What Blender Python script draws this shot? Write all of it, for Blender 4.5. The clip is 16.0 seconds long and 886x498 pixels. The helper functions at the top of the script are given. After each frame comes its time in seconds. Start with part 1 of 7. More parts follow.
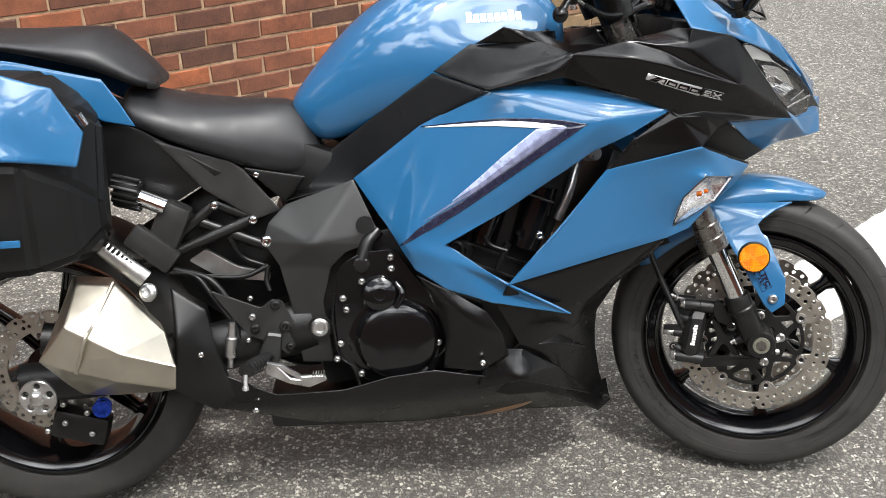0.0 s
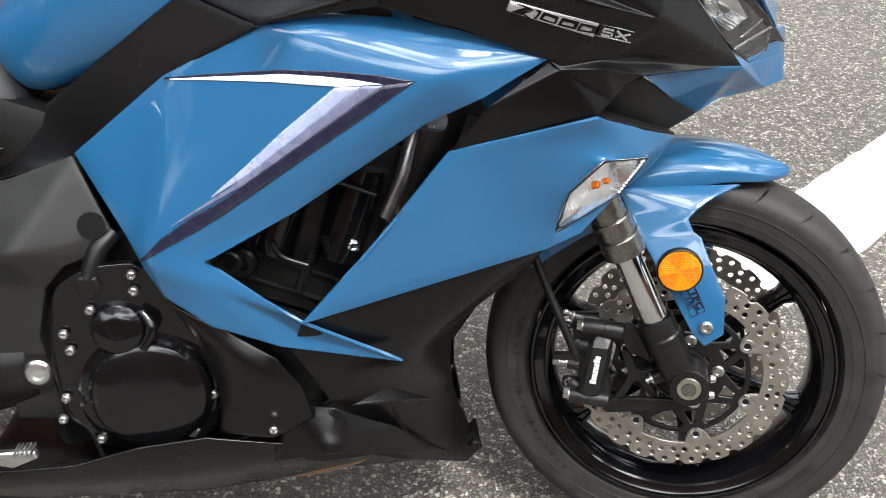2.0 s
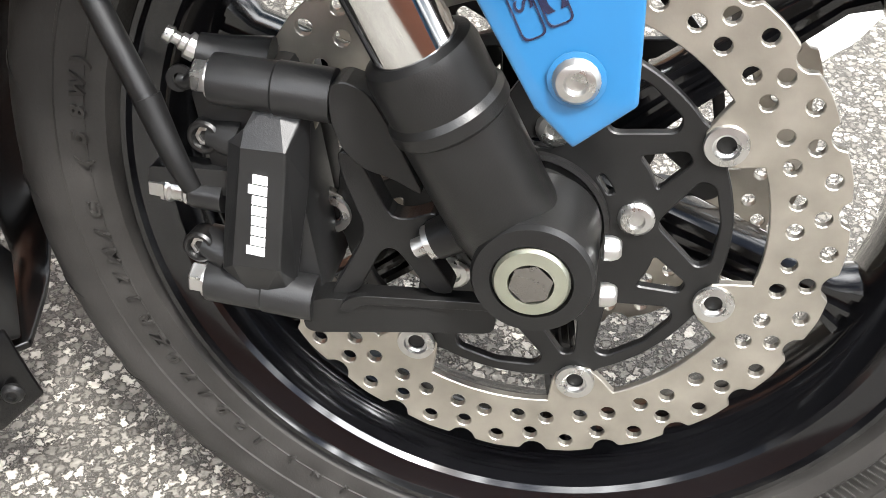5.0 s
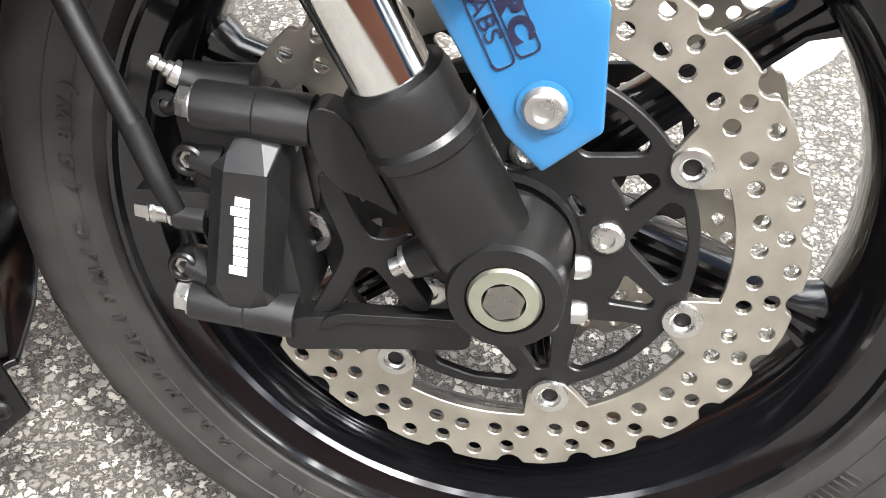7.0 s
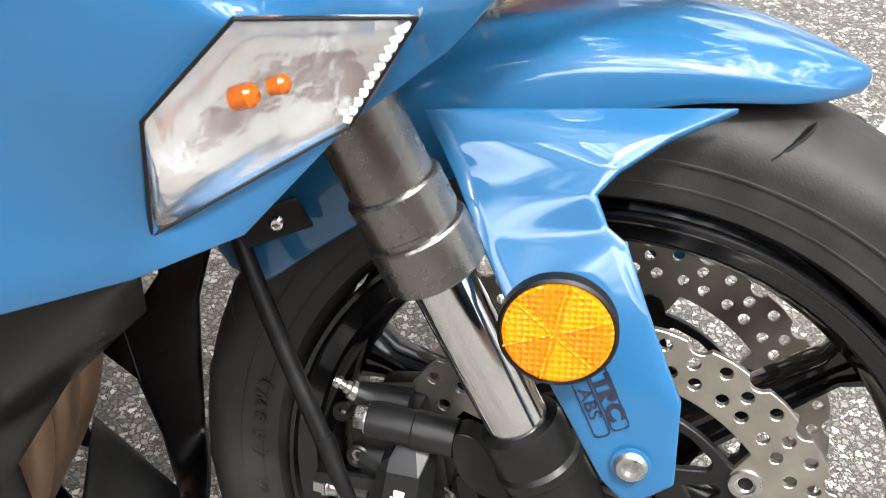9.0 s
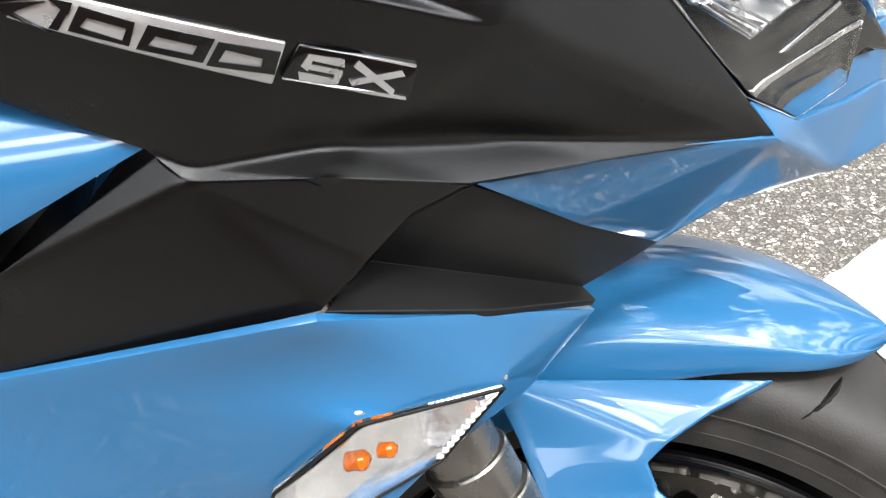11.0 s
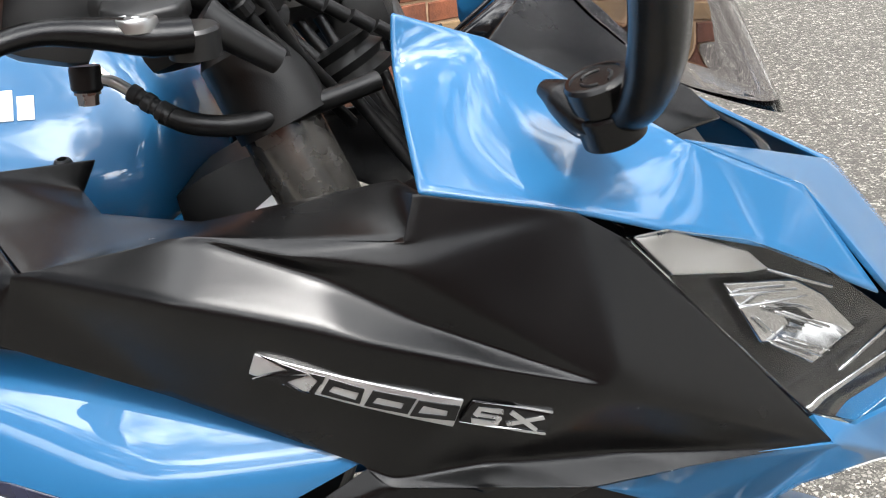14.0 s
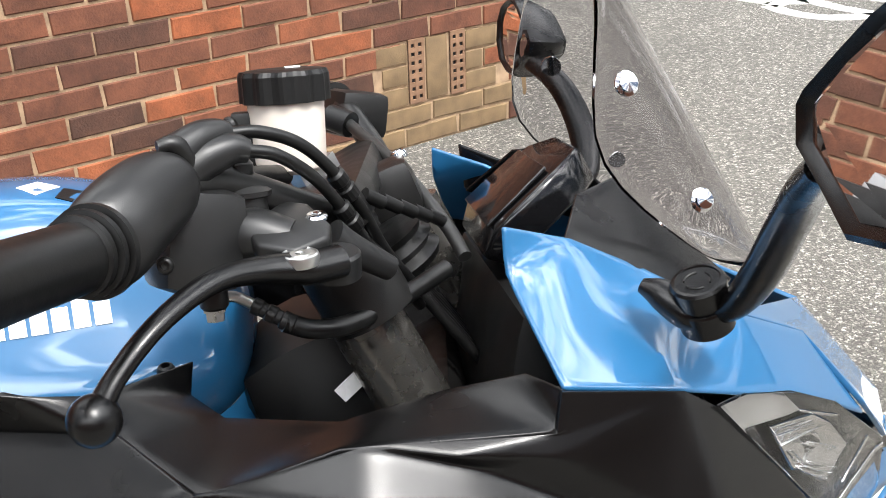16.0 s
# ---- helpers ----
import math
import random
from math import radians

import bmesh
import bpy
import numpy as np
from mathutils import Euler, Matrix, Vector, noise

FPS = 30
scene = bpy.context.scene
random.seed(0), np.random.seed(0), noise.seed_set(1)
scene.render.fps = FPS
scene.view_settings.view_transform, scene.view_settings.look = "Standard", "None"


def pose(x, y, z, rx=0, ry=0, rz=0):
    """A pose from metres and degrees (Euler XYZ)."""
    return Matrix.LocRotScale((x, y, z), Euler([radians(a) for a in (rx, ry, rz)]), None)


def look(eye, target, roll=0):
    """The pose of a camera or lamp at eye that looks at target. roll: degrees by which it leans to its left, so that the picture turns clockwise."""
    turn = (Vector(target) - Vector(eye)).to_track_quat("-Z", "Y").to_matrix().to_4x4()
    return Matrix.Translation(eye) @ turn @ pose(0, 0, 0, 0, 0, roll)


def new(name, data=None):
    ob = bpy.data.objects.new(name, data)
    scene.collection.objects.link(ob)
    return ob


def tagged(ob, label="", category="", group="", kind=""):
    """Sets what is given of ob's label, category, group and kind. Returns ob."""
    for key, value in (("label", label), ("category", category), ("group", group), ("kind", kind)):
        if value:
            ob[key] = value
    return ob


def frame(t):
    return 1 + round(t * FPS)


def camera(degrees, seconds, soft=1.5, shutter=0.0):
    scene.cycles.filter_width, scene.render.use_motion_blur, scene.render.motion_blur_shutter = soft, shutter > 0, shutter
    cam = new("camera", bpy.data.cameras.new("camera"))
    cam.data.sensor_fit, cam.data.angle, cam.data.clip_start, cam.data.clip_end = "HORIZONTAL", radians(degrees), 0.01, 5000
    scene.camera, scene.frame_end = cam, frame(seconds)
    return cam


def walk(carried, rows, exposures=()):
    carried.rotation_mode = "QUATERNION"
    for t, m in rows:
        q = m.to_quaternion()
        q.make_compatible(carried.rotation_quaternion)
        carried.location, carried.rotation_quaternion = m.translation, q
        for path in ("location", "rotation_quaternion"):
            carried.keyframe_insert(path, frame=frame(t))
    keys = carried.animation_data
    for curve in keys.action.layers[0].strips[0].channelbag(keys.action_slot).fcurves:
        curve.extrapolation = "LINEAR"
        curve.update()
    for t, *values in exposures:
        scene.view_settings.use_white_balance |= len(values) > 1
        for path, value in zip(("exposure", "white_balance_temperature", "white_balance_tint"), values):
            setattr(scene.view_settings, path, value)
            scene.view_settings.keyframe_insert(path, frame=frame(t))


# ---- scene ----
cam = camera(45.0, 16.0, soft=0.8, shutter=0.2)
PATH = [
    (0, (-0.759, -1.833, 1.552), (-0.645, -0.078, 0.599), -0.2),
    (0.5, (-0.722, -1.688, 1.529), (-0.565, 0.052, 0.557), -0.3),
    (1, (-0.695, -1.497, 1.498), (-0.459, 0.199, 0.466), 0.5),
    (1.5, (-0.605, -1.332, 1.431), (-0.371, 0.327, 0.338), 0.7),
    (2, (-0.458, -1.158, 1.37), (-0.298, 0.474, 0.225), 1.0),
    (2.5, (-0.365, -1.001, 1.283), (-0.2, 0.582, 0.072), 0.8),
    (3, (-0.3, -0.812, 1.166), (-0.089, 0.706, -0.12), 1.6),
    (3.5, (-0.227, -0.679, 1.033), (-0.054, 0.801, -0.301), 1.2),
    (4, (-0.141, -0.539, 0.89), (-0.006, 0.876, -0.518), 0.8),
    (4.5, (-0.083, -0.452, 0.771), (0.053, 0.92, -0.678), 1.5),
    (5, (-0.069, -0.376, 0.697), (0.075, 0.995, -0.751), 1.5),
    (7.5, (-0.065, -0.397, 0.725), (0.107, 1.01, -0.686), 2.0),
    (8, (-0.088, -0.427, 0.801), (0.036, 1.036, -0.557), 1.5),
    (8.5, (-0.096, -0.436, 0.861), (-0.035, 1.079, -0.443), 0.9),
    (9, (-0.095, -0.43, 0.914), (-0.073, 1.109, -0.363), 0.3),
    (11.5, (-0.134, -0.388, 1.098), (-0.132, 1.193, -0.127), -1.2),
    (12, (-0.124, -0.415, 1.124), (-0.206, 1.242, 0.008), -3.8),
    (12.5, (-0.119, -0.433, 1.148), (-0.268, 1.256, 0.087), -4.5),
    (13, (-0.123, -0.451, 1.174), (-0.313, 1.253, 0.144), -4.3),
    (13.5, (-0.126, -0.464, 1.197), (-0.342, 1.251, 0.191), -4.1),
    (14, (-0.132, -0.483, 1.228), (-0.349, 1.24, 0.236), -4.0),
    (14.5, (-0.17, -0.493, 1.269), (-0.299, 1.255, 0.306), -3.8),
    (15, (-0.242, -0.502, 1.304), (-0.214, 1.265, 0.367), -3.7),
    (15.5, (-0.294, -0.517, 1.325), (-0.149, 1.255, 0.408), -2.7),
    (16, (-0.326, -0.515, 1.342), (-0.114, 1.255, 0.436), -1.6),
]
walk(cam, [(t, look(eye, target, roll)) for t, eye, target, roll in PATH],
     exposures=[(0, -0.12), (2.0, -0.08), (3.0, 0.1), (3.5, 0.25), (4.0, 0.85), (5.0, 0.93), (7.5, 0.97), (8.5, 0.84), (9.0, 0.45), (11.5, 0.36), (12.5, 0.36), (14.0, 0.12), (15.0, 0.15), (16.0, 0.15)])

# ---- world and sun ----
world = bpy.data.worlds.new("sky")
scene.world = world
world.use_nodes = True
wn, wl = world.node_tree.nodes, world.node_tree.links
bg = wn["Background"]
sky = wn.new("ShaderNodeTexSky")
sky.sky_type = "NISHITA"
sky.sun_disc = False
sky.sun_elevation = radians(64)
sky.sun_rotation = radians(151)
sky.air_density, sky.dust_density = 1.0, 1.6
tc = wn.new("ShaderNodeTexCoord")
mp = wn.new("ShaderNodeMapping")
mp.inputs["Scale"].default_value = (1.0, 1.0, 2.2)
cn = wn.new("ShaderNodeTexNoise")
cn.inputs["Scale"].default_value, cn.inputs["Detail"].default_value, cn.inputs["Roughness"].default_value = 3.0, 9, 0.6
cr = wn.new("ShaderNodeValToRGB")
cr.color_ramp.elements[0].position, cr.color_ramp.elements[1].position = 0.46, 0.53
mx = wn.new("ShaderNodeMix")
mx.data_type = "RGBA"
mx.inputs["B"].default_value = (27.0, 27.4, 27.8, 1)
wl.new(tc.outputs["Generated"], mp.inputs["Vector"])
wl.new(mp.outputs["Vector"], cn.inputs["Vector"])
wl.new(cn.outputs["Fac"], cr.inputs["Fac"])
wl.new(cr.outputs["Color"], mx.inputs["Factor"])
wl.new(sky.outputs["Color"], mx.inputs["A"])
# the thick heads of the clouds are whiter than their edges
ch = wn.new("ShaderNodeMapRange")
ch.interpolation_type = "SMOOTHSTEP"
ch.inputs["From Min"].default_value, ch.inputs["From Max"].default_value = 0.50, 0.60
ch.inputs["To Min"].default_value, ch.inputs["To Max"].default_value = 0.75, 2.3
mh = wn.new("ShaderNodeMix")
mh.data_type, mh.blend_type = "RGBA", "MULTIPLY"
mh.inputs["Factor"].default_value = 1.0
wl.new(cn.outputs["Fac"], ch.inputs["Value"])
wl.new(mx.outputs["Result"], mh.inputs["A"])
wl.new(ch.outputs["Result"], mh.inputs["B"])
# an overcast sky is brightest overhead
sz = wn.new("ShaderNodeSeparateXYZ")
gr = wn.new("ShaderNodeMapRange")
gr.inputs["To Min"].default_value, gr.inputs["To Max"].default_value = 0.3, 1.2
mg = wn.new("ShaderNodeMix")
mg.data_type, mg.blend_type = "RGBA", "MULTIPLY"
mg.inputs["Factor"].default_value = 1.0
wl.new(tc.outputs["Generated"], sz.inputs["Vector"])
wl.new(sz.outputs["Z"], gr.inputs["Value"])
wl.new(mh.outputs["Result"], mg.inputs["A"])
wl.new(gr.outputs["Result"], mg.inputs["B"])
# thin cloud is brighter towards the sun
ds = wn.new("ShaderNodeVectorMath")
ds.operation = "DOT_PRODUCT"
ds.inputs[1].default_value = (0.21, -0.376, 0.902)
ar = wn.new("ShaderNodeMapRange")
ar.interpolation_type = "SMOOTHSTEP"
ar.inputs["From Min"].default_value, ar.inputs["From Max"].default_value = 0.35, 1.0
ar.inputs["To Min"].default_value, ar.inputs["To Max"].default_value = 0.7, 1.7
ma = wn.new("ShaderNodeMix")
ma.data_type, ma.blend_type = "RGBA", "MULTIPLY"
ma.inputs["Factor"].default_value = 1.0
wl.new(tc.outputs["Generated"], ds.inputs[0])
wl.new(ds.outputs["Value"], ar.inputs["Value"])
wl.new(mg.outputs["Result"], ma.inputs["A"])
wl.new(ar.outputs["Result"], ma.inputs["B"])
wl.new(ma.outputs["Result"], bg.inputs["Color"])
bg.inputs["Strength"].default_value = 0.122
sun = new("sun", bpy.data.lights.new("sun", "SUN"))
sun.data.energy, sun.data.angle, sun.data.color = 4.5, radians(6), (1.0, 0.975, 0.94)
sun.matrix_world = look((1.4, -2.5, 6.0), (0, 0, 0))


# ---- materials ----
def mat(name, base, rough=0.5, metal=0.0, coat=0.0, vary=0.12, scale=30.0, bump=0.0, bscale=400.0, rvary=0.08, coat_rough=0.03, trans=0.0, emit=None, spec=0.5, flakes=0.0):
    m = bpy.data.materials.new(name)
    m.use_nodes = True
    n, l = m.node_tree.nodes, m.node_tree.links
    b = n["Principled BSDF"]
    b.inputs["Metallic"].default_value = metal
    b.inputs["Coat Weight"].default_value = coat
    b.inputs["Coat Roughness"].default_value = coat_rough
    b.inputs["Transmission Weight"].default_value = trans
    b.inputs["Specular IOR Level"].default_value = spec
    co = n.new("ShaderNodeTexCoord")
    no = n.new("ShaderNodeTexNoise")
    no.inputs["Scale"].default_value, no.inputs["Detail"].default_value = scale, 6
    l.new(co.outputs["Object"], no.inputs["Vector"])
    mr = n.new("ShaderNodeMapRange")
    mr.inputs["From Min"].default_value, mr.inputs["From Max"].default_value = 0.25, 0.75
    mr.inputs["To Min"].default_value, mr.inputs["To Max"].default_value = 1 - vary, 1 + vary
    l.new(no.outputs["Fac"], mr.inputs["Value"])
    ml = n.new("ShaderNodeMix")
    ml.data_type, ml.blend_type = "RGBA", "MULTIPLY"
    ml.inputs["Factor"].default_value = 1.0
    ml.inputs["A"].default_value = (*base, 1)
    l.new(mr.outputs["Result"], ml.inputs["B"])
    l.new(ml.outputs["Result"], b.inputs["Base Color"])
    rr = n.new("ShaderNodeMapRange")
    rr.inputs["From Min"].default_value, rr.inputs["From Max"].default_value = 0.3, 0.7
    rr.inputs["To Min"].default_value, rr.inputs["To Max"].default_value = max(rough - rvary, 0.02), rough + rvary
    l.new(no.outputs["Fac"], rr.inputs["Value"])
    l.new(rr.outputs["Result"], b.inputs["Roughness"])
    if bump:
        bn = n.new("ShaderNodeTexNoise")
        bn.inputs["Scale"].default_value, bn.inputs["Detail"].default_value = bscale, 3
        l.new(co.outputs["Object"], bn.inputs["Vector"])
        bp = n.new("ShaderNodeBump")
        bp.inputs["Strength"].default_value, bp.inputs["Distance"].default_value = bump, 0.3 / bscale
        l.new(bn.outputs["Fac"], bp.inputs["Height"])
        l.new(bp.outputs["Normal"], b.inputs["Normal"])
    if emit:
        b.inputs["Emission Color"].default_value, b.inputs["Emission Strength"].default_value = (*emit[0], 1), emit[1]
    return m


BLUE = mat("blue_paint", (0.011, 0.090, 0.206), 0.42, 0.0, 1.0, 0.025, 14, rvary=0.02, coat_rough=0.012, spec=0.3)
BLUE.node_tree.nodes["Principled BSDF"].inputs["Coat IOR"].default_value = 1.52
SATIN = mat("satin_black_plastic", (0.0026, 0.0025, 0.0026), 0.25, 0, 0.0, 0.2, 20, 0.5, 1700, spec=0.36, rvary=0.03)
GREY = mat("grey_frame_paint", (0.018, 0.018, 0.0175), 0.40, 0.25, 0, 0.15, 25, 0.12, 1800)
DARK = mat("dark_plastic", (0.004, 0.004, 0.004), 0.45, 0, 0, 0.25, 15, 0.15, 900, spec=0.3)
GLOSS = mat("gloss_black_paint", (0.003, 0.003, 0.0034), 0.16, 0, 0.3, 0.2, 12, rvary=0.05, spec=0.35)
BADGE = mat("satin_chrome_badge", (0.50, 0.50, 0.50), 0.30, 0.8, 0, 0.06, 60, rvary=0.04)
RIM = mat("black_wheel_paint", (0.003, 0.003, 0.0035), 0.13, 0, 0.35, 0.2, 12, rvary=0.05, spec=0.4, coat_rough=0.06)
FACETS = mat("faceted_lamp_mirror", (0.95, 0.95, 0.96), 0.24, 0.9, 0, 0.03, 45, 0.4, 60, rvary=0.03)
RUBBER = mat("tyre_rubber", (0.020, 0.0185, 0.017), 0.62, 0, 0, 0.35, 45, 0.4, 600, spec=0.35)
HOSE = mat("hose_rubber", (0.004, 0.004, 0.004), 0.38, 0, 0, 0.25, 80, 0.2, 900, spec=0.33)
CAST = mat("cast_black_metal", (0.006, 0.0059, 0.0058), 0.36, 0, 0, 0.2, 30, 0.35, 1100, spec=0.36)
CALIPER = mat("satin_grey_black_enamel", (0.009, 0.009, 0.0092), 0.38, 0, 0, 0.12, 30, 0.35, 1600, spec=0.42)
ZINC = mat("zinc_plated_screw", (0.46, 0.455, 0.44), 0.3, 0.95, 0, 0.12, 90, 0.1, 900)
STEEL = mat("brushed_steel", (0.50, 0.46, 0.41), 0.3, 1.0, 0, 0.12, 60, 0.12, 500)
DISC = mat("brake_disc_steel", (0.37, 0.345, 0.30), 0.36, 0.9, 0, 0.18, 45, 0.15, 700)
CHROME = mat("chrome", (0.72, 0.72, 0.72), 0.09, 1.0, 0, 0.05, 30, rvary=0.04)
ALU = mat("cast_aluminium", (0.55, 0.55, 0.54), 0.34, 1.0, 0, 0.15, 40, 0.2, 800)
FORKALU = mat("anodised_fork_tube", (0.19, 0.18, 0.165), 0.27, 0.9, 0, 0.05, 60, rvary=0.02)
MUFFLER = mat("brushed_silencer_steel", (0.50, 0.465, 0.39), 0.38, 1.0, 0, 0.15, 14, 0.12, 300)
SEATV = mat("seat_vinyl", (0.009, 0.009, 0.010), 0.46, 0, 0, 0.2, 30, 0.4, 1300, spec=0.45)
WHITE = mat("white_decal", (0.8, 0.8, 0.8), 0.3, 0, 0.5, 0.03, 40)
SILVER = mat("silver_decal", (0.42, 0.44, 0.52), 0.3, 0.5, 0.6, 0.06, 60)
VIOLET = mat("grey_violet_decal", (0.16, 0.17, 0.27), 0.28, 0.2, 0.6, 0.05, 60)
LILAC = mat("pale_blue_decal", (0.40, 0.46, 0.68), 0.28, 0.3, 0.6, 0.05, 60)
NAVY = mat("navy_decal", (0.010, 0.012, 0.03), 0.25, 0, 0.7, 0.1, 60)
BLUEANO = mat("blue_anodised", (0.02, 0.06, 0.45), 0.3, 0.9, 0, 0.1, 60)
HEAT = mat("heat_stained_pipe", (0.30, 0.19, 0.12), 0.42, 0.6, 0, 0.45, 18, 0.15, 200)
NYLON = mat("translucent_reservoir", (0.60, 0.54, 0.48), 0.4, 0, 0, 0.06, 25)
GOLDEN = mat("zinc_yellow_axle", (0.36, 0.37, 0.30), 0.35, 0.9, 0, 0.15, 60)
ORANGE = mat("amber_bulb", (0.62, 0.135, 0.003), 0.1, 0, 0.5, 0.06, 60, trans=0.45)
SIGNAL = mat("silvered_plastic", (0.92, 0.92, 0.93), 0.2, 0.0, 0.8, 0.04, 45, 1.0, 140)
MIRROR = mat("mirror_glass", (0.9, 0.9, 0.9), 0.02, 1.0, 0, 0.01, 10, rvary=0.0)
# near-black base that paints the shade inside the air brick holes
HOLE_SHADE = mat("air_hole_shade", (0.012, 0.012, 0.012), 0.8, 0, 0, 0.2, 80)


def glass(name, tint, rough=0.02, ior=1.45):
    m = bpy.data.materials.new(name)
    m.use_nodes = True
    b = m.node_tree.nodes["Principled BSDF"]
    b.inputs["Base Color"].default_value = (*tint, 1)
    b.inputs["Roughness"].default_value = rough
    b.inputs["Transmission Weight"].default_value = 1.0
    b.inputs["IOR"].default_value = ior
    return m


CLEAR = glass("clear_lens", (0.95, 0.95, 0.95), 0.02, 1.2)
SMOKE = glass("screen_acrylic", (0.74, 0.73, 0.74), 0.0, 1.1)


def reflector_mat(base):
    m = mat("amber_reflector", base, 0.25, 0, 0.35, 0.05, 60, spec=0.35)
    n, l = m.node_tree.nodes, m.node_tree.links
    b = n["Principled BSDF"]
    co = n.new("ShaderNodeTexCoord")
    vo = n.new("ShaderNodeTexVoronoi")
    vo.inputs["Scale"].default_value, vo.inputs["Randomness"].default_value = 300, 0.15
    l.new(co.outputs["Object"], vo.inputs["Vector"])
    bp = n.new("ShaderNodeBump")
    bp.inputs["Strength"].default_value, bp.inputs["Distance"].default_value = 1.0, 0.0015
    l.new(vo.outputs["Distance"], bp.inputs["Height"])
    l.new(bp.outputs["Normal"], b.inputs["Normal"])
    return m


# second amber is a darker copy: the shade of turned prisms put into colour
AMBER, AMBER_SHADED = reflector_mat((0.80, 0.235, 0.0005)), reflector_mat((0.66, 0.155, 0.0005))


def asphalt_mat():
    m = bpy.data.materials.new("exposed_aggregate_asphalt")
    m.use_nodes = True
    n, l = m.node_tree.nodes, m.node_tree.links
    b = n["Principled BSDF"]
    co = n.new("ShaderNodeTexCoord")
    vo = n.new("ShaderNodeTexVoronoi")
    vo.inputs["Scale"].default_value, vo.inputs["Randomness"].default_value = 118, 1.0
    ed = n.new("ShaderNodeTexVoronoi")
    ed.feature = "DISTANCE_TO_EDGE"
    ed.inputs["Scale"].default_value = 118
    wob = n.new("ShaderNodeTexNoise")
    wob.inputs["Scale"].default_value, wob.inputs["Detail"].default_value = 260, 2
    ad = n.new("ShaderNodeMix")
    ad.data_type = "RGBA"
    ad.inputs["Factor"].default_value = 0.011
    l.new(co.outputs["Object"], wob.inputs["Vector"])
    l.new(co.outputs["Object"], ad.inputs["A"])
    l.new(wob.outputs["Color"], ad.inputs["B"])
    for v in (vo, ed):
        l.new(ad.outputs["Result"], v.inputs["Vector"])
    sp = n.new("ShaderNodeSeparateColor")
    l.new(vo.outputs["Color"], sp.inputs["Color"])
    ramp = n.new("ShaderNodeValToRGB")
    e = ramp.color_ramp.elements
    e[0].position, e[0].color = 0.0, (0.105, 0.098, 0.085, 1)
    e[1].position, e[1].color = 1.0, (0.50, 0.475, 0.41, 1)
    for p, c in ((0.3, (0.145, 0.136, 0.118, 1)), (0.65, (0.225, 0.211, 0.185, 1)), (0.85, (0.37, 0.348, 0.305, 1))):
        k = e.new(p)
        k.color = c
    l.new(sp.outputs["Red"], ramp.inputs["Fac"])
    # chips darken towards their edges: part binder, part rounding shade put into colour
    er = n.new("ShaderNodeMapRange")
    er.inputs["From Min"].default_value, er.inputs["From Max"].default_value = 0.03, 0.18
    l.new(ed.outputs["Distance"], er.inputs["Value"])
    gap = n.new("ShaderNodeMix")
    gap.data_type = "RGBA"
    gap.inputs["A"].default_value = (0.06, 0.056, 0.049, 1)
    l.new(er.outputs["Result"], gap.inputs["Factor"])
    l.new(ramp.outputs["Color"], gap.inputs["B"])
    big = n.new("ShaderNodeTexNoise")
    big.inputs["Scale"].default_value, big.inputs["Detail"].default_value = 1.3, 5
    l.new(co.outputs["Object"], big.inputs["Vector"])
    br = n.new("ShaderNodeMapRange")
    br.inputs["From Min"].default_value, br.inputs["From Max"].default_value = 0.3, 0.7
    br.inputs["To Min"].default_value, br.inputs["To Max"].default_value = 0.85, 1.15
    l.new(big.outputs["Fac"], br.inputs["Value"])
    fin = n.new("ShaderNodeMix")
    fin.data_type, fin.blend_type = "RGBA", "MULTIPLY"
    fin.inputs["Factor"].default_value = 1.0
    l.new(gap.outputs["Result"], fin.inputs["A"])
    l.new(br.outputs["Result"], fin.inputs["B"])
    l.new(fin.outputs["Result"], b.inputs["Base Color"])
    b.inputs["Roughness"].default_value = 0.75
    bp = n.new("ShaderNodeBump")
    bp.inputs["Strength"].default_value, bp.inputs["Distance"].default_value = 0.8, 0.004
    tilt = n.new("ShaderNodeTexNoise")
    tilt.inputs["Scale"].default_value, tilt.inputs["Detail"].default_value = 170, 3
    l.new(co.outputs["Object"], tilt.inputs["Vector"])
    sm = n.new("ShaderNodeMath")
    sm.operation = "ADD"
    l.new(er.outputs["Result"], sm.inputs[0])
    l.new(tilt.outputs["Fac"], sm.inputs[1])
    l.new(sm.outputs[0], bp.inputs["Height"])
    l.new(bp.outputs["Normal"], b.inputs["Normal"])
    return m


def paint_mark_mat():
    m = mat("worn_road_paint", (0.55, 0.545, 0.52), 0.7, 0, 0, 0.32, 70, 1.0, 130)
    return m


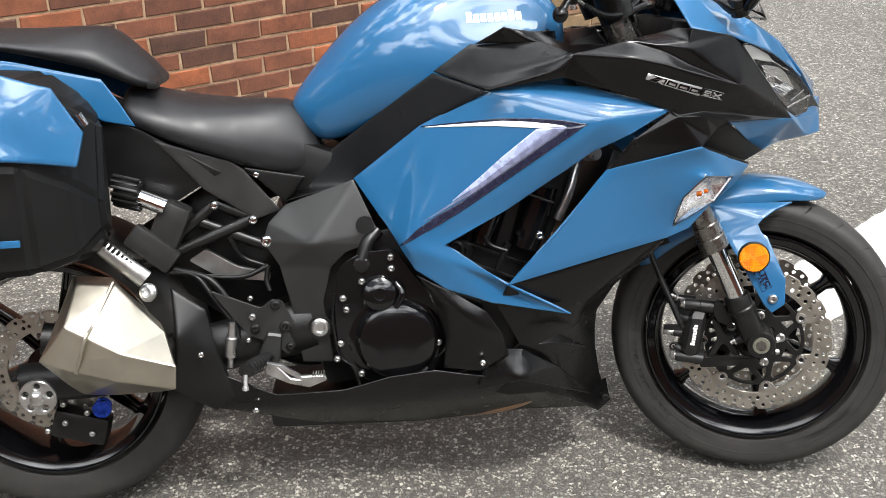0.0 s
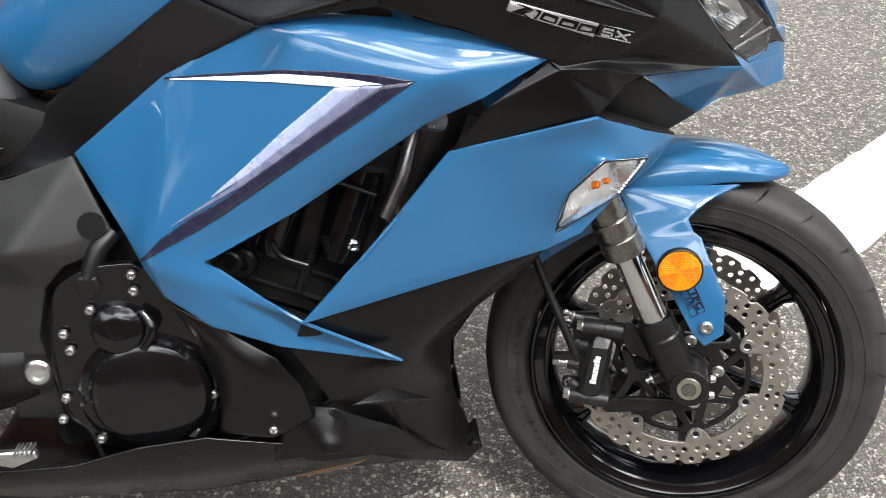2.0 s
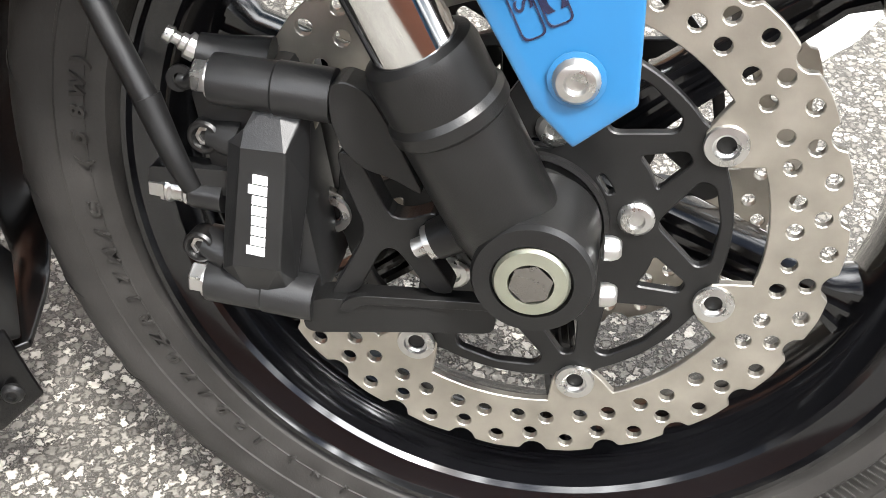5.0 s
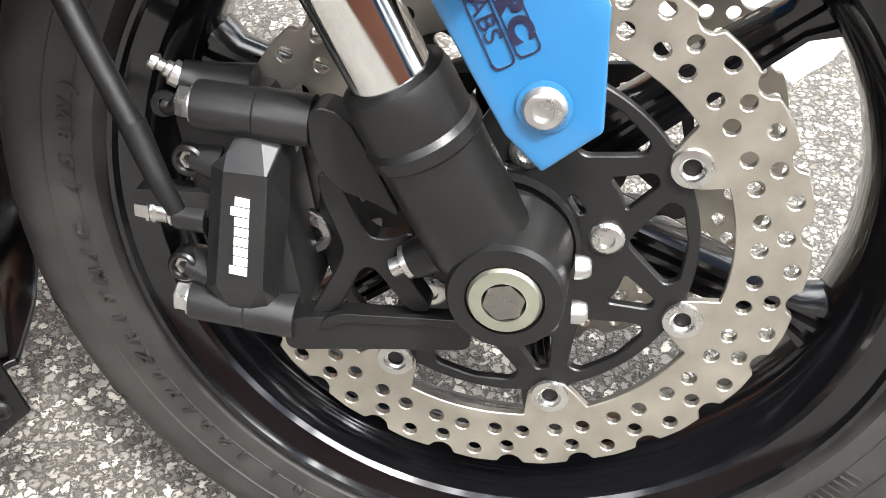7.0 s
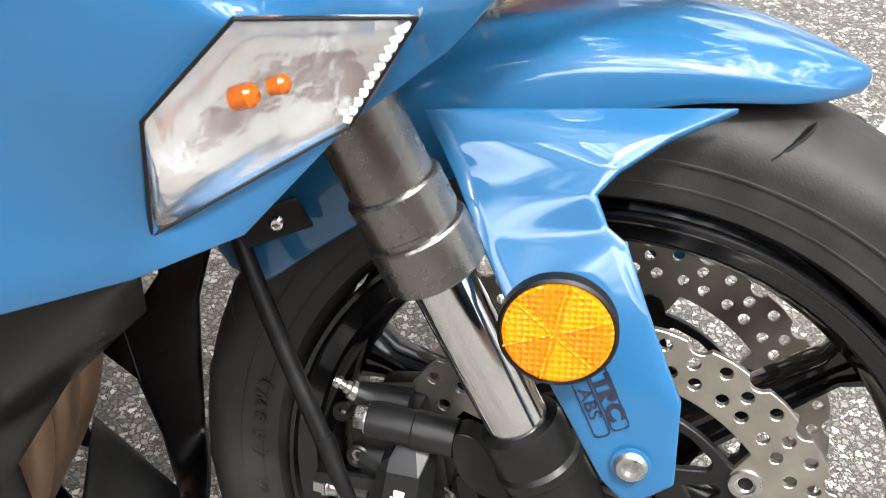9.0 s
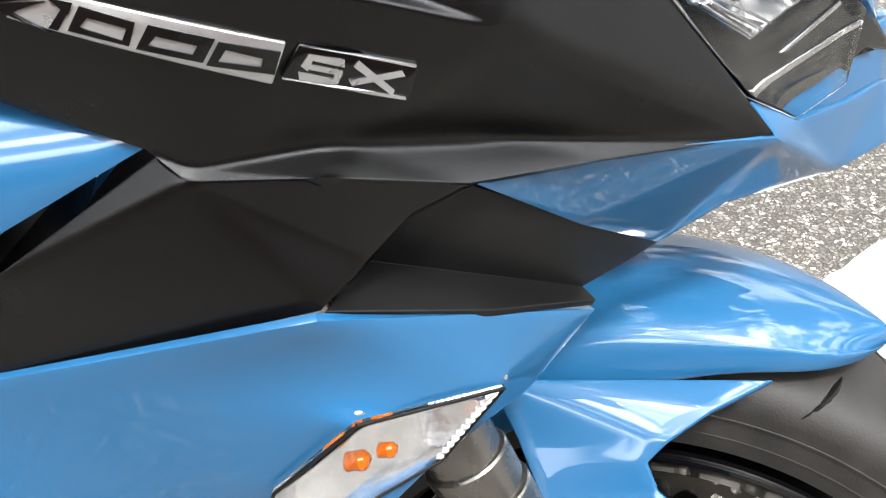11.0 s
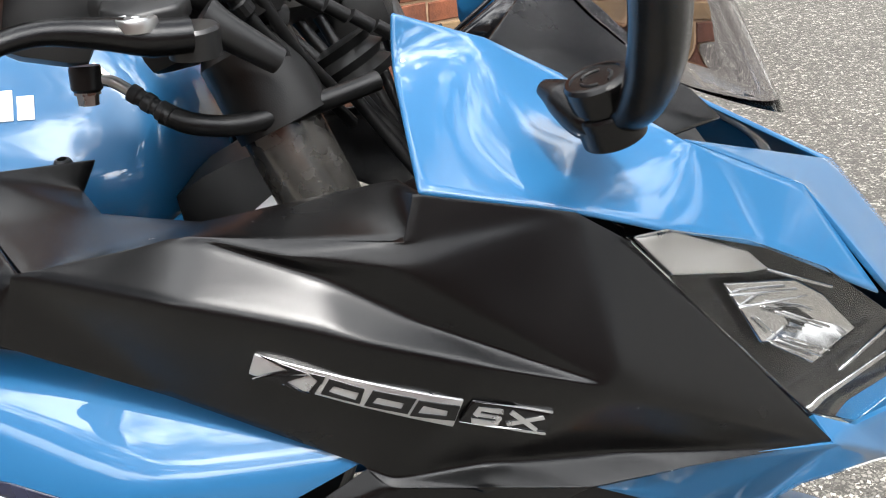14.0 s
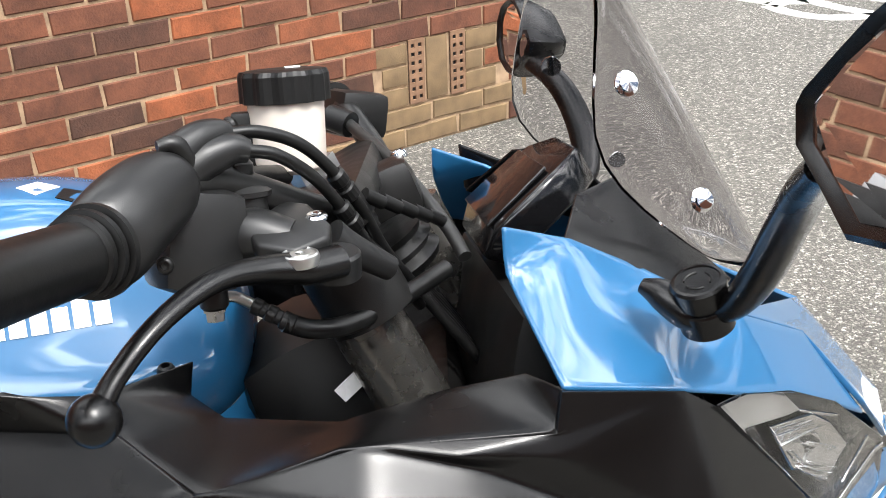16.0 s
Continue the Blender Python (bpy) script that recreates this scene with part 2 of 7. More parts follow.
def brick_mat():
    m = bpy.data.materials.new("red_brick")
    m.use_nodes = True
    n, l = m.node_tree.nodes, m.node_tree.links
    b = n["Principled BSDF"]
    b.inputs["Roughness"].default_value = 0.85
    oi = n.new("ShaderNodeObjectInfo")
    geo = n.new("ShaderNodeNewGeometry")
    addr = n.new("ShaderNodeMath")
    addr.operation = "ADD"
    l.new(oi.outputs["Random"], addr.inputs[0])
    l.new(geo.outputs["Random Per Island"], addr.inputs[1])
    fr = n.new("ShaderNodeMath")
    fr.operation = "FRACT"
    l.new(addr.outputs[0], fr.inputs[0])
    ramp = n.new("ShaderNodeValToRGB")
    e = ramp.color_ramp.elements
    e[0].position, e[0].color = 0.0, (0.062, 0.027, 0.0165, 1)
    e[1].position, e[1].color = 1.0, (0.25, 0.072, 0.026, 1)
    for p, c in ((0.25, (0.088, 0.032, 0.018, 1)), (0.5, (0.118, 0.042, 0.022, 1)), (0.75, (0.145, 0.05, 0.025, 1)), (0.9, (0.195, 0.06, 0.024, 1))):
        k = e.new(p)
        k.color = c
    l.new(fr.outputs[0], ramp.inputs["Fac"])
    co = n.new("ShaderNodeTexCoord")
    no = n.new("ShaderNodeTexNoise")
    no.inputs["Scale"].default_value, no.inputs["Detail"].default_value, no.inputs["Roughness"].default_value = 11, 9, 0.72
    l.new(geo.outputs["Position"], no.inputs["Vector"])
    mr = n.new("ShaderNodeMapRange")
    mr.inputs["From Min"].default_value, mr.inputs["From Max"].default_value = 0.25, 0.75
    mr.inputs["To Min"].default_value, mr.inputs["To Max"].default_value = 0.42, 1.6
    l.new(no.outputs["Fac"], mr.inputs["Value"])
    ml = n.new("ShaderNodeMix")
    ml.data_type, ml.blend_type = "RGBA", "MULTIPLY"
    ml.inputs["Factor"].default_value = 1.0
    l.new(ramp.outputs["Color"], ml.inputs["A"])
    l.new(mr.outputs["Result"], ml.inputs["B"])
    l.new(ml.outputs["Result"], b.inputs["Base Color"])
    bn = n.new("ShaderNodeTexNoise")
    bn.inputs["Scale"].default_value, bn.inputs["Detail"].default_value = 160, 6
    l.new(geo.outputs["Position"], bn.inputs["Vector"])
    bp = n.new("ShaderNodeBump")
    bp.inputs["Strength"].default_value, bp.inputs["Distance"].default_value = 0.5, 0.004
    l.new(bn.outputs["Fac"], bp.inputs["Height"])
    l.new(bp.outputs["Normal"], b.inputs["Normal"])
    return m


ASPHALT, MARK, BRICK = asphalt_mat(), paint_mark_mat(), brick_mat()
MORTAR = mat("lime_mortar", (0.33, 0.225, 0.14), 0.9, 0, 0, 0.4, 22, 0.9, 200)
MOSSY = mat("weathered_buff_brick", (0.17, 0.112, 0.058), 0.88, 0, 0, 0.35, 16, 0.6, 180)
CLAY = mat("clay_air_brick", (0.20, 0.112, 0.065), 0.85, 0, 0, 0.25, 25, 0.5, 200)


# ---- helpers ----
def link_mesh(name, verts, faces, material, parent=None, label="", smooth=True):
    me = bpy.data.meshes.new(name)
    me.from_pydata([tuple(v) for v in verts], [], [tuple(f) for f in faces])
    me.validate()
    bm = bmesh.new()
    bm.from_mesh(me)
    bmesh.ops.recalc_face_normals(bm, faces=bm.faces)
    for f in bm.faces:
        f.smooth = smooth
    bm.to_mesh(me)
    bm.free()
    me.materials.append(material)
    ob = new(name, me)
    if parent:
        ob.parent = parent
    if label:
        ob["label"] = label
    return ob


def part(name, bm, material, parent, label=""):
    me = bpy.data.meshes.new(name)
    bmesh.ops.recalc_face_normals(bm, faces=bm.faces)
    bm.to_mesh(me)
    bm.free()
    me.materials.append(material)
    ob = new(name, me)
    ob.parent = parent
    if label:
        ob["label"] = label
    return ob


def panel(name, verts, faces, material, parent, label="", thick=0.004, bevel=0.002, toward=(0, -1, 0), mirror=False, segs=2, soft=(1, 1, 2), shift=(0, 0, 0)):
    """A moulded sheet whose cage is refined and softened step by step; the rim stays where it is. It is given thickness away from the outside, with rounded edges; mirror adds its twin on the other side."""
    made = []
    for side in ((1, -1) if mirror else (1,)):
        me = bpy.data.meshes.new(name)
        me.from_pydata([(v[0] + shift[0], (v[1] + shift[1]) * side, v[2] + shift[2]) for v in verts], [], [tuple(f) for f in faces])
        bm = bmesh.new()
        bm.from_mesh(me)
        bmesh.ops.recalc_face_normals(bm, faces=bm.faces)
        tot = sum((f.normal * f.calc_area() for f in bm.faces), Vector())
        if tot.dot(Vector((toward[0], toward[1] * side, toward[2]))) < 0:
            bmesh.ops.reverse_faces(bm, faces=bm.faces)
        if soft:
            bmesh.ops.triangulate(bm, faces=bm.faces[:])
        for rounds in soft:
            bmesh.ops.subdivide_edges(bm, edges=bm.edges[:], cuts=1, use_grid_fill=True)
            for _ in range(rounds):
                bmesh.ops.smooth_vert(bm, verts=[v for v in bm.verts if not v.is_boundary], factor=0.5, use_axis_x=True, use_axis_y=True, use_axis_z=True)
        for f in bm.faces:
            f.smooth = True
        bm.to_mesh(me)
        bm.free()
        me.materials.append(material)
        ob = new(name, me)
        ob.parent = parent
        if label:
            ob["label"] = label
        so = ob.modifiers.new("thickness", "SOLIDIFY")
        so.thickness, so.offset = thick, -1
        if bevel:
            be = ob.modifiers.new("edge", "BEVEL")
            be.width, be.segments, be.limit_method, be.angle_limit = bevel, segs, "ANGLE", radians(50)
        made.append(ob)
    return made[0]


def skin_point(target, p, n):
    """Where a line along n through p meets the outside of a thing."""
    n = Vector(n).normalized()
    ok, at, _, _ = target.ray_cast(Vector(p) + n * 0.08, -n, distance=0.2)
    return at if ok else Vector(p)


def film_on(name, pts, faces, material, parent, target, n, lift, label="", thick=0.0008):
    """A thin plate of any outline laid over the skin of a thing."""
    n = Vector(n).normalized()
    low = [skin_point(target, p, n) + n * lift for p in pts]
    me = bpy.data.meshes.new(name)
    me.from_pydata(low, [], [tuple(f) for f in faces])
    me.materials.append(material)
    bm = bmesh.new()
    bm.from_mesh(me)
    bmesh.ops.recalc_face_normals(bm, faces=bm.faces)
    tot = sum((f.normal * f.calc_area() for f in bm.faces), Vector())
    if tot.dot(n) < 0:
        bmesh.ops.reverse_faces(bm, faces=bm.faces)
    bm.to_mesh(me)
    bm.free()
    ob = new(name, me)
    ob.parent = parent
    if label:
        ob["label"] = label
    so = ob.modifiers.new("thickness", "SOLIDIFY")
    so.thickness, so.offset = thick, 0
    return ob


def words_on(text, size, material, parent, target, m, lift, name, label, width=1.0, shear=0.0, weight=0.0):
    """Lettering wrapped on the skin of a thing, each point set down along the face's normal."""
    ob = words(text, size, material, parent, Matrix(), name, label, 0.0004, shear, width, weight)
    n = m.to_3x3() @ Vector((0, 0, 1))
    for v in ob.data.vertices:
        h = v.co.z
        v.co = skin_point(target, m @ Vector((v.co.x, v.co.y, 0)), n) + n * (lift + h)
    return ob


def lathe(name, profile, material, parent, at=(0, 0, 0), axis=(0, 1, 0), segs=32, label="", smooth=True, closed=False):
    """profile: (radius, along the axis)."""
    q = Vector((0, 0, 1)).rotation_difference(Vector(axis).normalized())
    verts, faces, n = [], [], len(profile)
    for i in range(segs):
        a = 2 * math.pi * i / segs
        for r, h in profile:
            verts.append(q @ Vector((r * math.cos(a), r * math.sin(a), h)) + Vector(at))
    for i in range(segs):
        j = (i + 1) % segs
        for k in range(n if closed else n - 1):
            k2 = (k + 1) % n
            faces.append((i * n + k, j * n + k, j * n + k2, i * n + k2))
    if not closed:
        if profile[0][0] > 1e-5:
            faces.append([i * n for i in range(segs)][::-1])
        if profile[-1][0] > 1e-5:
            faces.append([i * n + n - 1 for i in range(segs)])
    ob = link_mesh(name, verts, faces, material, parent, label, smooth)
    if smooth:
        sharp(ob, 24)
    return ob


def sharp(ob, degrees):
    me = ob.data
    bm = bmesh.new()
    bm.from_mesh(me)
    for e in bm.edges:
        e.smooth = not (len(e.link_faces) == 2 and e.calc_face_angle(0) > radians(degrees))
    bm.to_mesh(me)
    bm.free()


def smooth_path(pts, n=8):
    pts = [Vector(p) for p in pts]
    if len(pts) < 3:
        return pts
    ext = [2 * pts[0] - pts[1]] + pts + [2 * pts[-1] - pts[-2]]
    out = []
    for i in range(1, len(ext) - 2):
        p0, p1, p2, p3 = ext[i - 1:i + 3]
        for k in range(n):
            t = k / n
            out.append(0.5 * ((2 * p1) + (p2 - p0) * t + (2 * p0 - 5 * p1 + 4 * p2 - p3) * t * t + (3 * p1 - p0 - 3 * p2 + p3) * t ** 3))
    out.append(pts[-1])
    return out


def tube(name, pts, radius, material, parent, label="", segs=12, n=8, flat=1.0):
    """A swept round bar; radius may be one number or one for each point."""
    path = smooth_path(pts, n)
    if isinstance(radius, (int, float)):
        rad = [radius] * len(path)
    else:
        rad = list(np.interp(np.linspace(0, len(radius) - 1, len(path)), range(len(radius)), radius))
    verts, faces = [], []
    ref = Vector((0, 0, 1))
    for i, p in enumerate(path):
        d = (path[min(i + 1, len(path) - 1)] - path[max(i - 1, 0)]).normalized()
        if abs(d.dot(ref)) > 0.95:
            ref = Vector((1, 0, 0))
        u = d.cross(ref).normalized()
        v = u.cross(d).normalized()
        ref = v
        for k in range(segs):
            a = 2 * math.pi * k / segs
            verts.append(p + (u * math.cos(a) + v * math.sin(a) * flat) * rad[i])
    m = len(path)
    for i in range(m - 1):
        for k in range(segs):
            k2 = (k + 1) % segs
            faces.append((i * segs + k, i * segs + k2, (i + 1) * segs + k2, (i + 1) * segs + k))
    faces.append(list(range(segs))[::-1])
    faces.append([(m - 1) * segs + k for k in range(segs)])
    ob = link_mesh(name, verts, faces, material, parent, label)
    sharp(ob, 50)
    return ob


def plate(name, loops, thick, material, parent, label="", m=None, bevel=0.0008):
    """A flat plate cut from outlines (outer edge first, then holes) in its own x-z plane, thick along y."""
    bm = bmesh.new()
    edges = []
    for loop in loops:
        vs = [bm.verts.new((p[0], 0, p[1])) for p in loop]
        edges += [bm.edges.new((vs[i], vs[(i + 1) % len(vs)])) for i in range(len(vs))]
    bmesh.ops.triangle_fill(bm, use_beauty=True, edges=edges)
    bmesh.ops.recalc_face_normals(bm, faces=bm.faces)
    r = bmesh.ops.extrude_face_region(bm, geom=bm.faces[:])
    for v in [g for g in r["geom"] if isinstance(g, bmesh.types.BMVert)]:
        v.co.y += thick
    bmesh.ops.translate(bm, vec=(0, -thick / 2, 0), verts=bm.verts)
    if m is not None:
        bm.transform(m)
    ob = part(name, bm, material, parent, label)
    if bevel:
        be = ob.modifiers.new("edge", "BEVEL")
        be.width, be.segments, be.limit_method, be.angle_limit = bevel, 1, "ANGLE", radians(50)
    return ob


def circle(cx, cz, r, n=12, start=0.0):
    return [(cx + r * math.cos(start + 2 * math.pi * i / n), cz + r * math.sin(start + 2 * math.pi * i / n)) for i in range(n)]


def block(name, size, material, parent, at=(0, 0, 0), rot=(0, 0, 0), bevel=0.003, label="", taper=1.0):
    bm = bmesh.new()
    bmesh.ops.create_cube(bm, size=1)
    for v in bm.verts:
        k = taper if v.co.z > 0 else 1.0
        v.co = Vector((v.co.x * size[0] * k, v.co.y * size[1] * k, v.co.z * size[2]))
    bmesh.ops.bevel(bm, geom=bm.edges[:], offset=bevel, segments=2, affect="EDGES", profile=0.6)
    bm.transform(pose(*at, *rot))
    for f in bm.faces:
        f.smooth = True
    ob = part(name, bm, material, parent, label)
    sharp(ob, 40)
    return ob


def loft(name, rings, material, parent, label="", sub=1, cap=True):
    """rings of equally many points, joined in order; each ring closed."""
    n = len(rings[0])
    verts = [p for r in rings for p in r]
    faces = []
    for i in range(len(rings) - 1):
        for k in range(n):
            k2 = (k + 1) % n
            faces.append((i * n + k, i * n + k2, (i + 1) * n + k2, (i + 1) * n + k))
    if cap:
        faces.append(list(range(n))[::-1])
        faces.append([(len(rings) - 1) * n + k for k in range(n)])
    ob = link_mesh(name, verts, faces, material, parent, label)
    if sub:
        s = ob.modifiers.new("round", "SUBSURF")
        s.levels = s.render_levels = sub
    return ob


def bolt(parent, at, axis=(0, -1, 0), r=0.008, h=0.006, material=None, name="bolt", label=""):
    """A button-head screw with a hexagon socket."""
    mtl = material or CHROME
    q = Vector((0, 0, 1)).rotation_difference(Vector(axis).normalized())
    prof = [(r, 0), (r, h * 0.45), (r * 0.82, h * 0.85), (r * 0.6, h), (r * 0.5, h), (r * 0.42, h * 0.45), (0, h * 0.4)]
    return lathe(name, prof, mtl, parent, at, axis, 18, label)


def words(text, size, material, parent, m, name="lettering", label="", depth=0.0006, shear=0.0, width=1.0, weight=0.0):
    cu = bpy.data.curves.new(name, "FONT")
    cu.body, cu.size, cu.extrude, cu.shear, cu.offset = text, size, depth, shear, weight
    cu.align_x, cu.align_y = "CENTER", "CENTER"
    tmp = bpy.data.objects.new("tmp", cu)
    scene.collection.objects.link(tmp)
    bpy.context.view_layer.update()
    me = bpy.data.meshes.new_from_object(tmp.evaluated_get(bpy.context.evaluated_depsgraph_get()))
    bpy.data.objects.remove(tmp)
    me.transform(Matrix.Diagonal((width, 1, 1, 1)))
    me.transform(m)
    me.materials.clear()
    me.materials.append(material)
    ob = new(name, me)
    ob.parent = parent
    if label:
        ob["label"] = label
    return ob


def on_face(at, right, up):
    """A pose whose x runs along right and whose y runs along up."""
    x = Vector(right).normalized()
    z = x.cross(Vector(up)).normalized()
    y = z.cross(x)
    return Matrix.Translation(at) @ Matrix((x, y, z)).transposed().to_4x4()


# ---- ground ----
gv = [(-60, -60, 0), (60, -60, 0), (60, 60, 0), (-60, 60, 0)]
ground = tagged(link_mesh("ground", gv, [(0, 1, 2, 3)], ASPHALT, smooth=False), "grey car park asphalt with pale exposed chippings", "ground", kind="structure")


def marking(pts, width, label):
    """A painted stroke on the ground, slightly ragged at its edges."""
    rnd = random.Random(int(pts[0][0] * 100) + 7)
    verts, faces = [], []
    path = [Vector((*p, 0)) for p in pts]
    fine = []
    for a, b in zip(path, path[1:]):
        k = max(int((b - a).length / 0.03), 1)
        fine += [a.lerp(b, i / k) for i in range(k)]
    fine.append(path[-1])
    for i, p in enumerate(fine):
        d = (fine[min(i + 1, len(fine) - 1)] - fine[max(i - 1, 0)]).normalized()
        s = Vector((-d.y, d.x, 0))
        for sg in (-1, 1):
            q = p + s * sg * (width / 2 + rnd.uniform(-0.004, 0.004))
            verts += [(q.x, q.y, 0.0), (q.x, q.y, 0.003)]
    for i in range(len(fine) - 1):
        a, b = i * 4, i * 4 + 4
        faces += [(a + 1, a + 3, b + 3, b + 1), (a, a + 1, b + 1, b), (a + 2, b + 2, b + 3, a + 3)]
    faces += [(0, 1, 3, 2), tuple(len(verts) - 4 + k for k in (0, 2, 3, 1))]
    return tagged(link_mesh("road_marking", verts, faces, MARK, smooth=False), label, "road marking", "car park markings", "structure")


marking([(0.36, 0.62), (1.9, 1.85)], 0.235, "worn white painted parking bay line on asphalt")
for stroke in [((1.759, 4.633), (1.848, 4.537), (1.924, 4.459)), ((1.889, 4.405), (1.918, 4.292), (1.979, 4.198), (2.075, 4.13), (2.192, 4.12), (2.325, 4.129)), ((2.325, 4.129), (2.204, 4.281), (2.113, 4.455), (2.032, 4.644)), ((1.889, 4.405), (1.985, 4.454), (2.105, 4.444)), ((2.207, 4.646), (2.32, 4.568), (2.416, 4.456), (2.546, 4.28)), ((2.32, 4.555), (2.424, 4.565), (2.504, 4.639), (2.568, 4.634), (2.612, 4.367)), ((1.869, 4.955), (1.927, 4.849), (2.051, 4.824), (2.205, 4.82), (2.168, 4.922), (2.104, 5.048))]:
    marking(stroke, 0.09, "white painted letter stroke on the asphalt")
# unseen wall added behind the camera to keep low sky out of reflections
south = tagged(link_mesh("wall_south", [(x, y, z) for x in (-16, 16) for y in (-9.3, -9.0) for z in (0, 5.6)], [(0, 1, 3, 2), (4, 6, 7, 5), (0, 4, 5, 1), (2, 3, 7, 6), (1, 5, 7, 3), (0, 2, 6, 4)], BRICK, smooth=False), "unseen plain brick wall added to darken low reflections", "wall", kind="structure")

# ---- the motorcycle ----
LEAN = 14
bike = new("motorcycle")
bike.empty_display_size = 0.2
bike.matrix_world = pose(0, 0, 0, -LEAN, 0, 0)
tagged(bike, "blue and black sports touring motorcycle leaning on its side stand", "motorcycle")
WHEEL = (0.033, -0.005, 0.303)
STEER = -15.6

# fairing
V = [(-0.809, -0.115, 0.682), (-0.681, -0.168, 0.788), (-0.559, -0.222, 0.855), (-0.495, -0.222, 0.868), (-0.379, -0.236, 0.859), (-0.228, -0.264, 0.82), (-0.504, -0.255, 0.845), (-0.364, -0.288, 0.81), (-0.309, -0.275, 0.776), (-0.372, -0.262, 0.745), (-0.529, -0.245, 0.638), (-0.639, -0.234, 0.575), (-0.528, -0.262, 0.499), (-0.406, -0.242, 0.432), (-0.557, -0.245, 0.462), (-0.64, -0.232, 0.487), (-0.697, -0.215, 0.522), (-0.72, -0.205, 0.556), (-0.742, -0.18, 0.591), (-0.707, -0.225, 0.57), (-0.63, -0.242, 0.538)]
fairing = panel("side_fairing", V, [(0, 1, 19, 18), (1, 6, 19), (6, 7, 19), (17, 18, 19), (1, 2, 6), (2, 3, 6), (3, 4, 7, 6), (4, 5, 7), (19, 11, 10), (19, 10, 7), (7, 10, 9), (7, 9, 8), (7, 8, 5), (19, 11, 20), (17, 19, 20, 16), (11, 12, 20), (20, 12, 13), (16, 20, 15), (15, 20, 14), (14, 20, 13)], BLUE, bike, "glossy blue painted side fairing with a boomerang cut-out", mirror=True, bevel=0.003, soft=(0, 1, 2))
LB = [(-0.528, -0.264, 0.5), (-0.432, -0.262, 0.607), (-0.348, -0.264, 0.71), (-0.176, -0.277, 0.7486), (-0.052, -0.17, 0.695), (-0.1, -0.219, 0.683), (-0.164, -0.262, 0.693), (-0.203, -0.2535, 0.6524), (-0.213, -0.224, 0.592), (-0.223, -0.229, 0.572), (-0.086, -0.19, 0.662), (-0.129, -0.205, 0.634), (-0.177, -0.212, 0.585)]
panel("lower_fairing", LB, [(0, 1, 2), (0, 2, 9), (2, 3, 6), (2, 6, 7), (2, 7, 9), (7, 8, 9), (3, 4, 5), (3, 5, 6), (5, 4, 10), (5, 10, 11), (8, 11, 12), (8, 12, 9)], BLUE, bike, "glossy blue painted lower fairing", mirror=True, bevel=0.004)
BL = [(-0.528, -0.262, 0.497), (-0.222, -0.227, 0.57), (-0.234, -0.185, 0.528), (-0.296, -0.14, 0.458), (-0.333, -0.14, 0.403), (-0.334, -0.13, 0.368), (-0.327, -0.1, 0.314), (-0.306, -0.05, 0.233), (-0.2951, -0.028, 0.2066), (-0.2836, -0.012, 0.2067), (-0.2724, -0.008, 0.1522), (-0.2998, -0.018, 0.1324), (-0.406, -0.15, 0.226), (-0.565, -0.205, 0.297), (-0.501, -0.225, 0.369), (-0.546, -0.24, 0.449), (-0.403, -0.238, 0.428)]
panel("black_fairing", BL, [(0, 1, 16), (1, 2, 16), (2, 3, 16), (3, 4, 16), (4, 5, 16), (5, 6, 16), (6, 7, 12), (7, 11, 12), (7, 8, 11), (8, 9, 10), (8, 10, 11), (6, 12, 14), (6, 14, 16), (14, 12, 13), (0, 16, 15), (15, 16, 14)], SATIN, bike, "satin black plastic lower fairing", bevel=0.003, shift=(0, 0.008, 0))
panel("black_fairing", [(x, -y, z) for x, y, z in BL], [(0, 1, 16), (1, 2, 16), (6, 14, 16), (14, 12, 13), (0, 16, 15), (15, 16, 14)], SATIN, bike, "satin black plastic lower fairing", bevel=0.003, toward=(0, 1, 0), shift=(0, -0.008, 0))
STEP = [(-0.4227, -0.222, 0.3872), (-0.3661, -0.188, 0.3477), (-0.412, -0.236, 0.3742), (-0.4702, -0.246, 0.3766)]
panel("fairing_step", STEP, [(0, 1, 2, 3)], SATIN, bike, "raised wedge on the lower fairing", toward=(0, -1, 1), bevel=0.001, thick=0.006, soft=())
LEDGE = [(-0.5618, -0.196, 0.3571), (-0.4958, -0.222, 0.3587), (-0.4139, -0.182, 0.3038), (-0.3355, -0.1, 0.2106), (-0.3918, -0.162, 0.2463), (-0.5007, -0.245, 0.3045), (-0.5809, -0.2, 0.2685)]
panel("belly_ledge", LEDGE, [(0, 1, 5, 6), (1, 2, 4, 5), (2, 3, 4)], SATIN, bike, "satin black ledge along the belly pan", toward=(0, -1, 1), bevel=0.002, thick=0.006, soft=(0, 1))
BE = [(-0.294, -0.005, 0.141), (-0.406, -0.09, 0.215), (-0.565, -0.205, 0.297), (-0.664, -0.215, 0.319), (-0.752, -0.215, 0.309), (-0.84, -0.21, 0.283), (-0.971, -0.205, 0.277), (-1.082, -0.2, 0.327), (-1.088, -0.19, 0.25), (-0.903, -0.13, 0.186), (-0.684, -0.1, 0.166), (-0.477, -0.05, 0.161), (-0.563, -0.19, 0.253), (-0.842, -0.19, 0.239)]
panel("belly_pan", BE, [(0, 1, 11), (1, 12, 11), (1, 2, 12), (2, 3, 4, 12), (4, 5, 13, 12), (5, 6, 13), (6, 7, 8), (6, 8, 13), (13, 8, 9), (12, 13, 9, 10), (12, 10, 11)], SATIN, bike, "satin black plastic belly pan", mirror=True, bevel=0.005)
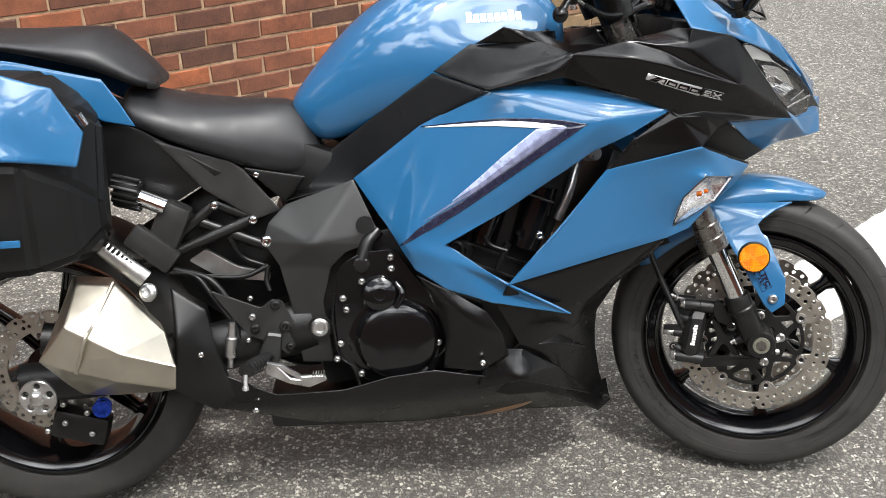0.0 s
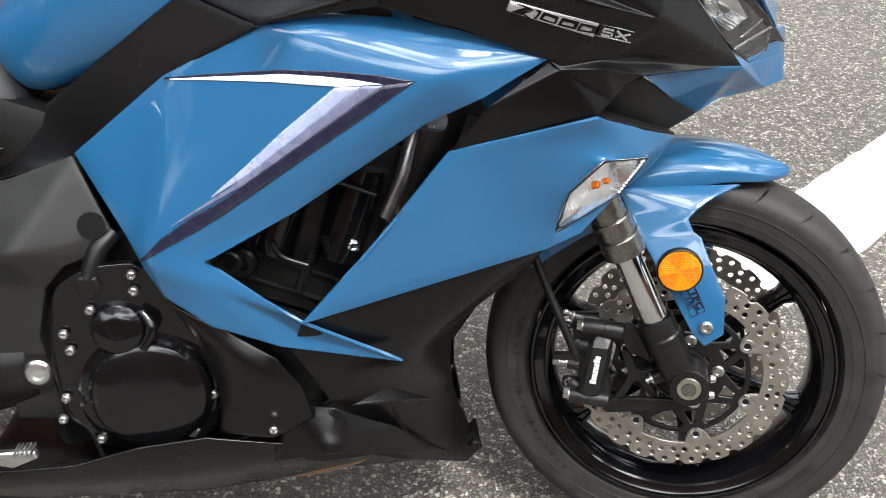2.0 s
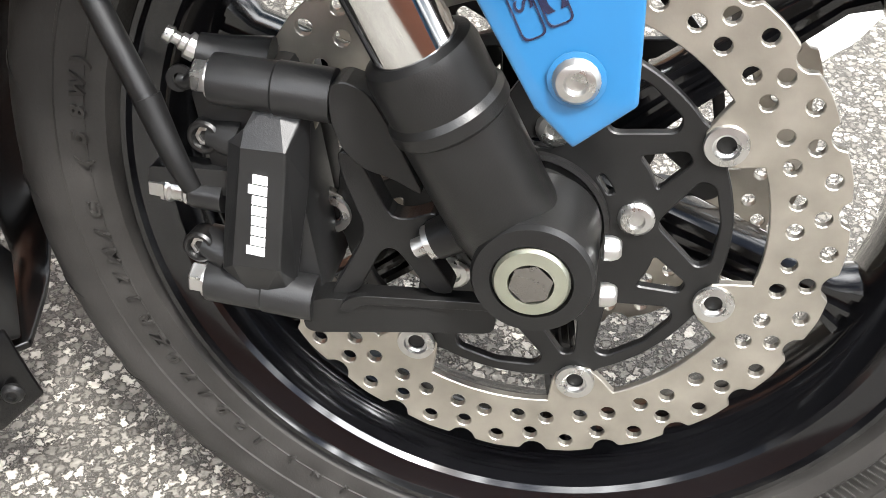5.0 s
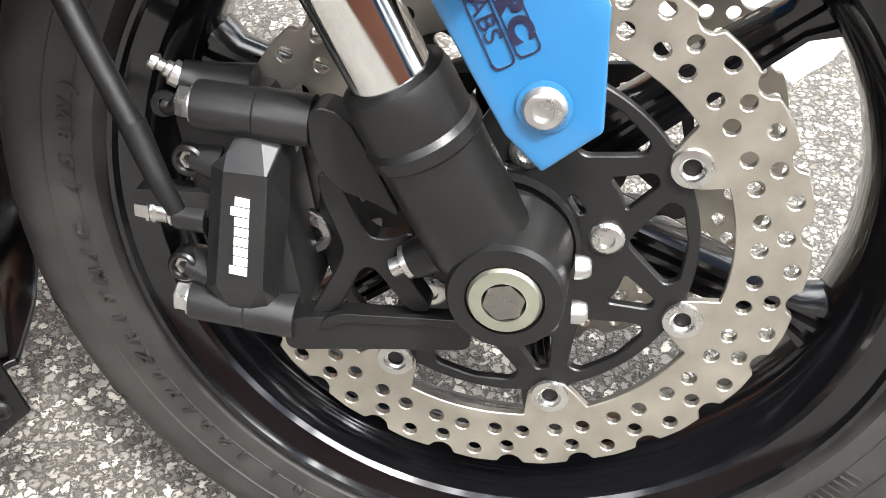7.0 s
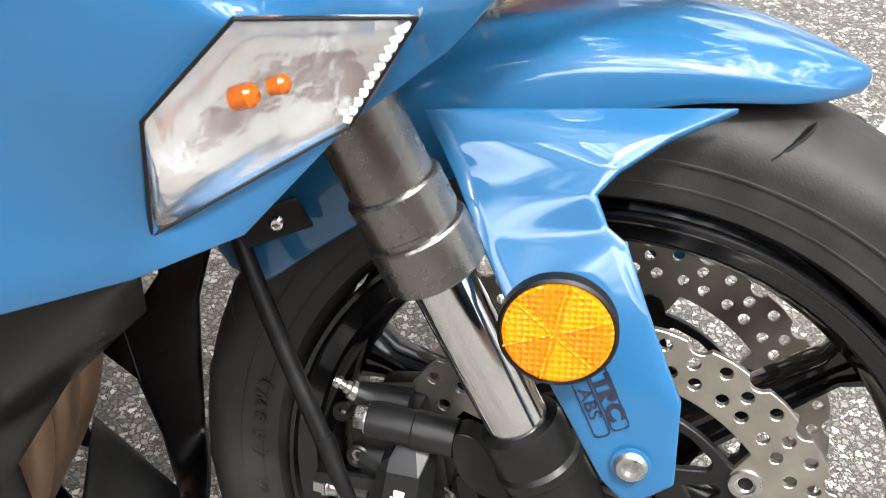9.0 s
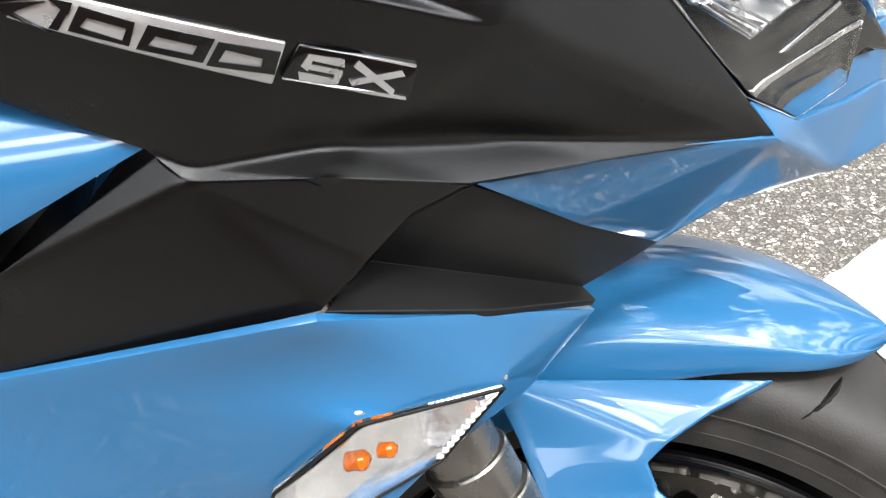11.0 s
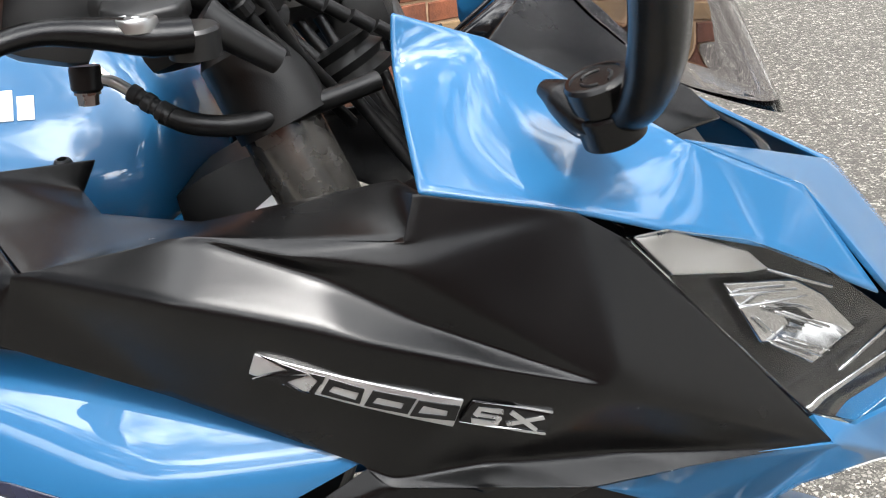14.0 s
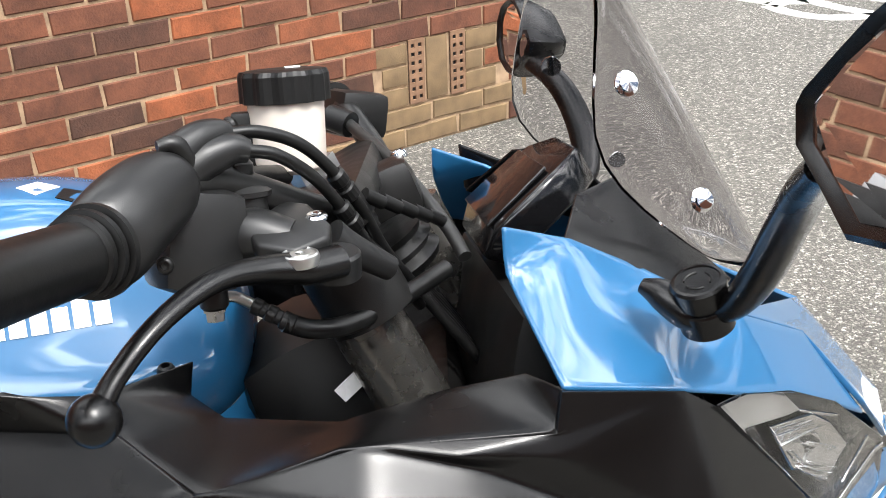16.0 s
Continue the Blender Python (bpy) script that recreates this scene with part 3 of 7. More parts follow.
GU = [(-0.6944, -0.205, 0.5081), (-0.6298, -0.226, 0.4818), (-0.5647, -0.234, 0.4404), (-0.5343, -0.23, 0.395), (-0.5227, -0.222, 0.3459), (-0.577, -0.215, 0.3143), (-0.6475, -0.205, 0.3194), (-0.6428, -0.202, 0.3841), (-0.6663, -0.198, 0.4522), (-0.5958, -0.255, 0.4195)]
panel("engine_guard", GU, [(k, (k + 1) % 9, 9) for k in range(9)], SATIN, bike, "rounded satin black engine side guard", mirror=True, bevel=0.006, soft=(1, 2, 3))
FC = [(-0.9432, -0.105, 0.6328), (-0.8094, -0.128, 0.6821), (-0.7663, -0.15, 0.5856), (-0.7867, -0.155, 0.5606), (-0.8284, -0.158, 0.5472), (-0.8594, -0.15, 0.5135), (-0.877, -0.145, 0.444), (-0.861, -0.135, 0.3165), (-0.9225, -0.135, 0.3191), (-0.9355, -0.142, 0.4222), (-0.9576, -0.14, 0.52), (-0.9886, -0.128, 0.5655), (-0.9766, -0.118, 0.5998), (-0.8937, -0.17, 0.5671)]
panel("frame_cover", FC, [(0, 1, 13, 12), (12, 13, 11), (1, 2, 13), (2, 3, 13), (3, 4, 13), (11, 13, 10), (13, 4, 5), (13, 5, 10), (10, 5, 6, 9), (9, 6, 7, 8)], GREY, bike, "dark grey painted frame spar with a soft crease", mirror=True, bevel=0.005, thick=0.03, soft=(0, 0, 1, 2))
BS = [(-0.95, -0.085, 0.635), (-0.926, -0.072, 0.65), (-0.858, -0.068, 0.728), (-0.745, -0.11, 0.816), (-0.654, -0.148, 0.883), (-0.56, -0.228, 0.854), (-0.681, -0.166, 0.785), (-0.804, -0.118, 0.675)]
panel("tank_trim", BS, [(0, 1, 7), (1, 2, 7), (2, 3, 6, 7), (3, 4, 5, 6)], SATIN, bike, "satin black trim strip below the tank", mirror=True, bevel=0.005)
SP = [(-1.183, -0.12, 0.768), (-1.045, -0.105, 0.721), (-1.02, -0.1, 0.703), (-0.953, -0.095, 0.619), (-1.002, -0.105, 0.605), (-1.096, -0.115, 0.669)]
panel("seat_side_panel", SP, [(0, 1, 5), (1, 2, 4, 5), (2, 3, 4)], GREY, bike, "dark grey side panel under the seat", mirror=True, thick=0.02)
ST = [(-1.02, -0.1, 0.707), (-0.903, -0.085, 0.683), (-0.944, -0.09, 0.634)]
panel("seat_corner_trim", ST, [(0, 1, 2)], DARK, bike, "small black trim triangle under the seat", mirror=True, thick=0.02)
KN = [(-0.654, -0.15, 0.886), (-0.56, -0.23, 0.856), (-0.440, -0.264, 0.890), (-0.409, -0.2675, 0.9195), (-0.4575, -0.215, 0.940), (-0.585, -0.15, 0.934), (-0.521, -0.23, 0.887), (-0.426, -0.2625, 0.878)]
panel("upper_trim", KN, [(0, 1, 6), (1, 2, 6), (1, 7, 2), (7, 3, 2), (2, 3, 6), (3, 4, 6), (4, 5, 6), (5, 0, 6)], SATIN, bike, "satin black trim beside the tank", mirror=True, bevel=0.003, soft=(0, 1))
CO = [(-0.412, -0.268, 0.92), (-0.315, -0.272, 0.941), (-0.207, -0.272, 0.937), (-0.202, -0.267, 0.96), (-0.124, -0.247, 0.945), (0.029, -0.164, 0.782), (-0.318, -0.298, 0.913), (-0.2374, -0.292, 0.8946), (-0.1708, -0.278, 0.8746), (-0.099, -0.258, 0.854), (-0.2506, -0.274, 0.9206), (-0.2026, -0.27, 0.8952), (-0.1441, -0.263, 0.8714), (-0.268, -0.279, 0.933), (-0.206, -0.276, 0.924), (-0.166, -0.269, 0.897), (-0.427, -0.262, 0.879), (-0.336, -0.266, 0.853), (-0.235, -0.268, 0.816), (-0.218, -0.266, 0.808), (-0.1663, -0.251, 0.8117), (-0.1049, -0.219, 0.8021), (-0.04, -0.194, 0.792), (-0.221, -0.27, 0.804), (-0.1708, -0.266, 0.803), (-0.116, -0.239, 0.7895), (-0.06, -0.208, 0.787), (-0.0966, -0.231, 0.9257)]
cowl = panel("headlight_cowl", CO, [(0, 1, 6), (1, 13, 10), (1, 10, 6), (1, 2, 13), (13, 2, 14), (2, 3, 4, 14), (14, 4, 15), (13, 14, 11, 10), (14, 15, 11), (15, 12, 11), (15, 9, 12), (15, 4, 9), (4, 27, 9), (27, 5, 9), (6, 10, 7), (10, 11, 7), (7, 11, 8), (11, 12, 8), (8, 12, 9), (0, 6, 17, 16), (6, 7, 17), (7, 18, 17), (7, 8, 18), (18, 8, 20, 19), (8, 9, 21, 20), (9, 5, 22, 21), (18, 19, 23), (19, 20, 24, 23), (20, 21, 25, 24), (21, 22, 26, 25), (22, 5, 26)], SATIN, bike, "satin black plastic cowl beside the headlight", mirror=True, bevel=0.003, soft=(0, 0, 2, 3))
SLOT = [(-0.1139, -0.228, 0.7837), (-0.0147, -0.14, 0.718), (-0.0356, -0.15, 0.7098), (-0.0564, -0.158, 0.7017), (-0.1589, -0.212, 0.7432), (-0.0511, -0.168, 0.6996), (-0.1048, -0.218, 0.7211), (-0.1745, -0.263, 0.7456), (-0.1446, -0.232, 0.7703)]
panel("intake_slot", SLOT, [(0, 1, 2, 3), (0, 3, 4, 8), (4, 3, 5, 6), (4, 6, 7)], DARK, bike, "black intake slot under the cowl", mirror=True, bevel=0.001, soft=())
panel("fairing_brace", [(-0.282, 0.19, 0.39), (-0.296, 0.18, 0.343), (-0.299, 0.18, 0.286), (-0.3, 0.17, 0.218), (-0.292, 0.12, 0.166), (-0.288, 0.04, 0.165), (-0.305, 0.03, 0.164), (-0.328, 0.15, 0.161), (-0.338, 0.16, 0.213), (-0.369, 0.17, 0.312), (-0.329, 0.18, 0.366), (-0.254, 0.19, 0.392), (-0.237, 0.19, 0.438), (-0.329, 0.19, 0.441)], [(0, 1, 10), (1, 2, 9, 10), (2, 3, 8, 9), (3, 4, 7, 8), (4, 5, 6, 7), (0, 10, 13), (0, 13, 12, 11)], SATIN, bike, "satin black edge of the far fairing half", bevel=0.003, thick=0.006)
panel("fairing_infill", [(-0.383, 0.12, 0.261), (-0.326, 0.14, 0.168), (-0.292, 0.03, 0.173), (-0.308, -0.03, 0.207), (-0.337, -0.07, 0.289)], [(0, 1, 2, 3, 4)], DARK, bike, "black inner lower fairing", bevel=0.002)
panel("fairing_filler", [(-0.5745, -0.205, 0.4565), (-0.4538, -0.2, 0.4217), (-0.3822, -0.12, 0.2288), (-0.5154, -0.16, 0.2387), (-0.6638, -0.19, 0.2908), (-0.5422, -0.2, 0.327)], [(0, 1, 5), (1, 2, 3, 5), (5, 3, 4)], DARK, bike, "black plastic between guard and lower fairing", bevel=0.002, mirror=True, soft=(0, 1))
CL = [(-0.2288, -0.262, 0.8142), (-0.2214, -0.2685, 0.8033), (-0.171, -0.2645, 0.8023), (-0.116, -0.2375, 0.7888), (-0.1395, -0.247, 0.7802), (-0.1564, -0.257, 0.7655), (-0.1755, -0.267, 0.748), (-0.348, -0.261, 0.706), (-0.302, -0.268, 0.7633)]
panel("cowl_wing", CL, [(0, 1, 8), (1, 6, 8), (8, 6, 7), (1, 2, 5), (1, 5, 6), (2, 3, 4, 5)], SATIN, bike, "satin black plastic wing under the cowl", mirror=True, bevel=0.003, soft=(0, 0, 1, 2))
BK = [(-0.1129, -0.235, 0.7873), (-0.0803, -0.214, 0.7898), (-0.0259, -0.19, 0.7865), (0.0294, -0.166, 0.7813), (0.0182, -0.158, 0.7965), (0.0493, -0.135, 0.7792), (0.0857, -0.098, 0.7763), (0.1254, -0.055, 0.7765), (0.1323, -0.052, 0.7386), (0.0915, -0.088, 0.7357), (0.0226, -0.122, 0.7311), (-0.0169, -0.142, 0.7181), (-0.062, -0.182, 0.7459)]
panel("nose_beak", BK, [(0, 1, 12), (1, 2, 12), (2, 3, 12), (12, 3, 10, 11), (3, 9, 10), (3, 4, 5), (3, 5, 9), (5, 6, 9), (6, 7, 8, 9)], BLUE, bike, "blue painted beak under the headlight", mirror=True, bevel=0.002, soft=(0, 0, 1))
NO = [(-0.219, -0.195, 1.042), (-0.22, -0.2, 1.014), (-0.2, -0.262, 0.96), (-0.1213, -0.246, 0.9451), (-0.0752, -0.217, 0.9274), (-0.0149, -0.17, 0.9042), (0.0696, -0.1, 0.8539), (0.116, -0.05, 0.81), (-0.063, -0.17, 0.967), (0.018, -0.1, 0.925), (-0.172, -0.17, 1.026), (-0.122, -0.15, 0.999), (-0.119, -0.2, 0.977), (-0.146, -0.205, 0.981), (-0.196, -0.235, 0.981)]
panel("upper_cowl", NO, [(0, 1, 14, 10), (1, 2, 14), (10, 14, 13), (10, 13, 11), (11, 13, 12, 8), (14, 2, 3, 13), (13, 3, 12), (12, 3, 4), (12, 4, 8), (4, 5, 8), (8, 5, 9), (5, 6, 9)], BLUE, bike, "glossy blue painted upper cowl", toward=(0, -0.5, 1), mirror=True, bevel=0.003, soft=(1, 2, 3))
panel("nose_bridge", [(-0.063, -0.17, 0.967), (0.018, -0.1, 0.925), (0.069, -0.1, 0.863), (0.135, 0, 0.83), (0.06, 0, 0.92), (0.116, -0.05, 0.81)], [(0, 1, 4), (1, 2, 3, 4), (2, 5, 3)], BLUE, bike, "blue painted nose between the headlights", toward=(0.3, 0, 1), mirror=True, bevel=0.003)
IB = [(-0.526, -0.2, 0.965), (-0.473, -0.19, 0.957), (-0.421, -0.13, 0.954), (-0.422, -0.15, 0.937), (-0.399, -0.18, 0.931), (-0.328, -0.21, 0.933), (-0.262, -0.21, 0.947), (-0.216, -0.23, 0.96), (-0.2, -0.262, 0.959), (-0.203, -0.271, 0.938), (-0.33, -0.262, 0.937), (-0.407, -0.263, 0.916), (-0.4565, -0.2135, 0.937), (-0.575, -0.160, 0.934)]
panel("inner_cowl", IB, [(0, 1, 12, 13), (1, 4, 11, 12), (1, 2, 3, 4), (4, 5, 10, 11), (5, 6, 9, 10), (6, 7, 8, 9)], SATIN, bike, "black inner cowl panel beside the tank", toward=(0, 0, 1), mirror=True, bevel=0.004)

# headlight
HL = [(-0.098, -0.236, 0.9286), (-0.0757, -0.222, 0.929), (-0.0284, -0.185, 0.913), (0.0237, -0.145, 0.8848), (0.0998, -0.075, 0.8205), (0.091, -0.085, 0.783), (0.053, -0.125, 0.777), (0.014, -0.168, 0.802)]
lamp = panel("headlight", HL, [(0, 1, 7), (1, 2, 7), (2, 3, 5, 6), (2, 6, 7), (3, 4, 5)], CLEAR, bike, "clear angular headlight lens", thick=0.003, bevel=0.001, mirror=True)
lamp.visible_shadow = False
panel("lamp_housing", [(-0.104, -0.208, 0.93), (-0.071, -0.191, 0.93), (-0.008, -0.142, 0.907), (0.105, -0.047, 0.826), (0.147, -0.007, 0.781), (0.124, -0.029, 0.788), (0.025, -0.122, 0.774), (-0.022, -0.154, 0.824), (-0.081, -0.198, 0.894)], [(0, 1, 8), (1, 2, 8), (2, 7, 8), (2, 3, 6, 7), (3, 4, 5, 6)], GLOSS, lamp, "black headlight inner housing", thick=0.003, bevel=0.0, mirror=True)
panel("lamp_strip", [(-0.093, -0.224, 0.924), (-0.072, -0.207, 0.923), (-0.027, -0.172, 0.902), (-0.013, -0.162, 0.889), (-0.027, -0.172, 0.89), (-0.072, -0.208, 0.9)], [(0, 1, 5), (1, 4, 5), (1, 2, 4), (2, 3, 4)], ALU, lamp, "silver side lamp along the headlight edge", thick=0.003, bevel=0.001, mirror=True)
panel("lamp_reflector", [(-0.04, -0.177, 0.885), (0.006, -0.143, 0.876), (0.026, -0.129, 0.862), (0.054, -0.102, 0.831), (0.044, -0.112, 0.829), (0.021, -0.134, 0.82), (-0.008, -0.154, 0.842), (-0.014, -0.158, 0.843), (0.013, -0.123, 0.847)], [(0, 1, 8), (1, 2, 8), (2, 3, 8), (3, 4, 8), (4, 5, 8), (5, 6, 8), (6, 7, 8), (7, 0, 8)], CHROME, lamp, "chromed faceted headlight reflector", thick=0.004, bevel=0.001, mirror=True, soft=())
for rail in [((0.04, -0.122, 0.81), (0.081, -0.082, 0.827), (0.084, -0.078, 0.824), (0.044, -0.118, 0.809)), ((0.015, -0.147, 0.797), (0.098, -0.069, 0.815), (0.099, -0.069, 0.812), (0.018, -0.145, 0.793)), ((-0.014, -0.164, 0.89), (0.032, -0.129, 0.868), (0.031, -0.129, 0.866), (-0.014, -0.164, 0.888)), ((-0.037, -0.179, 0.879), (0.004, -0.148, 0.872), (0.004, -0.148, 0.87), (-0.037, -0.179, 0.878)), ((-0.031, -0.174, 0.87), (0.014, -0.14, 0.866), (0.014, -0.14, 0.865), (-0.031, -0.174, 0.868)), ((-0.006, -0.155, 0.861), (0.026, -0.133, 0.843), (0.026, -0.133, 0.842), (-0.006, -0.155, 0.859)), ((-0.001, -0.152, 0.86), (0.032, -0.127, 0.842), (0.032, -0.127, 0.84), (-0.001, -0.152, 0.858)), ((-0.018, -0.164, 0.86), (-0.006, -0.155, 0.848), (-0.006, -0.155, 0.846), (-0.018, -0.164, 0.859)), ((-0.009, -0.158, 0.843), (0.021, -0.137, 0.823), (0.021, -0.137, 0.821), (-0.009, -0.158, 0.841)), ((-0.004, -0.154, 0.843), (0.027, -0.133, 0.825), (0.027, -0.133, 0.823), (-0.004, -0.154, 0.841)), ((0.001, -0.15, 0.844), (0.033, -0.127, 0.826), (0.033, -0.127, 0.825), (0.001, -0.15, 0.842))]:
    panel("lamp_bar", rail, [(0, 1, 2, 3)], CHROME, lamp, "bright rib inside the headlight", thick=0.003, bevel=0.0008, mirror=True, soft=())
panel("lamp_corner", [(0.029, -0.117, 0.784), (0.146, -0.005, 0.803), (0.15, -0.005, 0.748), (0.065, -0.086, 0.755)], [(0, 1, 2, 3)], BLUE, lamp, "blue panel seen through the lens corner", thick=0.003, bevel=0.0, mirror=True)

# ---- tank and seats ----
def half_ring(x, prof):
    """A closed ring across the bike at x from a half profile of (y, z), lowest first."""
    return [(x + dx, -y, z) for y, z, dx in prof] + [(x + dx, y, z) for y, z, dx in reversed(prof)]


def tank_ring(x, zb, zt, w, wb, waist=1.0):
    """waist draws the upper flank in, where the tank steps back above its shoulder."""
    h = zt - zb
    return half_ring(x, [(wb * 0.5, zb, 0), (wb, zb + 0.02 * h, 0), (w * 0.98, zb + 0.33 * h, 0), (w * waist, zb + 0.56 * h, 0), (w * 0.84 * waist, zb + 0.83 * h, 0), (w * 0.42, zb + 0.985 * h, 0), (0.012, zt, 0)])


tank = loft("fuel_tank", [
    tank_ring(-0.928, 0.800, 0.824, 0.035, 0.03), tank_ring(-0.905, 0.768, 0.858, 0.058, 0.045), tank_ring(-0.862, 0.735, 0.912, 0.082, 0.066),
    tank_ring(-0.79, 0.765, 0.99, 0.118, 0.09), tank_ring(-0.70, 0.80, 1.045, 0.146, 0.12), tank_ring(-0.60, 0.84, 1.066, 0.140, 0.13, 0.82),
    tank_ring(-0.53, 0.86, 1.066, 0.128, 0.12, 0.72), tank_ring(-0.47, 0.87, 1.052, 0.122, 0.11, 0.70), tank_ring(-0.42, 0.885, 1.02, 0.108, 0.095, 0.76), tank_ring(-0.385, 0.90, 0.975, 0.078, 0.06)],
    BLUE, bike, "glossy blue painted fuel tank", sub=2)
bpy.context.view_layer.update()


def logo_bars(parent, target, m, length, height, label):
    """A maker's mark as a row of eight plain upright bars."""
    n = m.to_3x3() @ Vector((0, 0, 1))
    step = length / 8
    for k in range(8):
        x0, x1 = -length / 2 + step * k, -length / 2 + step * (k + 0.8)
        top = height / 2 if k in (0, 6) else height * 0.28
        pts = [m @ Vector((x0 + (x1 - x0) * a / 2, -height / 2 + (top + height / 2) * b / 3, 0)) for a in range(3) for b in range(4)]
        film_on("logo_bar", pts, [(a * 4 + b, a * 4 + b + 1, a * 4 + b + 5, a * 4 + b + 4) for a in range(2) for b in range(3)], WHITE, parent, target, n, 0.0006, label)


logo_bars(tank, tank, on_face((-0.535, -0.078, 0.974), (1, 0.2, 0.03), (0, 0.42, 1)), 0.112, 0.021, "white bar of the tank logo")


def seat_ring(x, zb, zt, w, wt):
    return half_ring(x, [(w * 0.6, zb - 0.004, 0), (w, zb, 0), (w * 1.02, zb + 0.45 * (zt - zb), 0), (wt, zt - 0.014, 0), (wt * 0.55, zt, 0), (0.01, zt + 0.002, 0)])


loft("rider_seat", [seat_ring(-1.25, 0.805, 0.868, 0.12, 0.09), seat_ring(-1.20, 0.785, 0.852, 0.135, 0.108), seat_ring(-1.11, 0.744, 0.834, 0.135, 0.108), seat_ring(-1.01, 0.705, 0.824, 0.112, 0.09), seat_ring(-0.935, 0.682, 0.828, 0.092, 0.062), seat_ring(-0.89, 0.69, 0.80, 0.078, 0.045), seat_ring(-0.868, 0.72, 0.755, 0.06, 0.03)], SEATV, bike, "black vinyl rider seat with a worn sheen", sub=2)
loft("passenger_seat", [seat_ring(-1.70, 0.965, 0.985, 0.10, 0.08), seat_ring(-1.50, 0.950, 0.972, 0.13, 0.105), seat_ring(-1.38, 0.926, 0.972, 0.134, 0.10), seat_ring(-1.30, 0.905, 0.976, 0.134, 0.095), seat_ring(-1.265, 0.892, 0.972, 0.130, 0.09), seat_ring(-1.215, 0.868, 0.925, 0.118, 0.08), seat_ring(-1.185, 0.862, 0.897, 0.10, 0.07), seat_ring(-1.176, 0.866, 0.88, 0.08, 0.05)], SEATV, bike, "black vinyl passenger seat with a stepped front", sub=2)
block("seat_strap", (0.02, 0.03, 0.014), DARK, bike, (-1.18, -0.085, 0.868), bevel=0.003, label="black strap loop between the seats")
panel("tail_panel", [(-1.70, -0.13, 0.96), (-1.42, -0.135, 0.92), (-1.265, -0.135, 0.885), (-1.235, -0.135, 0.84), (-1.21, -0.132, 0.795), (-1.265, -0.135, 0.806), (-1.36, -0.145, 0.86), (-1.70, -0.15, 0.90)], [(0, 1, 6, 7), (1, 2, 6), (2, 3, 5, 6), (3, 4, 5)], BLUE, bike, "glossy blue painted tail panel", mirror=True)
panel("under_tail", [(-1.70, -0.12, 0.90), (-1.36, -0.13, 0.85), (-1.20, -0.12, 0.785), (-1.06, -0.11, 0.70), (-1.16, -0.11, 0.64), (-1.40, -0.11, 0.72), (-1.70, -0.11, 0.78)], [(0, 1, 5, 6), (1, 2, 4, 5), (2, 3, 4)], DARK, bike, "black plastic under the tail", mirror=True, thick=0.03)

# ---- decals ----
def decal_strip(name, one, two, material, label):
    """A thin film laid on the fairing between two edges."""
    cols, n = 6, len(one)
    k = (n - 1) * 6 + 1
    a = [Vector([np.interp(s, range(n), [p[d] for p in one]) for d in range(3)]) for s in np.linspace(0, n - 1, k)]
    b = [Vector([np.interp(s, range(n), [p[d] for p in two]) for d in range(3)]) for s in np.linspace(0, n - 1, k)]
    vs = [p.lerp(q, c / cols) for p, q in zip(a, b) for c in range(cols + 1)]
    fs = [(i * 7 + c, i * 7 + c + 1, i * 7 + c + 8, i * 7 + c + 7) for i in range(k - 1) for c in range(cols)]
    ob = film_on(name, vs, fs, material, bike, fairing, (0, -1, 0), 0.0009, label)
    ob.data.polygons.foreach_set("use_smooth", [True] * len(ob.data.polygons))
    return ob


decal_strip("decal_stripe", [(-0.6787, -0.17, 0.7868), (-0.6261, -0.1984, 0.7953), (-0.5778, -0.225, 0.8023), (-0.5334, -0.2505, 0.808), (-0.4744, -0.2636, 0.8075), (-0.4255, -0.2747, 0.804), (-0.3864, -0.2837, 0.7976)], [(-0.6788, -0.1706, 0.7849), (-0.6262, -0.1994, 0.7922), (-0.578, -0.2262, 0.7985), (-0.5337, -0.251, 0.8037), (-0.4915, -0.2601, 0.8023), (-0.4538, -0.2687, 0.799), (-0.4206, -0.2763, 0.7938)], NAVY, "thin navy top edge of the decal")
decal_strip("decal_stripe", [(-0.6715, -0.1743, 0.7862), (-0.6239, -0.2006, 0.7926), (-0.578, -0.2263, 0.7983), (-0.5337, -0.2512, 0.8031), (-0.4915, -0.2602, 0.8017), (-0.4547, -0.2685, 0.7986), (-0.4231, -0.2758, 0.7938)], [(-0.6716, -0.1747, 0.7849), (-0.6241, -0.2018, 0.7889), (-0.5828, -0.2256, 0.7917), (-0.5472, -0.2463, 0.7934), (-0.5216, -0.254, 0.7926), (-0.4962, -0.2597, 0.7915), (-0.471, -0.2653, 0.7903)], WHITE, "white decal stripe")
decal_strip("decal_stripe", [(-0.3864, -0.2837, 0.7976), (-0.4438, -0.2732, 0.7571), (-0.5178, -0.2596, 0.7043), (-0.6104, -0.2428, 0.638), (-0.6486, -0.2356, 0.6133), (-0.6853, -0.2286, 0.5919), (-0.7252, -0.1993, 0.5656)], [(-0.4219, -0.2761, 0.7932), (-0.4684, -0.2676, 0.7599), (-0.5303, -0.2563, 0.715), (-0.609, -0.242, 0.6573), (-0.6563, -0.233, 0.6288), (-0.6938, -0.2227, 0.6007), (-0.7226, -0.2035, 0.5701)], NAVY, "navy outer decal stripe")
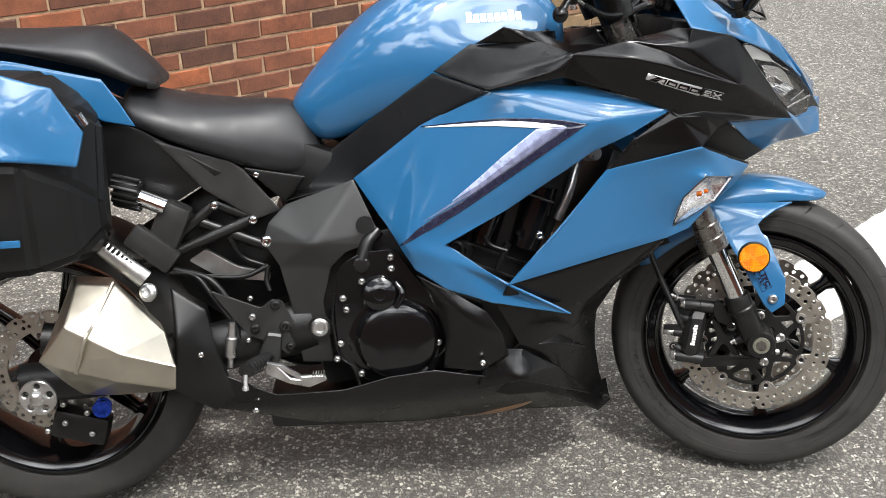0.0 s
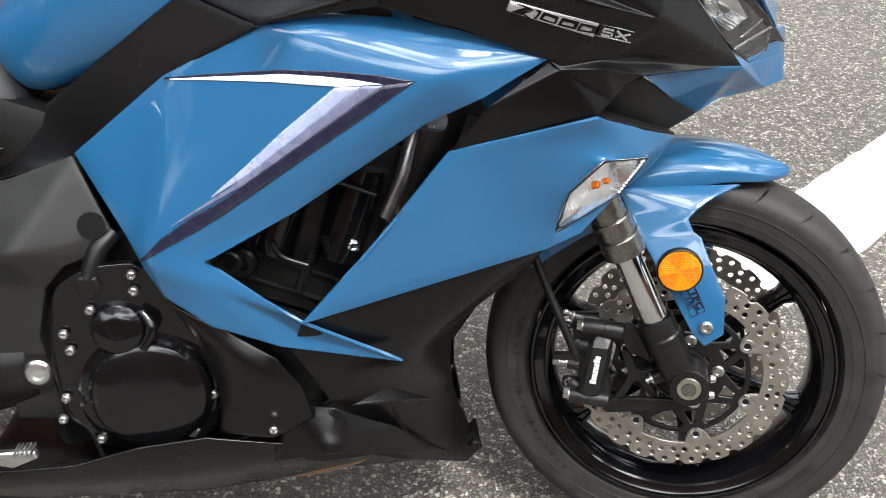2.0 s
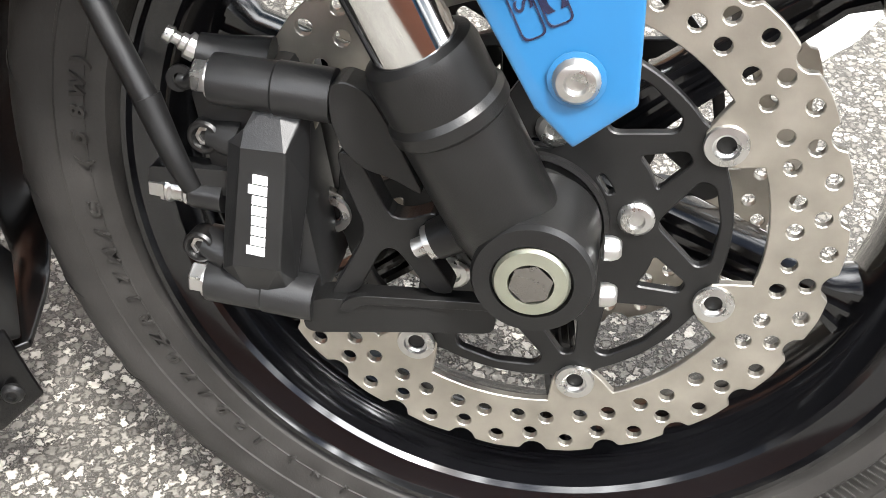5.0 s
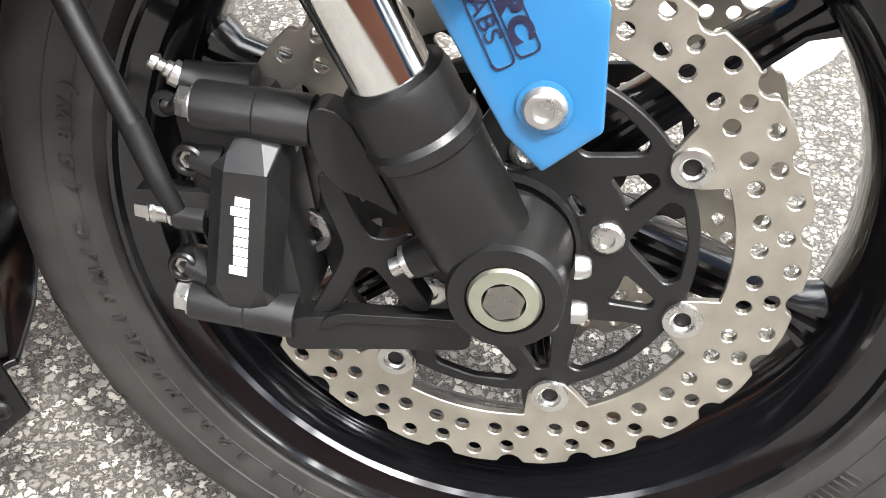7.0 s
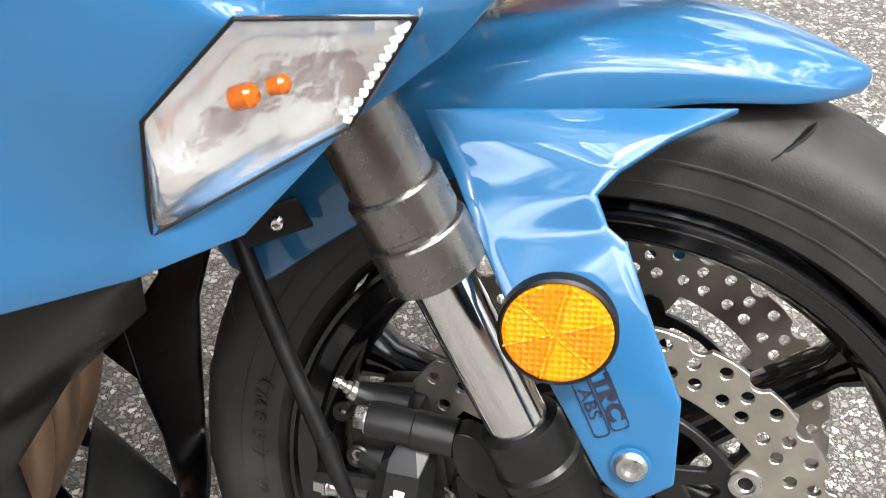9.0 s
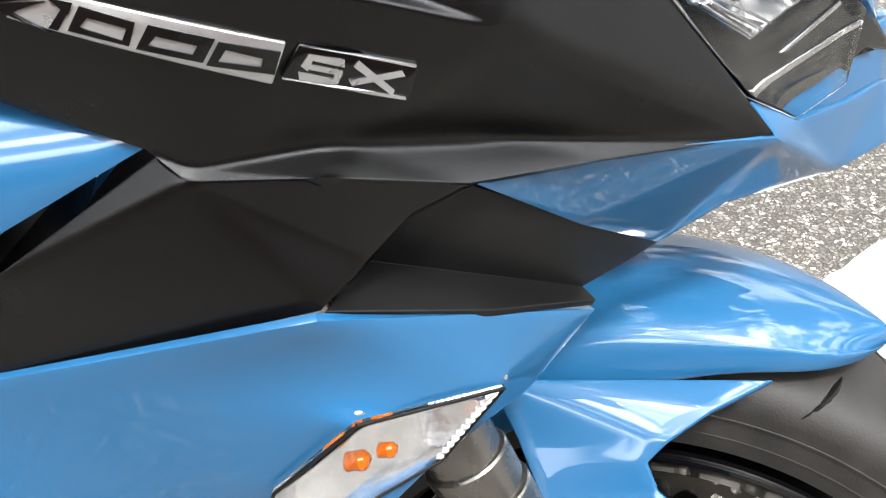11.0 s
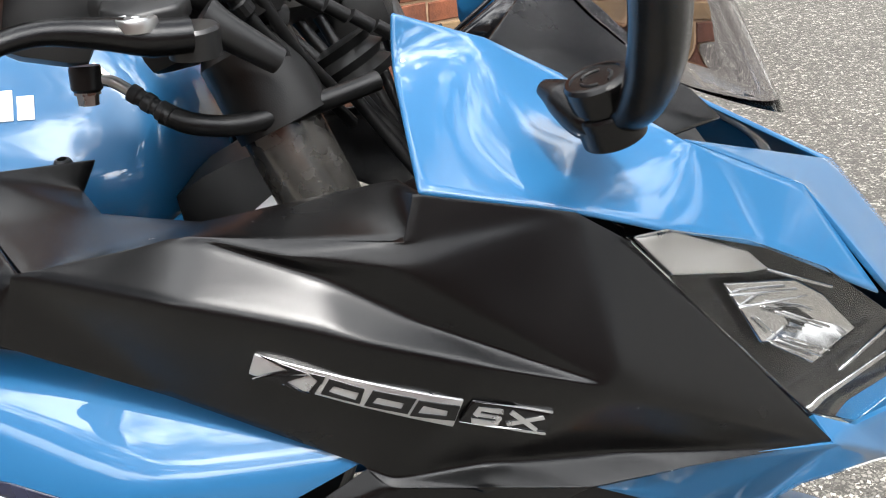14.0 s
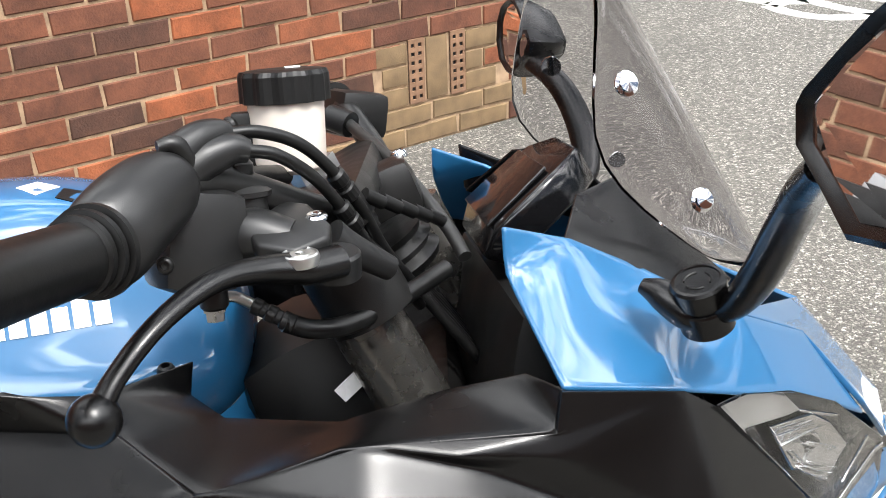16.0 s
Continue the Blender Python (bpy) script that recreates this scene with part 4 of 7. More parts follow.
decal_strip("decal_stripe", [(-0.4219, -0.2761, 0.7925), (-0.4567, -0.2697, 0.7677), (-0.4922, -0.2632, 0.7423), (-0.5393, -0.2547, 0.7081), (-0.5878, -0.2458, 0.673), (-0.6335, -0.2372, 0.6454), (-0.6807, -0.2254, 0.6161)], [(-0.4457, -0.2708, 0.7921), (-0.4767, -0.2653, 0.7682), (-0.5082, -0.2596, 0.7438), (-0.5541, -0.2514, 0.708), (-0.6012, -0.2429, 0.6712), (-0.6367, -0.2364, 0.6474), (-0.6731, -0.2278, 0.6224)], VIOLET, "grey violet decal stripe")
decal_strip("decal_stripe", [(-0.4464, -0.2707, 0.7914), (-0.477, -0.2652, 0.7675), (-0.5082, -0.2596, 0.7432), (-0.5438, -0.2533, 0.7153), (-0.5802, -0.2468, 0.6868), (-0.6039, -0.2423, 0.6711), (-0.6279, -0.2379, 0.6553)], [(-0.476, -0.2642, 0.7895), (-0.5065, -0.2589, 0.7643), (-0.5375, -0.2534, 0.7385), (-0.5617, -0.2492, 0.7161), (-0.5863, -0.245, 0.6934), (-0.6055, -0.2417, 0.6765), (-0.6249, -0.2383, 0.6595)], LILAC, "pale blue decal stripe")

# ---- front wheel and fork, turned with the handlebar ----
FRONT = pose(*WHEEL, 0, 0, STEER)


def at_front(ob):
    ob.matrix_local = FRONT
    return ob


def tyre_profile(r, w, rim):
    out = []
    for k in range(-9, 10):
        a = k / 9
        y = w / 2 * math.sin(a * math.pi / 2)
        out.append((r - (r - rim - 0.030) * (abs(a) ** 2.6) * 0.62, y))
    lip = [(rim + 0.0125, w / 2 * 0.90), (rim + 0.008, w / 2 * 0.78), (rim + 0.004, w / 2 * 0.6)]
    return [(p, -q) for p, q in reversed(lip)] + out + lip


def rim_profile(rim, w):
    h = w / 2
    face = [(rim + 0.003, -h), (rim + 0.0015, -h - 0.003), (rim - 0.0015, -h - 0.003), (rim - 0.0035, -h + 0.001), (rim - 0.006, -h + 0.0025), (rim - 0.016, -h + 0.006), (rim - 0.0185, -h + 0.009), (rim - 0.0195, -h + 0.013), (rim - 0.026, -h * 0.58), (rim - 0.0285, -h * 0.52), (rim - 0.031, -h * 0.42), (rim - 0.033, 0)]
    barrel = [(rim + 0.001, h * 0.85), (rim - 0.008, h * 0.7), (rim - 0.018, h * 0.4)]
    return face + [(r, -y) for r, y in reversed(face[:-1])] + barrel + [(r, -y) for r, y in reversed(barrel)]


front_wheel = at_front(lathe("front_wheel", rim_profile(0.2225, 0.112), RIM, bike, segs=120, label="gloss black cast front wheel", closed=True))
lathe("tyre", tyre_profile(0.300, 0.122, 0.222), RUBBER, front_wheel, segs=120, label="worn black road tyre", closed=True)
lathe("hub", [(0.02, -0.06), (0.034, -0.06), (0.036, -0.03), (0.03, 0.0), (0.036, 0.03), (0.034, 0.06), (0.02, 0.06)], GLOSS, front_wheel, segs=40)


# a ribbed cast spoke: two shallow channels along each face
SPOKE_SECTION = [(-1, -0.82), (-1, -0.55), (-0.72, -0.46), (-0.72, -0.16), (-1, -0.08), (-1, 0.08), (-0.72, 0.16), (-0.72, 0.46), (-1, 0.55), (-1, 0.82), (-0.55, 1), (0.55, 1), (1, 0.82), (1, -0.82), (0.55, -1), (-0.55, -1)]


def spoke(parent, ang, r0, r1, w0, w1, d, material):
    bm = bmesh.new()
    rows = []
    for r, w, dd in ((r0, w0, d * 1.3), (r0 + 0.3 * (r1 - r0), (w0 + w1) / 2, d), (r1 - 0.02, w1, d * 0.9), (r1, w1 * 1.9, d * 1.1)):
        rows.append([bm.verts.new((r, sy * dd, sz * w)) for sy, sz in SPOKE_SECTION])
    for a, b in zip(rows, rows[1:]):
        m = len(SPOKE_SECTION)
        for k in range(m):
            bm.faces.new((a[k], a[(k + 1) % m], b[(k + 1) % m], b[k]))
    bm.transform(Matrix.Rotation(-ang, 4, "Y"))
    for f in bm.faces:
        f.smooth = True
    ob = part("spoke", bm, material, parent)
    sharp(ob, 40)
    return ob


for k in range(6):
    spoke(front_wheel, radians(38 + 60 * k), 0.03, 0.196, 0.018, 0.0112, 0.017, RIM)


def rotor(parent, y, r_out, r_in, buttons, first, holes=True, waves=23, notch=38.3, rb=0.1053):
    """A wavy disc: small round notches in its edge, four holes to each wave, tabs to the buttons."""
    step = 2 * math.pi / waves
    outer = []
    for i in range(waves * 16):
        a = 2 * math.pi * i / (waves * 16) + radians(notch)
        d = abs((i / 16 + 0.5) % 1 - 0.5) * step * r_out
        dip = 0.0055 * math.sqrt(max(0.0, 1 - (d / 0.0075) ** 2)) if d < 0.0075 else 0.0
        r = r_out - dip - 0.0012 * (1 - (min(d / (step * r_out / 2), 1.0)))
        outer.append((r * math.cos(a), r * math.sin(a)))
    inner = []
    for i in range(buttons * 28):
        a = 2 * math.pi * i / (buttons * 28)
        d = abs(((a - radians(first)) * buttons / (2 * math.pi) + 0.5) % 1 - 0.5) * 2 * math.pi / buttons
        k = max(0.0, 1 - (d / 0.15) ** 6) if d < 0.15 else 0.0
        r = r_in - (r_in - (rb - 0.0075)) * k
        inner.append((r * math.cos(a), r * math.sin(a)))
    loops = [outer, inner]
    if holes:
        for i in range(waves):
            a0 = radians(notch) + step * i
            for rr, da in ((r_out - 0.0135, -0.7), (r_out - 0.0255, 3.4), (r_out - 0.0262, -3.7), (r_out - 0.0085, 7.3)):
                a = a0 + radians(da)
                loops.append(circle(rr * math.cos(a), rr * math.sin(a), 0.0043, 12))
    for i in range(buttons):
        a = radians(first) + 2 * math.pi * i / buttons
        loops.append(circle(rb * math.cos(a), rb * math.sin(a), 0.0056, 12))
    return plate("brake_disc", loops, 0.005, DISC, parent, "drilled wavy steel brake disc", Matrix.Translation((0, y, 0)), bevel=0.0005)


def fillet(pts, r, n=4):
    """A polygon with rounded corners."""
    out = []
    m = len(pts)
    for i in range(m):
        p, a, b = Vector(pts[i]), Vector(pts[i - 1]), Vector(pts[(i + 1) % m])
        ka = min(r, (a - p).length * 0.45)
        kb = min(r, (b - p).length * 0.45)
        s, t = p + (a - p).normalized() * ka, p + (b - p).normalized() * kb
        for k in range(n + 1):
            f = k / n
            q = s * (1 - f) ** 2 + p * 2 * f * (1 - f) + t * f * f
            out.append((q.x, q.y))
    return out


def polar(r, deg):
    return (r * math.cos(radians(deg)), r * math.sin(radians(deg)))


def carrier(parent, y, buttons, first, rb=0.1053):
    """A zigzag of bars between the hub ring and a thin outer ring that holds the buttons."""
    n = buttons * 30
    half = 180 / buttons
    outer = []
    for i in range(n):
        deg = 360 * i / n
        d = abs(((deg - first) / (2 * half) + 0.5) % 1 - 0.5) * 2 * half
        outer.append(polar(0.1015 + (rb + 0.0085 - 0.1015) * max(0.0, 1 - (d / 7) ** 2), deg))
    loops = [outer, circle(0, 0, 0.028, 40)]
    for i in range(buttons):
        a0 = first + 2 * half * i
        mid = a0 + half
        big = [polar(0.0655, mid - 2), polar(0.0655, mid + 2), polar(0.0885, mid + 16.5), polar(0.0945, mid + 13.5), polar(0.0955, mid), polar(0.0945, mid - 13.5), polar(0.0885, mid - 16.5)]
        loops.append(fillet(big, 0.004))
        loops.append(fillet([polar(0.0665, a0 - 9), polar(0.067, a0), polar(0.0665, a0 + 9), polar(0.0875, a0 + 2.2), polar(0.0875, a0 - 2.2)], 0.003))
        slot = [polar(0.0465, mid + s) for s in (-30, -22, -14)] + [polar(0.0425, mid + s) for s in (-14, -22, -30)]
        loops.append(fillet(slot, 0.002, 2))
    return plate("disc_carrier", loops, 0.006, CAST, parent, "black disc carrier", Matrix.Translation((0, y, 0)), bevel=0.001)


FIRST = 29.2
for sg in (-1, 1):
    rotor(front_wheel, sg * 0.0635, 0.157, 0.1185, 7, FIRST)
    carrier(front_wheel, sg * 0.0615, 7, FIRST)
    for i in range(7):
        a = radians(FIRST + 360 / 7 * i)
        lathe("disc_button", [(0.0048, 0), (0.0105, 0), (0.011, 0.001), (0.0105, 0.003), (0.0068, 0.0035), (0.0062, 0.0018), (0.0048, 0.001)], ZINC, front_wheel, (0.1053 * math.cos(a), sg * 0.0652, 0.1053 * math.sin(a)), (0, sg, 0), 24, "bare aluminium disc button", closed=True)
    for i in range(5):
        a = radians(7 + 72 * i)
        bolt(front_wheel, (0.054 * math.cos(a), sg * 0.0645, 0.054 * math.sin(a)), (0, sg, 0), 0.0095, 0.004, ZINC, "disc_bolt", "zinc plated disc bolt")
    lathe("abs_ring", [(0.026, 0), (0.0395, 0), (0.041, 0.002), (0.041, 0.006), (0.0385, 0.0065), (0.037, 0.004), (0.0335, 0.004), (0.032, 0.0085), (0.026, 0.009)], CAST, front_wheel, (0, sg * 0.0645, 0), (0, sg, 0), 48, closed=True)

# tyre sipes: dark tubes at the tread surface, the grooves' shade put into colour
for k in range(26):
    a = 2 * math.pi * k / 26
    for sg in (-1, 1):
        pts = []
        for s in np.linspace(0.15, 0.85, 6):
            y = sg * 0.061 * math.sin(s * math.pi / 2)
            r = 0.300 - (0.300 - 0.222 - 0.030) * (s ** 2.6) * 0.62 - 0.0022
            b = a + 0.10 * s * s + (0.12 if sg > 0 else 0)
            pts.append((r * math.cos(b), y, r * math.sin(b)))
        tube("groove_shade", pts, [0.0008, 0.0026, 0.0034, 0.003, 0.002, 0.0008], DARK, front_wheel, segs=6, n=2)

for rr, yy in ((0.262, 0.0596), (0.246, 0.0565)):
    for sg in (-1, 1):
        lathe("sidewall_ridge", [(rr - 0.0016, sg * (yy - 0.0012)), (rr - 0.0006, sg * (yy + 0.0009)), (rr + 0.0006, sg * (yy + 0.0009)), (rr + 0.0016, sg * (yy - 0.0012))], RUBBER, front_wheel, segs=120, closed=True)
def sidewall_words(text, deg, r, size, step):
    """Raised characters round the tyre's side, tops outward, read clockwise."""
    for k, ch in enumerate(text):
        if ch == " ":
            continue
        a = radians(deg - step * k)
        out = Vector((math.cos(a), 0, math.sin(a)))
        words(ch, size, RUBBER, front_wheel, on_face(out * r + Vector((0, -0.0592, 0)), Vector((math.sin(a), 0, -math.cos(a))), out + Vector((0, 0.22, 0))), "sidewall_character", depth=0.0009, weight=0.0004)


sidewall_words("120/70ZR17M/C (58W)", 228, 0.2475, 0.0135, 3.55)
sidewall_words("( N )", 243, 0.245, 0.009, 2.4)
for k in range(26):
    a = radians(-62 + 1.1 * k)
    block("sidewall_mark", (0.0012, 0.0014, 0.012), RUBBER, front_wheel, (0.251 * math.cos(a), -0.0588, 0.251 * math.sin(a)), (0, -math.degrees(a) + 84, 0), 0.0003)

# fork legs
FD = Vector((-0.428, 0, 0.904)).normalized()
for sg in (-1, 1):
    root = Vector((0.004, 0, 0.316)) + Vector((0, sg * 0.112, 0)) if sg < 0 else Vector((0.075, 0.115, 0.316))
    leg = lathe("fork_tube", [(0.0192, 0.105), (0.0192, 0.245)], CHROME, bike, root, FD, 40, "polished chrome fork tube")
    lathe("fork_slider", [(0.022, 0.0), (0.026, 0.02), (0.026, 0.075), (0.0278, 0.077), (0.0278, 0.083), (0.0258, 0.086), (0.0258, 0.106), (0.0245, 0.111), (0.020, 0.113)], CAST, leg, root, FD, 40, "black cast fork bottom")
    lathe("fork_collar", [(0.021, 0.222), (0.0275, 0.222), (0.0292, 0.2235), (0.0292, 0.2495), (0.0284, 0.2510), (0.0258, 0.2515), (0.0258, 0.2550), (0.0272, 0.2560), (0.0272, 0.2780), (0.0262, 0.2795), (0.0242, 0.2800), (0.0242, 0.47)], FORKALU, leg, root, FD, 40, "brushed dark grey anodised outer fork tube")
    lathe("fork_sleeve", [(0.0, 0.462), (0.0255, 0.462), (0.0262, 0.466), (0.0262, 0.76), (0.0, 0.761)], FORKALU, leg, root, FD, 40, "dark grey upper fork sleeve")
    lathe("axle_clamp", [(0.0, -0.050), (0.024, -0.050), (0.0285, -0.044), (0.0285, 0.004), (0.027, 0.007), (0.019, 0.008), (0.018, 0.004), (0.0, 0.004)], CAST, leg, (root.x + (0.002 if sg < 0 else 0), root.y + sg * 0.024, 0.316), (-0.27 * -sg if sg > 0 else -0.27, sg, 0), 48, "black axle clamp")
    if sg < 0:
        lathe("axle_bolt", [(0.0172, 0), (0.0178, 0.004), (0.0165, 0.006), (0.0105, 0.0065), (0.0105, -0.012), (0, -0.0135)], GOLDEN, leg, (root.x + 0.001, root.y - 0.027, 0.316), (-0.27, -1, 0), 36, "zinc plated hollow axle end")
        lathe("axle_socket", [(0.0104, 0.0064), (0.0099, 0.0056), (0.0096, -0.012), (0.003, -0.013), (0, -0.013)], FORKALU, leg, (root.x + 0.001, root.y - 0.027, 0.316), (-0.27, -1, 0), 6, "hexagon socket of the axle", smooth=False)
        for dz in (0.012, -0.014):
            bolt(leg, (root.x + 0.036, root.y - 0.015, 0.316 - 0.006 + dz), (1, -0.2, 0), 0.006, 0.008, ALU, "pinch_bolt")

# mudguard, in the wheel's own frame
def guard_ring(a, r, w, drop):
    c, s = math.cos(a), math.sin(a)
    prof = [(-w, r - drop), (-w * 0.99, r - drop * 0.55), (-w * 0.93, r - 0.016), (-w * 0.72, r - 0.006), (-w * 0.3, r), (0, r + 0.001), (w * 0.3, r), (w * 0.72, r - 0.006), (w * 0.93, r - 0.016), (w * 0.99, r - drop * 0.55), (w, r - drop)]
    out = [(q * c, y, q * s) for y, q in prof]
    inn = [((q - 0.003) * c, y * 0.965, (q - 0.003) * s) for y, q in reversed(prof)]
    return out + inn


rings = []
for deg, r, w, drop in ((66, 0.333, 0.004, 0.006), (69, 0.335, 0.03, 0.018), (74, 0.338, 0.055, 0.028), (82, 0.341, 0.070, 0.036), (92, 0.343, 0.080, 0.050), (102, 0.343, 0.087, 0.066), (112, 0.341, 0.090, 0.075), (124, 0.338, 0.090, 0.075), (138, 0.334, 0.088, 0.065), (150, 0.330, 0.084, 0.05)):
    rings.append(guard_ring(radians(deg), r, w, drop))
mudguard = at_front(loft("mudguard", rings, BLUE, bike, "glossy blue painted front mudguard", sub=2))
BR = [(-0.109, -0.105, 0.296), (0.06, -0.072, 0.3), (0.029, -0.095, 0.29), (0.003, -0.113, 0.274), (-0.009, -0.12, 0.261), (-0.001, -0.124, 0.245), (0.01, -0.127, 0.238), (0.026, -0.14, 0.203), (0.047, -0.15, 0.158), (0.048, -0.155, 0.108), (0.024, -0.155, 0.088), (0.008, -0.155, 0.104), (-0.046, -0.15, 0.198), (-0.07, -0.13, 0.233), (-0.088, -0.115, 0.262)]
for sg in (1, -1):
    arm = panel("mudguard_arm", [(x, y * sg, z) for x, y, z in BR], [(0, 1, 2, 3), (0, 3, 4, 14), (14, 4, 5, 13), (13, 5, 6), (13, 6, 7, 12), (12, 7, 8, 11), (8, 9, 10, 11)], BLUE, mudguard, "blue mudguard arm", toward=(0, -sg, 0), bevel=0.002, thick=0.006)
    bolt(mudguard, (0.024, -0.155 * sg, 0.118), (0, -sg, 0), 0.0095, 0.006, ZINC)
    bolt(mudguard, (0.024, -0.1555 * sg, 0.118), (0, -sg, 0), 0.0115, 0.0015, BLUE, "bolt_recess")
    if sg > 0:
        right_arm = arm
bpy.context.view_layer.update()
refl = lathe("side_reflector", [(0, -0.004), (0.029, -0.004), (0.031, 0), (0.031, 0.008), (0.0295, 0.0095), (0.0285, 0.0075), (0, 0.0075)], DARK, mudguard, (-0.0185, -0.168, 0.2068), (0.12, -1, 0.0), 56, "black reflector rim")
lens = lathe("reflector_lens", [(0, 0.0068), (0.0275, 0.0068), (0.0285, 0.0082), (0.027, 0.0086), (0, 0.0086)], AMBER, refl, (-0.0185, -0.168, 0.2068), (0.12, -1, 0.0), 56, "round amber reflector lens")
# sectors alternate the two ambers, painting how differently turned prisms catch light
for k in range(6):
    fan = []
    for s in range(7):
        a = radians(78 + 60 * k + 60 * s / 6)
        fan.append((0.0268 * math.cos(a), 0.0268 * math.sin(a)))
    plate("prism_sector", [[(0.0004 * math.cos(radians(108 + 60 * k)), 0.0004 * math.sin(radians(108 + 60 * k)))] + fan], 0.0012, AMBER if k % 2 else AMBER_SHADED, refl, "", Matrix.Translation((-0.0185, -0.168, 0.2068)) @ Matrix.Rotation(math.atan2(0.12, 1), 4, "Z") @ Matrix.Translation((0, -0.0092, 0)) @ Matrix.Rotation(radians(0.7 if k % 2 else -0.7), 4, "X"), bevel=0.0)
for k in range(3):
    a = radians(78 + 60 * k)
    tube("reflector_rib", [(-0.0197 - 0.0265 * math.cos(a), -0.1784 - 0.0032 * math.cos(a), 0.2068 - 0.0265 * math.sin(a)), (-0.0197 + 0.0265 * math.cos(a), -0.1784 + 0.0032 * math.cos(a), 0.2068 + 0.0265 * math.sin(a))], 0.0008 if k == 0 else 0.0004, AMBER, refl, segs=6)
ALONG, ACROSS = Vector((0.44, 0, -0.90)), Vector((0.90, 0, 0.44))
words_on("TRC", 0.0128, NAVY, mudguard, right_arm, on_face((0.0085, -0.15, 0.1565), ALONG, ACROSS), 0.0004, "arm_lettering", "bold black lettering on the mudguard arm", 1.15, weight=0.0007)
words_on("ABS", 0.0102, NAVY, mudguard, right_arm, on_face((-0.0015, -0.15, 0.1515), ALONG, ACROSS), 0.0004, "arm_lettering", "thin black lettering on the mudguard arm", 1.15)


def outline_on(cx, cz, length, height, width, name):
    """A thin frame with rounded corners laid on the mudguard arm."""
    box = fillet([(-length / 2, -height / 2), (length / 2, -height / 2), (length / 2, height / 2), (-length / 2, height / 2)], 0.003, 4)
    pts, m = [], len(box)
    for k in (1.0, 0.0):
        for u, v in box:
            u2, v2 = u - math.copysign(width, u) * (1 - k), v - math.copysign(width, v) * (1 - k)
            pts.append(Vector((cx, -0.15, cz)) + ALONG.normalized() * u2 + ACROSS.normalized() * v2)
    film_on(name, pts, [(i, (i + 1) % m, m + (i + 1) % m, m + i) for i in range(m)], NAVY, mudguard, right_arm, (0, -1, 0), 0.0004)


outline_on(-0.0015, 0.1515, 0.042, 0.0098, 0.0007, "lettering_frame")
outline_on(0.0085, 0.1565, 0.040, 0.0105, 0.0007, "lettering_frame")

# caliper, in the wheel's own frame
CV = [(-0.129, -0.122, 0.0582), (-0.1075, -0.122, 0.0573), (-0.116, -0.122, -0.0081), (-0.1401, -0.122, -0.0076), (-0.1371, -0.117, 0.0585), (-0.1284, -0.116, 0.066), (-0.1231, -0.106, 0.0769), (-0.1141, -0.106, 0.0782), (-0.1022, -0.108, 0.0702), (-0.1, -0.103, 0.0652), (-0.103, -0.105, 0.0314), (-0.1134, -0.105, -0.0259), (-0.1178, -0.109, -0.0315), (-0.1338, -0.109, -0.0403), (-0.1378, -0.115, -0.0256), (-0.1487, -0.116, -0.0142)]
CF = [(0, 1, 2, 3), (0, 5, 6, 7, 8, 1), (1, 8, 9, 10), (1, 10, 11, 2), (2, 11, 12), (2, 12, 13, 3), (3, 13, 14), (3, 14, 15), (0, 3, 15, 4), (0, 4, 5)]
caliper = at_front(panel("brake_caliper", CV, CF, CALIPER, bike, "satin black four-piston radial brake caliper", thick=0.03, bevel=0.0016, soft=()))
caliper.data.polygons.foreach_set("use_smooth", [False] * len(caliper.data.polygons))
block("caliper_body", (0.046, 0.05, 0.124), CALIPER, caliper, (-0.131, -0.075, 0.020), (0, -8, 0), 0.007)
block("caliper_back", (0.04, 0.03, 0.12), CALIPER, caliper, (-0.128, -0.047, 0.020), (0, -8, 0), 0.006)
bpy.context.view_layer.update()
logo_bars(caliper, caliper, on_face((-0.1244, -0.122, 0.0232), (0.13, 0, 0.99), (-0.99, 0, 0.13)), 0.046, 0.0092, "white bar of the caliper logo")
# mounting bolts with washers, in their lugs
for one, two, r in (((-0.1451, -0.105, 0.0844), (-0.0877, -0.105, 0.0799), 0.0122), ((-0.1611, -0.105, -0.0292), (-0.1041, -0.105, -0.0346), 0.0115)):
    a, b = Vector(one), Vector(two)
    d = (a - b).normalized()
    lathe("caliper_lug", [(0.0, 0.0), (r * 0.97, 0.0), (r, -0.0015), (r, -0.030), (r * 1.05, -0.031), (r * 1.05, -(a - b).length), (0, -(a - b).length)], CALIPER, caliper, a, d, 32, "satin black round mounting lug")
    lathe("washer", [(0, 0), (0.0098, 0), (0.0098, 0.0018), (0, 0.0018)], ZINC, caliper, a, d, 24)
    lathe("mount_bolt", [(0.0082, 0.0018), (0.0082, 0.0085), (0.0068, 0.0095), (0.004, 0.0095), (0.0035, 0.006), (0, 0.006)], ZINC, caliper, a, d, 6, "zinc plated hexagon bolt", smooth=False)
